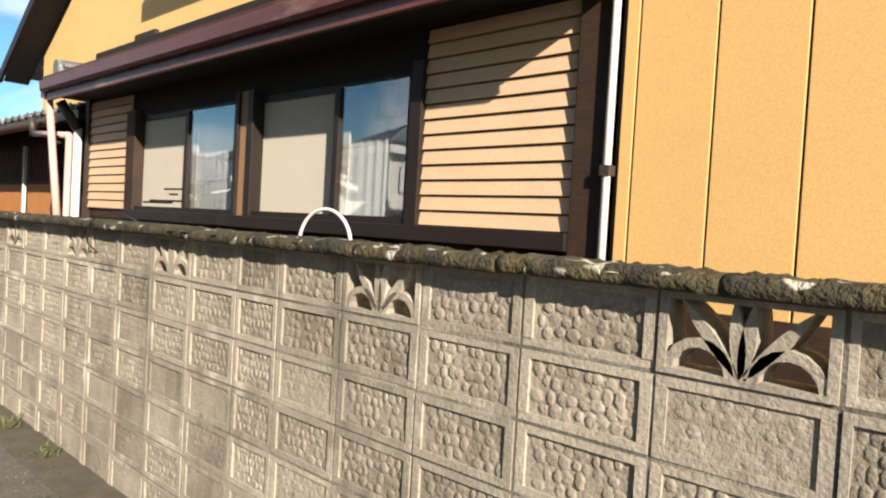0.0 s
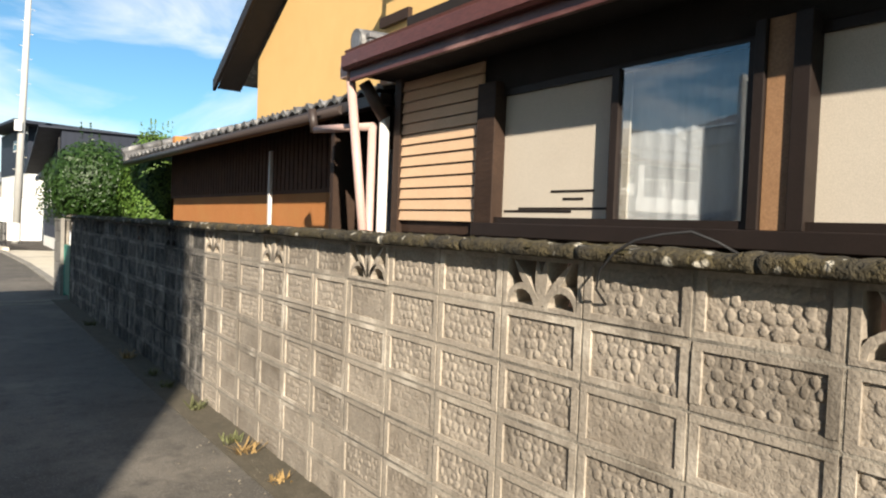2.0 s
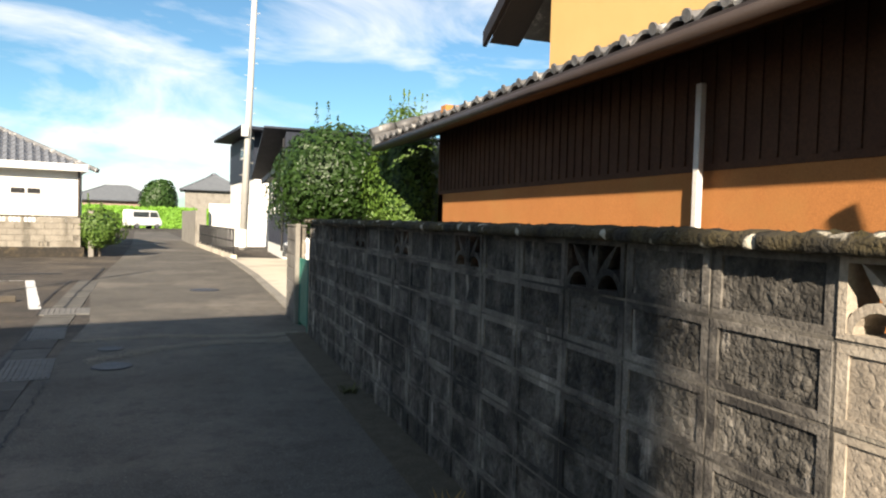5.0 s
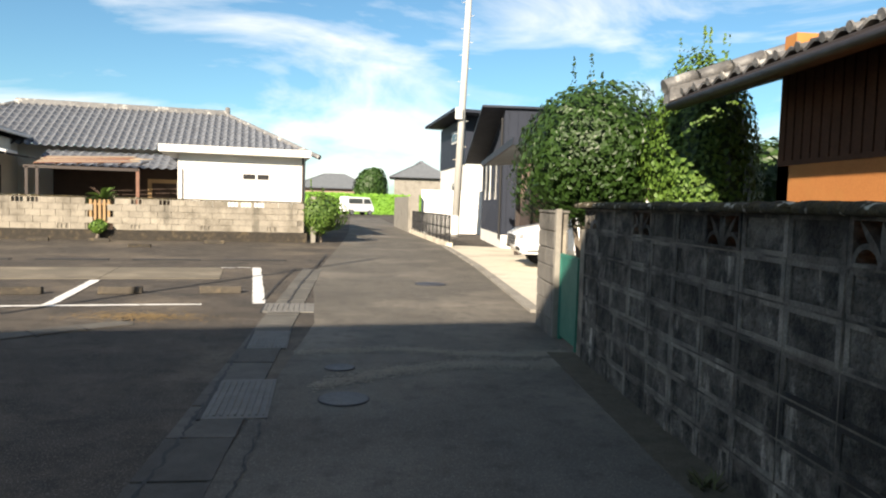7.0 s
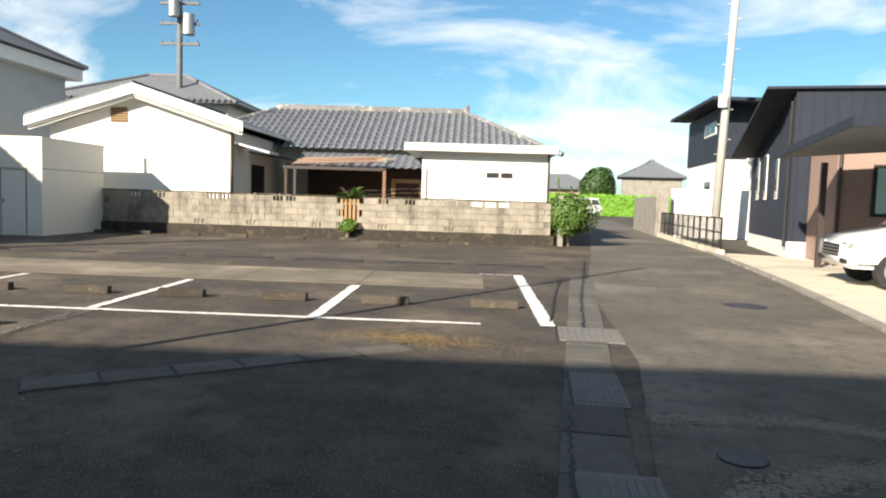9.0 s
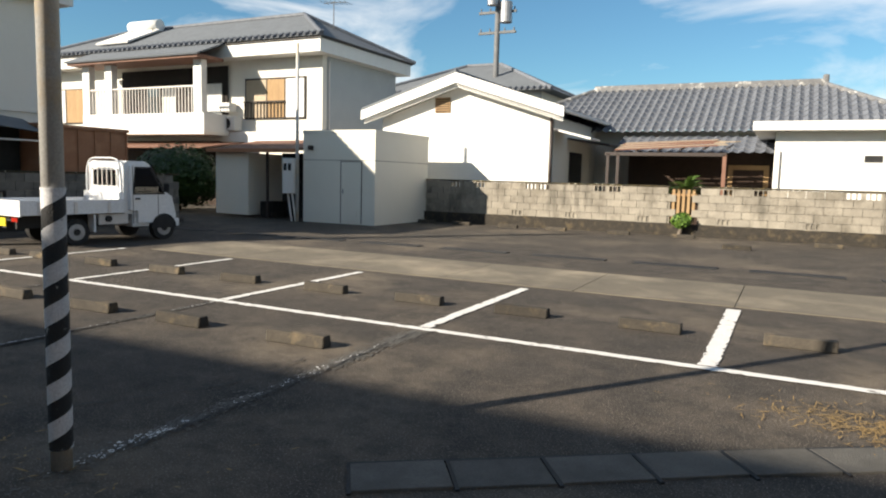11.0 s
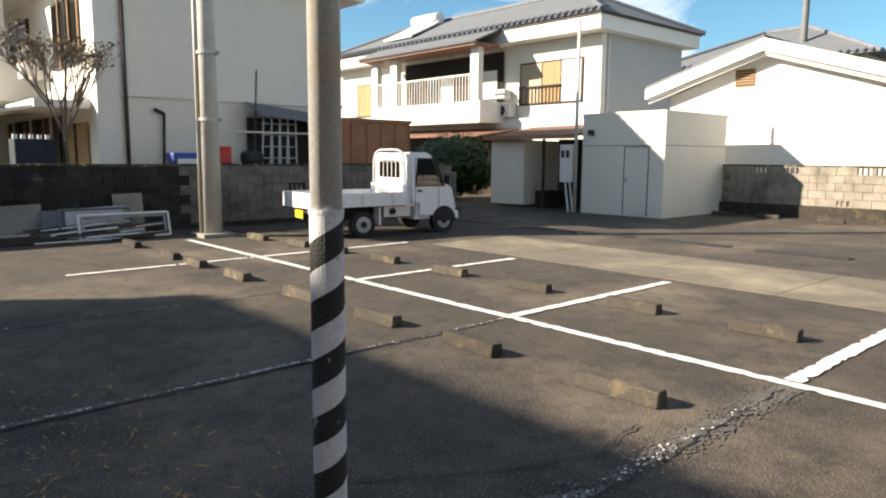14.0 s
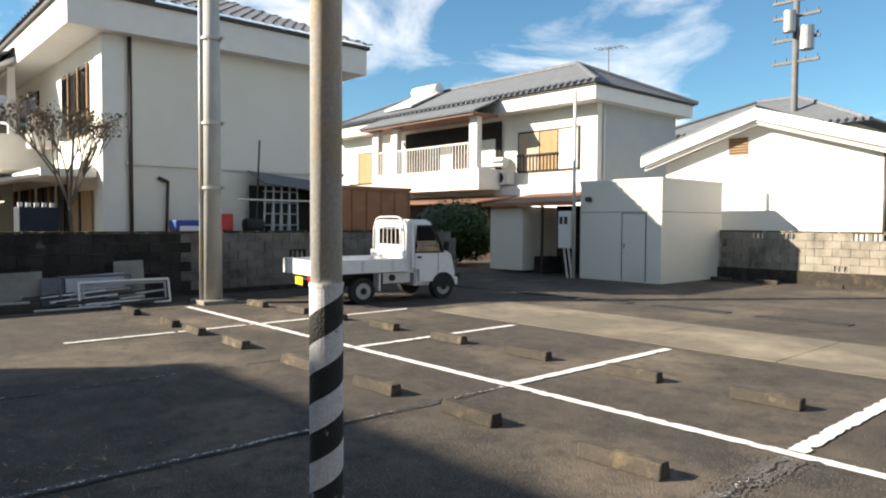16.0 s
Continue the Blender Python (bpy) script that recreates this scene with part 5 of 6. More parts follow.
part("roof_edge", boxed(-2.03, 0.95, -0.03, 2.33, 2.28, 2.36), "rust", rustb)
# scrap at the wall's foot
scrap = thing("scrap_panels", "stack of old sash frames and grey panels against the wall", "scrap pile", lot(-14.0, -0.6))
for k, (x, v, w, h, tn) in enumerate(((0.32, -4.4, 2.1, 0.42, "concrete"), (0.22, -2.45, 1.15, 0.58, "concrete"), (0.40, -1.35, 0.75, 0.50, "roof_slate"), (0.46, -1.0, 0.95, 0.52, "hub"), (0.2, -0.15, 0.52, 0.74, "concrete"), (0.55, -0.75, 0.9, 0.30, "roof_slate"))):
    part("panel", slab(B(), (x, v, 0.02), (x, v + w, 0.03 + 0.02 * (k % 2)), (x - 0.22, v + 0.03, h), 0.025), tn, scrap, "old grey sheet panel")


def sash(par, x, v, w, h, z, lean_x, tone="white_trim"):
    bm = B()
    for a, b in (((x, v, z), (x, v + w, z)), ((x - lean_x, v, z + h), (x - lean_x, v + w, z + h)), ((x, v, z), (x - lean_x, v, z + h)), ((x, v + w, z), (x - lean_x, v + w, z + h))):
        tube(bm, a, b, 0.022, n=6)
    part("sash_frame", bm, tone, par, "old aluminium sash frame")


sash(scrap, 0.74, -0.87, 1.49, 0.40, 0.03, 0.10)
sash(scrap, 0.71, -0.80, 1.36, 0.30, 0.08, 0.08, "hub")
sash(scrap, 0.60, -1.12, 1.15, 0.42, 0.10, 0.14, "pole_dark")
rnd = random.Random(15)
for k in range(18):
    v = rnd.uniform(-1.3, 0.1)
    part("bar", tubed((0.95 - 0.03 * k, v - 0.5, 0.025 + 0.012 * k), (0.98 - 0.034 * k, v + rnd.uniform(0.2, 0.8), 0.03 + 0.014 * k + rnd.uniform(-.005, .05)), 0.018, n=6), ("pipe_dark", "steel", "pipe_dark", "black", "white_trim")[k % 5], scrap)
part("tray", boxed(0.42, 0.72, -4.7, -1.45, 0.0, 0.16, bevel=0.02), "pipe_dark", scrap, "dark sheet tray")
part("tray_edge", boxed(0.72, 0.76, -4.7, -1.6, 0.15, 0.185), "hub", scrap)

# ---- middle house ----
mh = thing("middle_house", "two-storey white rendered house with balcony and grey roof", "house", lot(-15.5, 16))
part("wall", boxed(-16.4, 0, 0, 5.3, 0, 5.8), "white_shade", mh, "white rendered wall")
# A thin sheet makes this side wall blue-grey.
part("side_cladding", boxed(0.0, 0.02, 0.28, 5.3, 0, 5.79), "wall_bluegrey", mh, "blue-grey side wall")
part("eave_box", boxed(-16.6, 0.45, -0.75, 5.85, 5.79, 6.27), "white_trim", mh, "deep white boxed eave")
part("eave_step", boxed(-11.7, -4.2, -2.1, -0.75, 5.62, 5.74), "awning_brown", mh, "brown eave over the balcony")
part("gutter", boxed(-16.7, 0.52, -0.82, 5.92, 6.27, 6.34), "pipe_dark", mh)


def hip_roof(par, u0, u1, v0, v1, z, zr, tone, ridge_tone="tile_far"):
    r = (v1 - v0) / 2
    bm = B()
    a, b, c, d = [bm.verts.new(p) for p in ((u0, v0, z), (u1, v0, z), (u1, v1, z), (u0, v1, z))]
    e, f = bm.verts.new((u0 + r, (v0 + v1) / 2, zr)), bm.verts.new((u1 - r, (v0 + v1) / 2, zr))
    for q in ((a, b, f, e), (b, c, f), (c, d, e, f), (d, a, e), (a, d, c, b)):
        bm.faces.new(q)
    bmesh.ops.recalc_face_normals(bm, faces=bm.faces[:])
    part("roof", bm, tone, par, "grey hipped roof")
    m = (v0 + v1) / 2
    part("ridge_tiles", tubed((u0 + r, m, zr + 0.03), (u1 - r, m, zr + 0.03), 0.10), ridge_tone, par)
    for p in ((u1, v0, u1 - r), (u1, v1, u1 - r), (u0, v0, u0 + r)):
        part("hip_tiles", tubed((p[0], p[1], z + 0.04), (p[2], m, zr + 0.03), 0.09), ridge_tone, par)
    n = int((u1 - u0) / 0.3)
    bm = B()
    for k in range(n):
        tube(bm, (u0 + 0.15 + 0.3 * k, v0 - 0.02, z + 0.05), (u0 + 0.15 + 0.3 * k, v0 + 0.3, z + 0.05 + 0.3 * (zr - z) / r), 0.06, n=6)
    part("eave_tiles", bm, ridge_tone, par)["kind"] = "stuff"


hip_roof(mh, -16.8, 0.6, -0.9, 6.0, 6.34, 8.0, "roof_slate")
part("eave_step_roof", slab(B(), (-11.8, -2.2, 5.76), (-4.1, -2.2, 5.76), (-11.8, 0.4, 6.85), 0.06), "roof_slate", mh)
part("balcony", boxed(-11.3, -4.3, -1.7, -1.55, 2.9, 3.6), "white_trim", mh, "white balcony parapet")
part("balcony_floor", boxed(-11.3, -4.3, -1.7, 0, 2.78, 2.9), "white_shade", mh)
part("balcony_side", boxed(-4.4, -4.3, -1.55, 0, 2.9, 3.6), "white_trim", mh)
part("balcony_rail", tubed((-11.2, -1.62, 4.62), (-4.5, -1.62, 4.62), 0.04), "pipe_white", mh)
for k in range(38):
    part("baluster", boxed(-11.1 + k * 0.174, -11.07 + k * 0.174, -1.64, -1.61, 3.6, 4.62), "pipe_white", mh)
for u in (-11.3, -9.9, -4.85):
    part("balcony_post", boxed(u, u + 0.42, -1.68, -1.4, 3.6, 5.65), "white_trim", mh)
w = part("window", boxed(-15.6, -13.4, -0.05, 0.0, 3.4, 5.0), "frame_brown", mh, "amber window with brown frame")
part("pane", boxed(-15.5, -14.8, -0.065, -0.055, 3.45, 4.95), "white_trim", w)
part("pane", boxed(-14.7, -13.5, -0.065, -0.055, 3.45, 4.95), "wood_pale", w)
# Shade under the awning and in the balcony recess, painted as dark sheets.
part("ground_front", boxed(-12, -3.4, -0.5, -0.4, 0, 2.3), "wood_brown", mh, "dark sheet painting the shade of the ground-floor front")
part("balcony_screen", boxed(-10.8, -4.6, -0.12, -0.08, 3.0, 5.6), "soffit", mh, "near-black sheet painting the shade of the balcony recess")
w = part("window", boxed(-3.75, -0.75, -0.05, 0.0, 3.45, 5.05), "frame_brown", mh, "brown framed window with amber blinds")
part("pane", boxed(-3.68, -2.66, -0.065, -0.055, 3.52, 4.98), "polycarb", w, "sunlit amber blind")
part("pane", boxed(-2.6, -1.75, -0.065, -0.055, 3.52, 4.98), "wood_pale", w)
part("pane", boxed(-1.68, -0.82, -0.065, -0.055, 3.52, 4.98), "white_trim", w)
part("window_rail", boxed(-3.75, -1.7, -0.16, -0.12, 4.1, 4.15), "frame_brown", w)
for k in range(12):
    part("rail_bar", boxed(-3.7 + k * 0.17, -3.68 + k * 0.17, -0.16, -0.13, 3.5, 4.1), "frame_brown", w)
for u0, u1 in ((-9.2, -7.4), (-6.6, -4.8)):
    w = part("window", boxed(u0, u1, -0.16, -0.12, 3.0, 4.95), "frame_brown", mh, "dark balcony window")
    part("pane", boxed(u0 + 0.08, (u0 + u1) / 2 - 0.03, -0.175, -0.165, 3.05, 4.9), "glass_dark", w)
    part("pane", boxed((u0 + u1) / 2 + 0.03, u1 - 0.08, -0.175, -0.165, 3.05, 4.9), "curtain", w)
ac = part("air_conditioner", boxed(-4.6, -3.9, -0.5, -0.05, 3.0, 3.55, bevel=0.03), "white_trim", mh, "white outdoor air conditioner")
part("fan_grille", tubed((-4.3, -0.51, 3.27), (-4.3, -0.5, 3.27), 0.2, n=20), "black", ac)
part("air_conditioner", boxed(-4.75, -4.2, -0.45, -0.05, 3.75, 4.1, bevel=0.03), "white_trim", mh)
part("bay_step", boxed(-4.75, 0.0, -0.35, 0, 2.45, 2.95), "white_trim", mh)
part("lower_awning", slab(B(), (-12, -2.6, 2.25), (-3.5, -2.6, 2.25), (-12, 0, 2.6), 0.05), "awning_brown", mh, "brown awning over ground floor")
part("lower_windows", boxed(-11.5, -5, -0.03, 0, 0.4, 2.2), "frame_brown", mh, "dark ground-floor windows")
part("downpipe", tubed((0.05, 0.35, 3), (0.05, 0.35, 5.6), 0.04), "pipe_white", mh)
aerial = thing("tv_aerial", "thin grey television aerial on the house roof", "aerial", lot(-16.6, 18.2, 7.2))
part("mast", tubed((0, 0, 0), (0, 0, 1.15), 0.02, n=8), "pole_dark", aerial)
part("boom", tubed((-0.5, 0, 1.1), (0.5, 0.2, 1.1), 0.015, n=6), "pole_dark", aerial)
for k in range(6):
    part("element", tubed((-0.45 + 0.18 * k, -0.35 + 0.07 * k, 1.11), (-0.45 + 0.18 * k, 0.3 + 0.07 * k, 1.11), 0.01, n=6), "pole_dark", aerial)
heater = thing("roof_water_heater", "white solar water heater on the grey roof", "water heater", lot(-15.5, 16))
part("tank", tubed((-12.7, 2.0, 8.05), (-10.8, 2.0, 8.05), 0.27, n=14), "white_trim", heater, "", True)
part("panel", slab(B(), (-12.8, 0.1, 7.0), (-10.7, 0.1, 7.0), (-12.8, 1.9, 7.86), 0.08), "white_trim", heater)
for u in (-12.5, -11.1):
    part("stand", boxed(u, u + 0.08, 1.7, 2.2, 7.3, 7.85), "steel", heater)

# ---- white gable building ----
gb = thing("white_gable_house", "single-storey white gabled building behind the lot wall", "house", lot(-9.12, 14.8))
part("wall", prism(B(), [(-2.95, 0), (3.0, 0), (3.0, 3.3), (0, 4.28), (-2.95, 3.3)], "y", 0, 7.5), "white_wall", gb, "bright white rendered wall")
for s in (-1, 1):
    part("roof", slab(B(), (0, -0.45, 4.62), (s * 3.5, -0.45, 3.50), (0, 7.8, 4.62), 0.12), "roof_slate", gb, "grey metal roof")
    part("barge_board", prism(B(), [(0, 4.64), (s * 3.52, 3.52), (s * 3.52, 3.22), (0, 4.32)], "y", -0.50, -0.44), "white_trim", gb, "broad white barge board")
    part("barge_board", prism(B(), [(0, 4.34), (s * 3.46, 3.24), (s * 3.46, 3.10), (0, 4.20)], "y", -0.36, -0.32), "white_trim", gb)
    part("soffit", slab(B(), (0, -0.44, 4.28), (s * 3.4, -0.44, 3.2), (0, 0.0, 4.28), 0.02), "white_trim", gb)
part("vent", boxed(-0.95, -0.4, -0.03, 0.01, 3.45, 3.93), "wood_pale", gb, "wooden louvre vent")
for k in range(6):
    part("louvre", boxed(-0.93, -0.42, -0.045, -0.028, 3.48 + k * 0.075, 3.51 + k * 0.075), "wood_brown", gb)
part("downpipe", tubed((3.03, -0.06, 0.3), (3.03, -0.06, 3.3), 0.05), "pipe_dark", gb, "", True)
part("gutter", tubed((3.5, -0.4, 3.42), (3.5, 7.8, 3.42), 0.06), "white_trim", gb)
part("awning", slab(B(), (3.0, 0.1, 2.95), (4.2, 0.1, 2.65), (3.0, 1.2, 2.95), 0.06), "white_trim", gb, "white awning over side window")
part("awning", slab(B(), (3.0, 1.6, 2.75), (4.4, 1.6, 2.55), (3.0, 4.5, 2.75), 0.05), "pipe_dark", gb, "dark side awning")
w = part("window", boxed(3.0, 3.04, 1.9, 3.4, 0.9, 2.3), "frame_brown", gb, "side window")
part("pane", boxed(3.045, 3.05, 2.0, 3.3, 1.0, 2.2), "glass_dark", w)
part("side_cover", boxed(3.0, 3.03, 0.2, 7.4, 0.0, 3.2), "white_shade", gb)

# ---- tiled house and its flat white annex ----
th = thing("tiled_house", "low house with wide grey ribbed tile roof", "house", lot(0, 20))
part("wall", boxed(-7.5, 4.5, 0, 7, 0, 3.2), "white_shade", th)
part("roof", ribbed_roof(B(), (-10.7, -0.8, 3.05), (15.7, 0, 0), (0, 3.85, 1.95), 56, 0.10, 10, 0.04, lim=lambda f: min(1, f * 15.7 / 3.8, (1 - f) * 15.7 / 3.8)), "tile_far", th, "grey ribbed tile roof")["kind"] = "stuff"
part("hip_tiles", tubed((5.0, -0.8, 3.12), (1.2, 3.05, 5.06), 0.10), "tile_grey", th)
part("hip_tiles", tubed((-10.7, -0.8, 3.12), (-6.9, 3.05, 5.06), 0.10), "tile_grey", th)
part("ridge_tiles", boxed(-7.0, 1.25, 2.9, 3.2, 4.95, 5.22, bevel=0.05), "tile_grey", th, "pale stacked ridge tiles")
part("ridge_end", boxed(1.2, 1.4, 2.85, 3.25, 4.98, 5.36, bevel=0.05), "tile_grey", th)
part("lower_roof", ribbed_roof(B(), (-4.9, -2.4, 2.3), (5.2, 0, 0), (0, 1.9, 0.65), 17, 0.06, 4, 0.04), "tile_far", th, "lower tiled pent roof")["kind"] = "stuff"
# The porch's shade is put into this wall's dark brown.
part("lower_wall", boxed(-4.6, 0, -1.2, -1.1, 0, 2.6), "wood_brown", th, "porch wall painted dark for its shade")
w = part("window", boxed(-1.4, -0.2, -1.26, -1.2, 0.6, 2.0), "wood_pale", th, "pale wooden framed window")
part("pane", boxed(-1.25, -0.35, -1.275, -1.262, 0.7, 1.85), "wood_brown", w)
an = thing("white_annex", "flat-roofed bright white annex with a slot window", "annex", lot(0, 15.2))
part("wall", boxed(0, 4.05, 0, 4.8, 0, 2.85), "white_wall", an, "bright white rendered wall")
part("roof_slab", boxed(-0.55, 4.3, -0.45, 5.0, 2.82, 3.06, bevel=0.01), "white_trim", an, "white flat roof slab")
w = part("window", boxed(2.05, 2.95, -0.02, 0.0, 2.0, 2.23), "white_trim", an, "narrow slot window")
part("pane", boxed(2.08, 2.48, -0.03, -0.022, 2.03, 2.20), "black", w)
part("pane", boxed(2.55, 2.92, -0.03, -0.022, 2.03, 2.20), "black", w)
part("downpipe", tubed((0.12, -0.05, 0.5), (0.12, -0.05, 2.3), 0.03), "pipe_white", an)
part("downpipe", tubed((4.07, -0.04, 0.2), (4.07, -0.04, 2.85), 0.04), "pipe_dark", an)
pg = thing("timber_pergola", "weathered carport frame with translucent brown roofing", "pergola", lot(-4.6, 15.6))
rnd = random.Random(33)
for k in range(11):
    v = -0.2 + 0.185 * k
    part("roof_strip", slab(B(), (0.25 + rnd.uniform(-.2, .2), v, 2.32 + 0.03 * k), (3.1 + rnd.uniform(-.5, .4), v, 2.44 + 0.03 * k + rnd.uniform(-.03, .03)), (0.25, v + rnd.uniform(0.1, 0.17), 2.345 + 0.03 * k), 0.02), "polycarb" if k % 3 else "awning_brown", pg, "broken brown plastic strip")
for k in range(6):
    part("rafter", tubed((0.3 + 0.62 * k, -0.25, 2.27 + 0.02 * k), (0.3 + 0.62 * k, 1.8, 2.58), 0.03), "pipe_dark", pg)
part("beam", boxed(0.0, 3.4, -0.25, -0.17, 2.15, 2.25), "pipe_dark", pg)
for u in (0.05, 0.35):
    part("post", boxed(u, u + 0.09, -0.25, -0.16, 0, 2.2), "pipe_dark", pg)
part("post", boxed(3.3, 3.4, -0.25, -0.16, 0, 2.2), "awning_brown", pg)

far = thing("far_roof_house", "grey hipped roof of a house farther back", "house", lot(-19.3, 26))
part("wall", boxed(0, 9, 0, 7, 0, 5.5), "white_shade", far)
hip_roof(far, -0.7, 9.7, -0.7, 7.7, 5.5, 7.4, "roof_slate")
ep = thing("utility_pole", "concrete utility pole with transformer and crossarms", "utility pole", lot(-13.3, 27.5))
part("shaft", tubed((0, 0, 0), (0, 0, 13.0), 0.17, 0.12, n=14), "pole_dark", ep, "", True)
for z in (8.6, 9.6, 10.6, 11.3, 12.0):
    part("crossarm", boxed(-1.0, 1.0, -0.06, 0.06, z, z + 0.12), "pole_dark", ep)
    for x in (-0.9, -0.4, 0.4, 0.9):
        part("insulator", tubed((x, 0, z + 0.12), (x, 0, z + 0.28), 0.035), "pole_dark", ep)
part("transformer", tubed((0.5, -0.1, 9.1), (0.5, -0.1, 10.1), 0.3, n=14), "hub", ep, "grey transformer can")
part("transformer", tubed((-0.1, -0.45, 9.9), (-0.1, -0.45, 10.8), 0.26, n=14), "hub", ep)

# ---- right side of the lane beyond the gate ----
def leaves(bm, n, place, size, rnd, flat=0.6):
    for _ in range(n):
        c, nrm = place(rnd)
        a = nrm.orthogonal().normalized()
        a.rotate(Matrix.Rotation(rnd.uniform(0, 6.28), 3, nrm))
        tilt = Vector((rnd.uniform(-1, 1), rnd.uniform(-1, 1), rnd.uniform(-1, 1))) * 0.7
        b = (nrm + tilt).normalized().cross(a).normalized()
        s = size * rnd.uniform(0.6, 1.25)
        mid = c + nrm * s * 0.12
        bm.faces.new([bm.verts.new(c - a * s), bm.verts.new(mid + b * s * flat), bm.verts.new(c + a * s), bm.verts.new(mid - b * s * flat)])


def shrub(name, lab, m, rx, ry, rz, cz, n, size, tone, seed, trunk=1.3, lumps=14, spires=0):
    t = thing(name, lab, "shrub" if cz < 2.5 else "tree", m)
    rnd = random.Random(seed)
    bm = B()
    for k in range(3):
        tube(bm, (rnd.uniform(-.1, .1), rnd.uniform(-.1, .1), 0), (rnd.uniform(-.3, .3) * rx, rnd.uniform(-.3, .3) * ry, cz), 0.05, 0.02, n=6)
    part("trunk", bm, "bark", t)
    bumps = [(Vector((rnd.gauss(0, 1), rnd.gauss(0, 1), rnd.gauss(0, 1))).normalized(), rnd.uniform(0.04, 0.16)) for _ in range(lumps)]

    def place(r):
        d = Vector((r.gauss(0, 1), r.gauss(0, 1), r.gauss(0, 1))).normalized()
        k = 0.86 + sum(h * max(0, d.dot(b)) ** 10 for b, h in bumps)
        k *= r.uniform(0.80, 1.03)
        return Vector((d.x * rx * k, d.y * ry * k, cz + d.z * rz * k)), Vector((d.x / rx, d.y / ry, d.z / rz)).normalized()
    bm = B()
    leaves(bm, n, place, size, rnd)
    for k in range(spires):
        x, y, h = rnd.uniform(-.5, .5) * rx, rnd.uniform(-.5, .5) * ry, rnd.uniform(0.45, 0.8)
        leaves(bm, 46, lambda r: (lambda f: (Vector((x + r.uniform(-.09, .09) * (1 - f), y + r.uniform(-.09, .09) * (1 - f), cz + rz * 0.55 + f * h)), Vector((r.uniform(-1, 1), r.uniform(-1, 1), 0.4)).normalized()))(r.random()), size * 0.8, rnd)
    part("crown", bm, tone, t, "dense leafy crown")
    # A lumpy solid core, dark green in pale crowns too, fills the gaps.
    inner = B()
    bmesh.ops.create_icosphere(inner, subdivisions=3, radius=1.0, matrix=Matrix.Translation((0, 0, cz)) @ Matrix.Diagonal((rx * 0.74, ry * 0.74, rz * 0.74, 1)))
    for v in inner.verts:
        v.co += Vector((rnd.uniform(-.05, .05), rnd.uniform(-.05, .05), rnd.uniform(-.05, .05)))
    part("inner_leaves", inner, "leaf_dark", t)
    return t


shrub("camellia_bush", "rounded glossy dark green camellia bush over the wall", pose(2.05, 17.4, 0), 0.98, 0.98, 0.98, 1.98, 10000, 0.036, "leaf_dark", 3, spires=3)
shrub("conifer_bush", "light green feathery conifer beside the camellia", pose(3.0, 16.5, 0), 0.64, 0.72, 1.30, 1.82, 9000, 0.032, "leaf_light", 5, spires=9)
shrub("dark_hedge", "dark garden hedge behind the low wing", pose(4.9, 18.2, 0), 1.3, 0.9, 1.2, 1.35, 5000, 0.06, "leaf_dark", 6)
drive = single("driveway", prism(B(), [(1.62, 18.2), (9, 18.2), (9, 31.4), (3.2, 31.4), (1.40, 32)], "z", -0.03, 0.03), "concrete_pale", "pale concrete driveway beside the lane", "driveway", kind="structure")
bm = B()
for k in range(20):
    y = 18.0 + k * 0.75
    x = 1.60 - max(0, y - 24) * 0.03
    box(bm, x - 0.10, x + 0.06, y + 0.01, y + 0.74, -0.02, 0.05, bevel=0.006)
single("kerb", bm, "concrete", "low grey concrete kerb stones", "kerb", kind="structure")

car = thing("white_car", "white car parked under the carport", "car", pose(2.78, 24.65, 0.03, 0, 0, 90))
# local: the nose looks along +y of the car, which is -x of the place
sec = [(-3.6, 0.35), (0.28, 0.32), (0.42, 0.50), (0.40, 0.72), (0.22, 0.86), (-0.55, 1.02), (-1.3, 1.52), (-3.0, 1.58), (-3.6, 1.1)]
bm = prism(B(), sec, "x", -0.84, 0.84)
bmesh.ops.bevel(bm, geom=[e for e in bm.edges if abs(e.verts[0].co.x - e.verts[1].co.x) < 1e-4], offset=0.10, segments=4, affect="EDGES")
part("body", bm, "car_white", car, "glossy white body", True)
part("grille", boxed(-0.45, 0.45, 0.385, 0.43, 0.50, 0.72, bevel=0.02), "black", car, "black grille")
for k in range(3):
    part("grille_bar", boxed(-0.43, 0.43, 0.425, 0.44, 0.54 + 0.06 * k, 0.555 + 0.06 * k), "hub", car)
for x in (-0.62, 0.62):
    part("headlight", boxed(x - 0.16, x + 0.16, 0.28, 0.40, 0.66, 0.76, bevel=0.03), "hub", car, "clear headlight")
    part("fog_lamp", boxed(x - 0.12, x + 0.12, 0.34, 0.42, 0.40, 0.50, bevel=0.02), "black", car)
part("windscreen", slab(B(), (-0.7, -0.56, 1.045), (0.7, -0.56, 1.045), (-0.62, -1.27, 1.52), 0.02), "glass_dark", car)
part("side_window", prism(B(), [(-2.9, 1.08), (-0.8, 1.08), (-1.38, 1.48), (-2.85, 1.50)], "x", 0.79, 0.845), "glass_dark", car)
part("side_window", prism(B(), [(-2.9, 1.08), (-0.8, 1.08), (-1.38, 1.48), (-2.85, 1.50)], "x", -0.845, -0.79), "glass_dark", car)
for y in (-0.35, -2.9):
    wheel_parts(car, 0.76, y, 1, 0.31, 0.2)
    wheel_parts(car, -0.76, y, -1, 0.31, 0.2)
cp = thing("carport", "dark carport roof on dark brown steel posts", "carport", pose(2.02, 22.65, 0))
part("roof", slab(B(), (0, 0, 2.66), (3.9, 0, 2.95), (0.1, 5.7, 2.52), 0.05), "roof_slate", cp, "grey-green sheet roof")
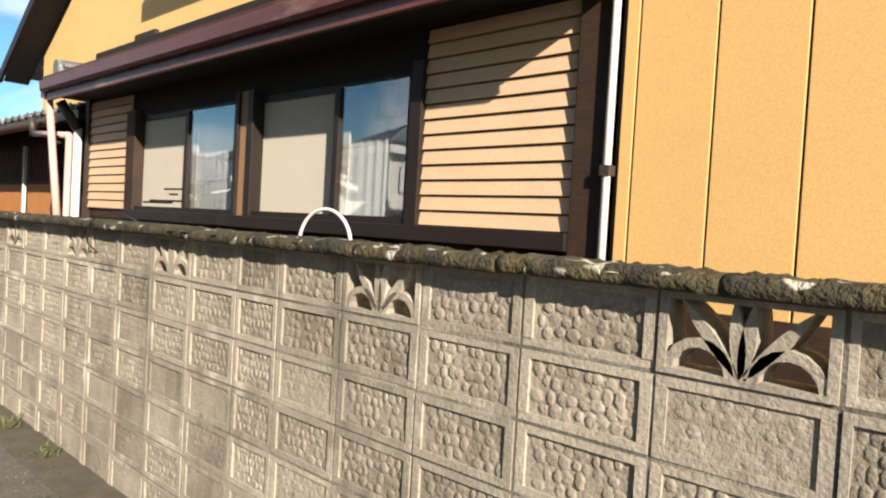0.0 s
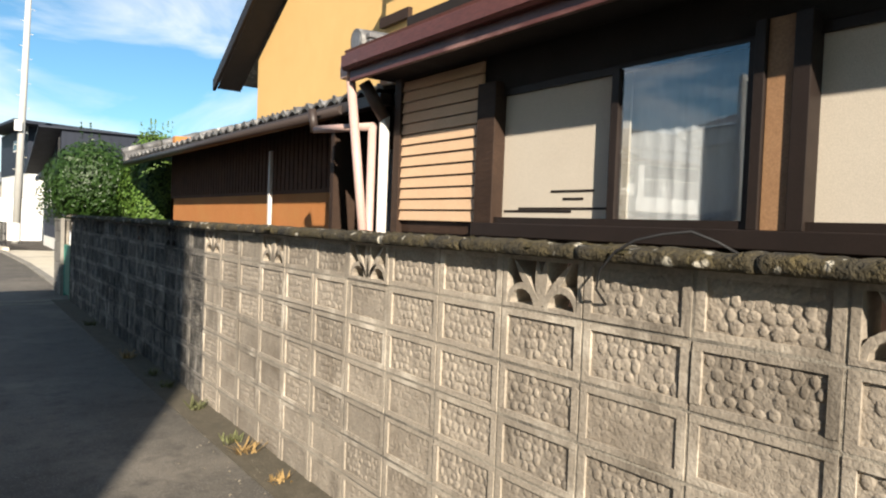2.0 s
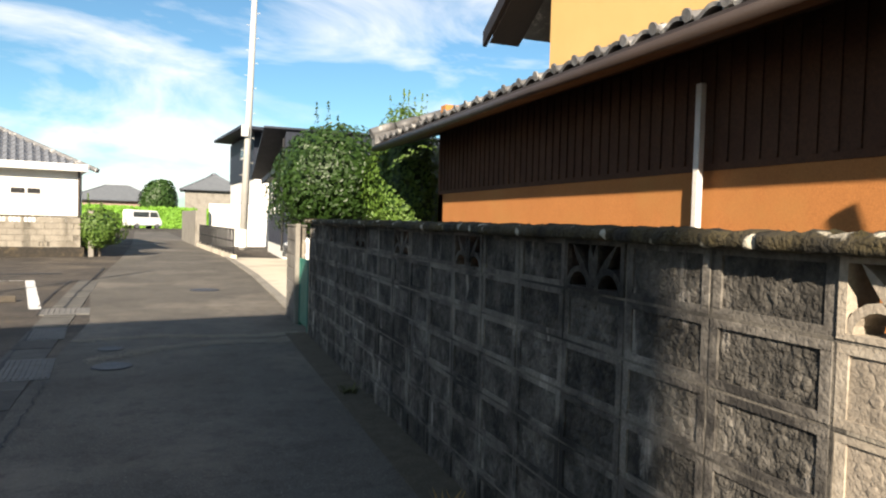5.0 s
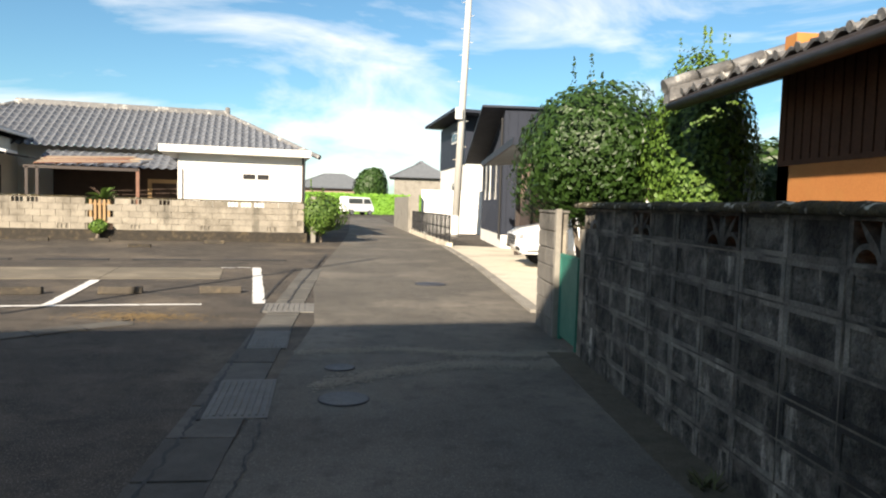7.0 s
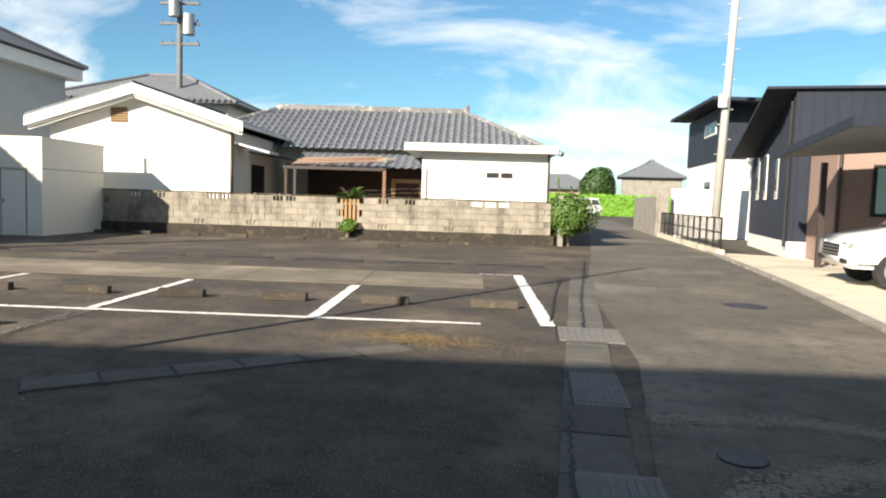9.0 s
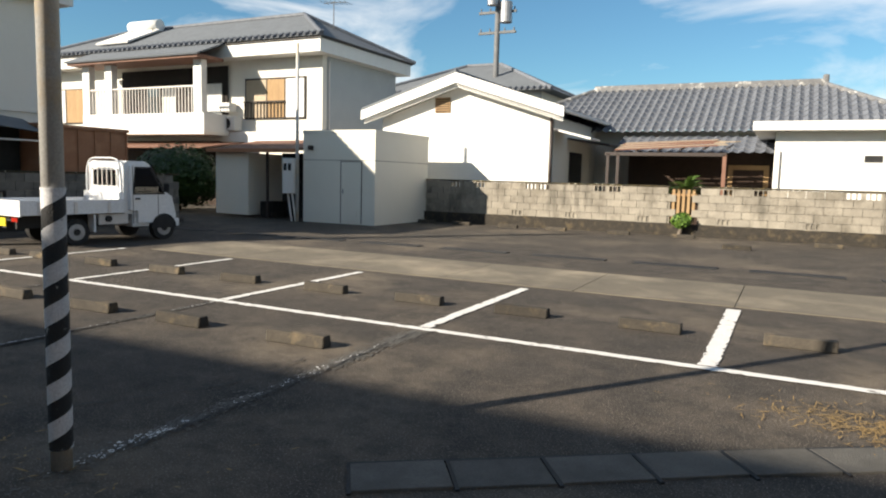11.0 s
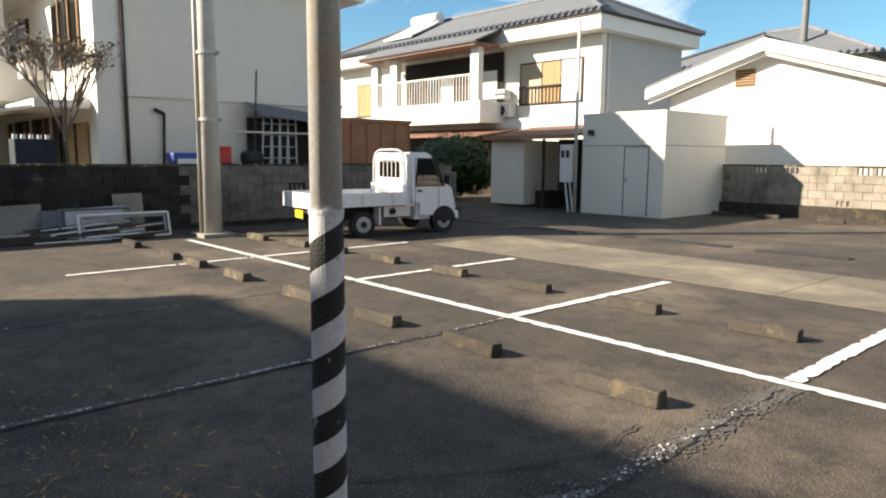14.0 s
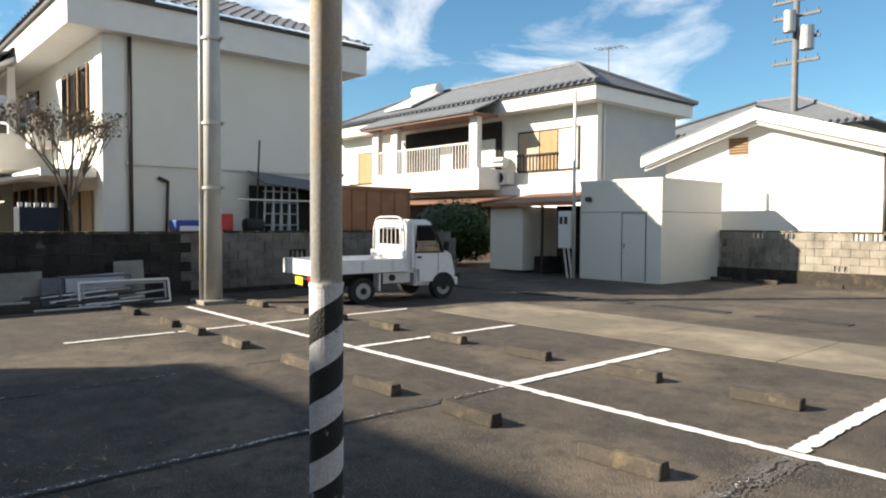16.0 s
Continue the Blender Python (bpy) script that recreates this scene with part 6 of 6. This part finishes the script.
part("roof_edge", slab(B(), (-0.04, -0.03, 2.72), (3.9, -0.03, 3.01), (-0.04, 0.0, 2.72), 0.16), "siding_dark", cp)
part("roof_edge", slab(B(), (-0.05, 0, 2.72), (0.0, 0, 2.72), (0.05, 5.7, 2.58), 0.14), "siding_dark", cp)
for x, y in ((1.01, 0.15), (1.09, 5.55)):
    part("post", boxed(x - 0.06, x + 0.06, y - 0.06, y + 0.06, 0, 2.6 - 0.04 * y), "pipe_dark", cp)
gh = thing("dark_house", "dark grey metal-clad house with white plinth", "house", pose(3.15, 31.3, 0, 0, 0, -1))
part("plinth", boxed(0, 7, 0, 6.2, 0, 0.45), "white_wall", gh, "white plinth")
part("wall", prism(B(), [(0, 0.45), (6.2, 0.45), (6.2, 3.0), (0, 4.45)], "x", 0, 7), "siding_dark", gh, "dark ribbed metal cladding")
for k in range(20):
    part("seam", boxed(-0.02, 0.0, 0.1 + k * 0.3, 0.13 + k * 0.3, 0.45, 4.3 - 0.07 * k), "siding_dark", gh)
    part("seam", boxed(0.1 + k * 0.3, 0.13 + k * 0.3, -0.02, 0.0, 0.45, 4.4), "siding_dark", gh)
part("roof", slab(B(), (-0.75, -0.12, 4.56), (7.3, -0.12, 4.56), (-0.75, 5.9, 3.13), 0.07), "siding_dark", gh, "dark metal mono-pitch roof")
part("downpipe", tubed((-0.06, 0.15, 0.3), (-0.06, 0.15, 4.2), 0.04), "black", gh)
for y in (1.6, 3.3, 4.6):
    w = part("window", boxed(-0.03, 0.0, y, y + 0.35, 1.6, 3.0), "white_trim", gh, "tall narrow white window")
    part("pane", boxed(-0.04, -0.032, y + 0.05, y + 0.3, 1.65, 2.95), "glass_dark", w)
fr_ = thing("mauve_front", "mauve rendered house front with a dark framed window", "house front", pose(3.6, 29.0, 0))
part("wall", boxed(0, 6, 0, 2.5, 0, 3.0), "wall_mauve", fr_)
w = part("window", boxed(0.75, 2.1, -0.04, 0.0, 1.2, 2.4), "black", fr_, "dark framed window with pale green blind")
part("pane", boxed(0.83, 2.02, -0.055, -0.045, 1.28, 2.32), "pane_green", w)
part("downpipe", tubed((0.05, -0.06, 0), (0.05, -0.06, 3.0), 0.04), "pipe_dark", fr_)

wh = thing("black_white_house", "two-storey house, white below and black above", "house", pose(3.1, 43.0, 0, 0, 0, 5))
part("lower_wall", boxed(0, 7, 0, 8, 0, 3.4), "white_wall", wh, "white lower wall")
part("upper_wall", boxed(-0.05, 7, -0.05, 8, 3.4, 5.75), "siding_dark", wh, "black clad upper wall")
part("bay", boxed(0.9, 2.6, -0.9, 0, 3.3, 5.0), "white_wall", wh, "white balcony")
part("roof", slab(B(), (-0.9, -1.4, 5.86), (7.5, -1.4, 5.66), (-0.9, 9, 6.1), 0.14), "siding_dark", wh, "thin dark mono-pitch roof")
w = part("window", boxed(-0.09, -0.05, 1.5, 3.8, 4.6, 5.2), "white_trim", wh, "white band window")
part("pane", boxed(-0.10, -0.092, 1.6, 2.6, 4.68, 5.12), "glass_dark", w)
part("pane", boxed(-0.10, -0.092, 2.7, 3.7, 4.68, 5.12), "glass_dark", w)
w = part("window", boxed(-0.03, 0.0, 2.2, 3.6, 1.2, 2.6), "white_trim", wh, "lower window")
part("pane", boxed(-0.04, -0.032, 2.3, 3.5, 1.3, 2.5), "glass_dark", w)
w = part("window", boxed(1.2, 2.2, -0.03, 0.0, 0.2, 2.3), "white_trim", wh, "front door window")
part("pane", boxed(1.3, 2.1, -0.04, -0.032, 0.3, 2.2), "glass_dark", w)
lp = thing("utility_pole", "tall pale concrete utility pole beside the lane", "utility pole", pose(2.3, 38.8, 0))
part("shaft", tubed((0, 0, 0), (0.42, 0, 14.0), 0.17, 0.105, n=16), "pole_concrete", lp, "", True)
for k in range(18):
    z = 2.2 + 0.55 * k
    part("step_bolt", tubed((0.03 * z + (0.1 if k % 2 else -0.1), 0, z), (0.03 * z + (0.27 if k % 2 else -0.27), 0, z), 0.014, n=6), "steel", lp)
part("crossarm", boxed(-0.6, 0.9, -0.06, 0.06, 12.6, 12.72), "steel", lp)
part("crossarm", boxed(-0.3, 0.8, -0.06, 0.06, 11.6, 11.7), "steel", lp)
part("guard", tubed((0, 0, 0.1), (0, 0, 0.9), 0.2, n=16), "white_trim", lp)
part("box", boxed(-0.14, 0.14, -0.3, -0.15, 5.0, 5.45), "white_trim", lp, "white cable box")
fn = thing("black_fence", "low black metal mesh fence on a concrete kerb", "fence", pose(1.48, 31.2, 0, 0, 0, 5.5))
part("kerb", boxed(-0.1, 0.1, 0, 10.2, 0, 0.16), "concrete_pale", fn)
for k in range(12):
    part("post", boxed(-0.02, 0.02, k * 0.9, k * 0.9 + 0.04, 0.16, 1.05), "black", fn)
for z in (0.25, 0.6, 1.0):
    part("rail", boxed(-0.015, 0.015, 0, 10.0, z, z + 0.04), "black", fn)
for k in range(66):
    part("bar", boxed(-0.008, 0.008, k * 0.15, k * 0.15 + 0.02, 0.27, 1.0), "black", fn)
ww = single("wall_white", boxed(0.95, 6.0, 42.0, 42.2, 0, 2.05), "white_wall", "plain white boundary wall", "wall", kind="structure")
gw = single("wall_grey", boxed(-0.08, 0.08, 0, 8.2, 0, 1.7, bevel=0.01), "concrete", "grey block boundary wall along the lane", "wall", pose(0.42, 41.8, 0, 0, 0, 4.7), kind="structure")
sp = single("stone_post", boxed(-0.2, 0.2, -0.2, 0.2, 0, 1.85, bevel=0.02), "concrete", "grey stone gatepost beside the lane", "gatepost", pose(0.62, 41.6, 0))

# end of the lane
van = thing("white_van", "small white van parked across the lane's end", "van", pose(-4.3, 82, 0, 0, 0, -52))
bm = prism(B(), [(-1.7, 0.35), (1.7, 0.35), (1.72, 0.8), (1.5, 1.15), (1.15, 1.85), (-1.6, 1.9), (-1.72, 1.6)], "x", -0.74, 0.74)
bmesh.ops.bevel(bm, geom=[e for e in bm.edges if abs(e.verts[0].co.x - e.verts[1].co.x) < 1e-4], offset=0.06, segments=2, affect="EDGES")
part("body", bm, "car_white", van)
for sgn in (-1, 1):
    part("side_window", prism(B(), [(-1.5, 1.2), (0.2, 1.2), (0.2, 1.7), (-1.5, 1.7)], "x", sgn * 0.72, sgn * 0.75), "glass_dark", van)
    part("side_window", prism(B(), [(0.35, 1.2), (1.3, 1.2), (1.05, 1.7), (0.35, 1.7)], "x", sgn * 0.72, sgn * 0.75), "glass_dark", van)
    for y in (-1.1, 1.15):
        wheel_parts(van, sgn * 0.66, y, sgn, 0.28, 0.16)
part("windscreen", slab(B(), (-0.6, 1.49, 1.2), (0.6, 1.49, 1.2), (-0.55, 1.18, 1.82), 0.02), "glass_dark", van)
hg = thing("clipped_hedge", "bright green clipped hedge across the lane's end", "hedge", pose(-14, 88, 0))
bm = B()
rnd = random.Random(21)
leaves(bm, 5000, lambda r: (Vector((r.uniform(0, 26), r.choice((0.0, r.uniform(0, 1.5))), 0)) + Vector((0, 0, r.uniform(0.1, 2.3))), Vector((r.uniform(-.4, .4), -1, r.uniform(-.2, .6))).normalized()), 0.22, rnd)
box(bm, 0, 26, 0.1, 1.5, 0, 2.25)
part("foliage", bm, "hedge_light", hg)
shrub("garden_tree", "round green garden tree behind the hedge", pose(-3.4, 98, 0), 2.4, 2.2, 2.9, 3.2, 4500, 0.2, "leaf_dark", 9, spires=9)
for x, y, w_, d_, h_, zr, tn in ((-0.5, 105, 7.5, 8, 4.9, 7.4, "concrete"), (-15, 110, 11, 8, 3.2, 5.4, "wall_mauve"), (-30, 115, 12, 8, 3.0, 5.2, "white_shade"), (10, 120, 12, 9, 3.2, 5.6, "white_shade")):
    fh = thing("far_house", "distant low house with dark grey hipped roof", "house", pose(x, y, 0), group="far houses")
    part("wall", boxed(0, w_, 0, d_, 0, h_), tn, fh)
    hip_roof(fh, -0.7, w_ + 0.7, -0.7, d_ + 0.7, h_, zr, "roof_slate")
    for k in range(3):
        w = part("window", boxed(1 + k * 2.6, 2.4 + k * 2.6, -0.05, 0, 1.0, 2.2), "frame_brown", fh)
        part("pane", boxed(1.1 + k * 2.6, 2.3 + k * 2.6, -0.07, -0.055, 1.1, 2.1), "glass_dark", w)
ls = thing("lane_side_wall", "low wall with planted corner at the lot's end", "wall", pose(-3.0, 31.9, 0, 0, 0, 6), kind="structure")
part("wall", boxed(0, 0.15, 0, 16, 0, 1.5), "concrete", ls)
shrub("corner_shrub", "bushy garden shrub at the wall corner", pose(-2.75, 32.2, 0), 0.78, 0.7, 0.72, 0.92, 2200, 0.055, "leaf_light", 12, lumps=26, spires=4)
palm = thing("palm_shrub", "spiky bright green cycad over the wooden gate", "shrub", lot(-2.0, 13.75))
part("trunk", tubed((0, 0, 0), (0, 0, 1.2), 0.12, 0.10), "bark", palm)
bm, rnd = B(), random.Random(13)
for k in range(34):
    a, e = rnd.uniform(0, 6.28), rnd.uniform(0.1, 1.2)
    ln = rnd.uniform(0.55, 0.9)
    d = Vector((math.cos(a) * math.cos(e), math.sin(a) * math.cos(e), math.sin(e)))
    side = Vector((-math.sin(a), math.cos(a), 0))
    for i in range(16):
        f = i / 16
        c = Vector((0, 0, 1.2)) + d * ln * f + Vector((0, 0, -0.45 * f * f * ln))
        for sg in (-1, 1):
            tip = c + side * sg * 0.14 * (1 - 0.6 * f) + d * 0.06
            bm.faces.new([bm.verts.new(c), bm.verts.new(c + d * 0.025), bm.verts.new(tip)])
part("frond", bm, "leaf_light", palm, "feathery fronds")
shrub("gate_plant", "small yellow-green plant before the wooden gate", lot(-2.0, 13.2), 0.28, 0.2, 0.22, 0.42, 400, 0.05, "leaf_light", 14)
shrub("garden_shrub", "leafy green shrub in the garden behind the wall", lot(-22.6, -2.75), 1.0, 0.75, 0.95, 1.25, 4000, 0.07, "leaf_light", 16, spires=3)
shrub("dark_garden_shrub", "dark shrub beside the garden shed", lot(-18.3, 11.6), 2.0, 1.3, 1.15, 1.15, 4500, 0.08, "leaf_dark", 15)

# ---- lane details ----
def grate_cover(x, y, ln, w):
    g = thing("drain_cover", "concrete drain cover with slots, set in the lane's edge", "drain cover", pose(x, y, 0.002, 0, 0, 6), group="drain covers", kind="structure")
    part("frame", boxed(-w / 2, w / 2, 0, ln, -0.03, 0.010), "grate", g)
    for k in range(9):
        part("bar", boxed(-w / 2 + 0.02 + k * w / 9.3, -w / 2 + 0.035 + k * w / 9.3, 0.05, ln - 0.05, 0.010, 0.016), "grate", g)
    part("edge", boxed(-w / 2 - 0.02, -w / 2, -0.02, ln + 0.02, -0.02, 0.013), "black", g)


grate_cover(-1.24, 13.53, 0.95, 0.40)
grate_cover(-1.42, 15.6, 0.85, 0.36)
grate_cover(-1.55, 17.7, 0.7, 0.62)
for x, y, r in ((-0.60, 13.99, 0.17), (-0.70, 14.9, 0.12), (0.35, 20.95, 0.26)):
    mh_ = thing("manhole_cover", "round blue-grey iron cover in the lane", "manhole cover", pose(x, y, 0.004), group="covers", kind="structure")
    part("ring", tubed((0, 0, -0.02), (0, 0, 0.006), r * 1.06, n=28), "black", mh_)
    part("lid", tubed((0, 0, -0.02), (0, 0, 0.010), r, n=28), "iron", mh_)
gut = thing("gutter_slabs", "row of concrete gutter slabs along the lane", "gutter", pose(0, 0, 0), kind="structure")
for k in range(30):
    y = 4.5 + k * 0.62
    x = -1.12 - 0.055 * max(0, y - 9)
    part("slab", boxed(-0.19, 0.19, 0.008, 0.61, -0.04, 0.009 + 0.002 * (k % 2), bevel=0.003), "slab", gut, at=pose(x, y, 0, 0, 0, 3.2))
bm = B()
rnd = random.Random(31)
for _ in range(900):
    c = Vector((rnd.gauss(-3.1, 0.38), rnd.gauss(17.2, 0.16), 0.012))
    a = rnd.uniform(0, 6.28)
    d = Vector((math.cos(a), math.sin(a), rnd.uniform(0, 0.15))) * rnd.uniform(0.02, 0.06)
    s = Vector((-d.y, d.x, 0)).normalized() * 0.004
    bm.faces.new([bm.verts.new(c - d), bm.verts.new(c + s), bm.verts.new(c + d), bm.verts.new(c - s)])
single("dry_grass_litter", bm, "straw", "dry straw-coloured grass litter on the asphalt", "litter", kind="stuff")


def weed(x, y, s, seed, tone="leaf_light"):
    rnd = random.Random(seed)
    bm = B()
    for _ in range(40):
        a, ln = rnd.uniform(0, 6.28), s * rnd.uniform(0.4, 1)
        d = Vector((math.cos(a), math.sin(a), rnd.uniform(0.5, 1.6))).normalized() * ln
        q = Vector((-d.y, d.x, 0)).normalized() * 0.006
        o = Vector((rnd.uniform(-.05, .05), rnd.uniform(-.05, .05), 0))
        bm.faces.new([bm.verts.new(o - q), bm.verts.new(o + q), bm.verts.new(o + d * 0.6 + q), bm.verts.new(o + d), bm.verts.new(o + d * 0.6 - q)])
    single("weed", bm, tone, "small weed tuft at the foot of the wall", "weed", pose(x, y, 0.0), group="weeds")


for k, (x, y) in enumerate(((1.30, 6.75), (1.28, 7.0), (1.32, 7.9), (1.30, 5.6), (1.33, 5.1), (1.30, 8.7), (1.28, 10.1), (1.31, 9.2), (1.30, 12.5), (1.29, 6.2), (1.32, 4.4))):
    weed(x, y, 0.10 if k % 2 else 0.14, 40 + k, "weed" if k % 3 else "straw")
bm, rnd = B(), random.Random(52)
for _ in range(420):
    c = lot(rnd.gauss(-3.6, 1.3), rnd.gauss(-3.9, 0.45), 0.012).translation
    a = rnd.uniform(0, 6.28)
    d = Vector((math.cos(a), math.sin(a), rnd.uniform(0, 0.3))) * rnd.uniform(0.01, 0.05)
    q = Vector((-d.y, d.x, 0)).normalized() * rnd.uniform(0.002, 0.008)
    bm.faces.new([bm.verts.new(c - d), bm.verts.new(c + q), bm.verts.new(c + d), bm.verts.new(c - q)])
single("twig_litter", bm, "straw", "dry twigs and leaf litter on the asphalt", "litter", kind="stuff")

def swept(pts, r, n=8):
    """A smooth round tube along a line of points."""
    bm, pts, rings = B(), [Vector(p) for p in pts], []
    for i, p in enumerate(pts):
        d = (pts[min(i + 1, len(pts) - 1)] - pts[max(i - 1, 0)]).normalized()
        a = d.cross(Vector((1.0, 0.13, 0.07))).normalized()
        b = d.cross(a)
        rings.append([bm.verts.new(p + (a * math.cos(k * 6.2832 / n) + b * math.sin(k * 6.2832 / n)) * r) for k in range(n)])
    for lo, hi in zip(rings, rings[1:]):
        for k in range(n):
            bm.faces.new((lo[k], lo[(k + 1) % n], hi[(k + 1) % n], hi[k]))
    bm.faces.new(rings[0])
    bm.faces.new(rings[-1])
    bmesh.ops.recalc_face_normals(bm, faces=bm.faces[:])
    return bm


pts = [(1.74, 2.56, 0.0)] + [(1.76 - 0.02 * math.cos(a * math.pi / 20), 2.405 + 0.155 * math.cos(a * math.pi / 20), 1.39 + 0.15 * math.sin(a * math.pi / 20)) for a in range(21)] + [(1.78, 2.25, 0.0)]
single("bent_hose", swept(pts, 0.008), "pipe_white", "white bent hose standing behind the wall", "hose", smooth=True)
pts = [(1.43, 4.05, 1.24), (1.38, 4.05, 1.29), (1.36, 4.02, 1.35), (1.355, 3.96, 1.41), (1.37, 3.90, 1.445), (1.40, 3.83, 1.465), (1.43, 3.76, 1.475), (1.46, 3.70, 1.45), (1.50, 3.66, 1.42)]
single("loose_cable", swept(pts, 0.004, 6), "black", "thin dark cable looped over the wall cap", "cable", smooth=True)

# slabs along the lot's slanting edge
edge = thing("edge_slabs", "broken concrete slabs along the lot's slanting edge", "gutter", pose(-5.1, 14.75, 0, 0, 0, 46), kind="structure")
rnd = random.Random(77)
for k in range(6):
    part("slab", boxed(0.006, 0.46, -0.15, 0.14, -0.04, 0.012 + rnd.uniform(0, 0.006), bevel=0.004), "slab", edge, at=pose(0.48 * k, rnd.uniform(-0.02, 0.02), 0, 0, rnd.uniform(-0.4, 0.4), rnd.uniform(-1.5, 1.5)))
    part("joint", boxed(-0.012 + 0.48 * k, 0.008 + 0.48 * k, -0.17, 0.16, -0.02, 0.010), "black", edge)
part("joint", boxed(0, 3.0, 0.145, 0.17, -0.02, 0.009), "black", edge)


def silt(pts, width, n, seed, lab):
    """Pale dried mud left in a loose band along a line across the lane."""
    rnd = random.Random(seed)
    bm = B()
    pts = [Vector((*p, 0.0085)) for p in pts]
    for _ in range(n):
        f = rnd.uniform(0, len(pts) - 1.001)
        i = int(f)
        c = pts[i].lerp(pts[i + 1], f - i) + Vector((rnd.gauss(0, width * 0.3), rnd.gauss(0, width), rnd.uniform(0, 0.002)))
        r = rnd.uniform(0.004, 0.016)
        a0 = rnd.uniform(0, 6.28)
        bm.faces.new([bm.verts.new(c + Vector((r * rnd.uniform(0.5, 1.6) * math.cos(a0 + k * 1.2566), r * rnd.uniform(0.5, 1.1) * math.sin(a0 + k * 1.2566), 0))) for k in range(5)])
    single("silt", bm, "silt", lab, "silt", kind="stuff")


crack([(-1.34, 8.2), (-1.37, 9.6), (-1.36, 11.2), (-1.46, 13.3), (-1.62, 15.4)], 0.035, 61, m=pose(0, 0, 0))
crack([(-0.93, 8.6), (-0.96, 10.4), (-1.0, 12.6), (-1.06, 13.5)], 0.022, 62, m=pose(0, 0, 0))
crack([(-1.36, 10.2), (-1.12, 10.28), (-0.94, 10.22)], 0.025, 63, m=pose(0, 0, 0))
crack([(-1.66, 18.4), (-1.78, 20.5), (-1.86, 23.0), (-2.0, 27.0)], 0.05, 64, m=pose(0, 0, 0))
crack([(-2.02, 18.6), (-2.16, 20.8), (-2.24, 23.2)], 0.04, 65, m=pose(0, 0, 0))
silt([(-1.14, 15.45), (-0.3, 15.66), (0.3, 15.54), (0.9, 15.50), (1.35, 15.62)], 0.06, 4600, 6, "pale dried silt in a band across the lane")
silt([(-0.84, 14.35), (-0.2, 14.85), (0.4, 15.12), (1.04, 15.12), (1.35, 15.25)], 0.085, 5200, 7, "pale dried silt in a band across the lane")
bm = B()
rnd = random.Random(91)
for _ in range(700):
    y = rnd.uniform(0.5, 15.5)
    c = Vector((1.30 - abs(rnd.gauss(0, 0.16)), y, 0.008))
    s_ = rnd.uniform(0.003, 0.010)
    o = [bm.verts.new(c + Vector((s_ * rnd.uniform(.6, 1.2) * math.cos(a), s_ * rnd.uniform(.6, 1.2) * math.sin(a), 0))) for a in (0, 1.57, 3.14, 4.71)]
    t_ = bm.verts.new(c + Vector((0, 0, s_ * 0.8)))
    for i in range(4):
        bm.faces.new((o[i], o[(i + 1) % 4], t_))
single("grit", bm, "apron", "loose grit along the foot of the wall", "grit", kind="stuff")

tbl = thing("garden_cabinet", "dark cabinet with pale jars behind the wall", "cabinet", lot(-15.1, -1.72, 0))
part("body", boxed(-0.25, 0.25, -0.32, 0.32, 0.9, 1.72, bevel=0.02), "siding_dark", tbl)
part("stand", boxed(-0.22, 0.22, -0.28, 0.28, 0, 0.9), "wood_brown", tbl)
for k in range(5):
    part("jar", tubed((0, -0.26 + 0.13 * k, 1.72), (0, -0.26 + 0.13 * k, 1.80), 0.04), "white_trim", tbl)
# overhead wires
wires = thing("overhead_wires", "thin black overhead wires between the poles", "wires", pose(0, 0, 0))
for a, b in (((lot(-12.75, 0.6).translation.x, lot(-12.75, 0.6).translation.y, 6.9), (-30, -10, 10.0)), ((lot(-13.3, 27.5).translation.x, lot(-13.3, 27.5).translation.y, 11.8), (2.3, 38.8, 12.6))):
    bm = B()
    a, b = Vector(a), Vector(b)
    pts = [a.lerp(b, i / 12) - Vector((0, 0, 2.0 * (i / 12) * (1 - i / 12))) for i in range(13)]
    for p, q in zip(pts, pts[1:]):
        tube(bm, p, q, 0.008, n=5)
    part("wire", bm, "black", wires)
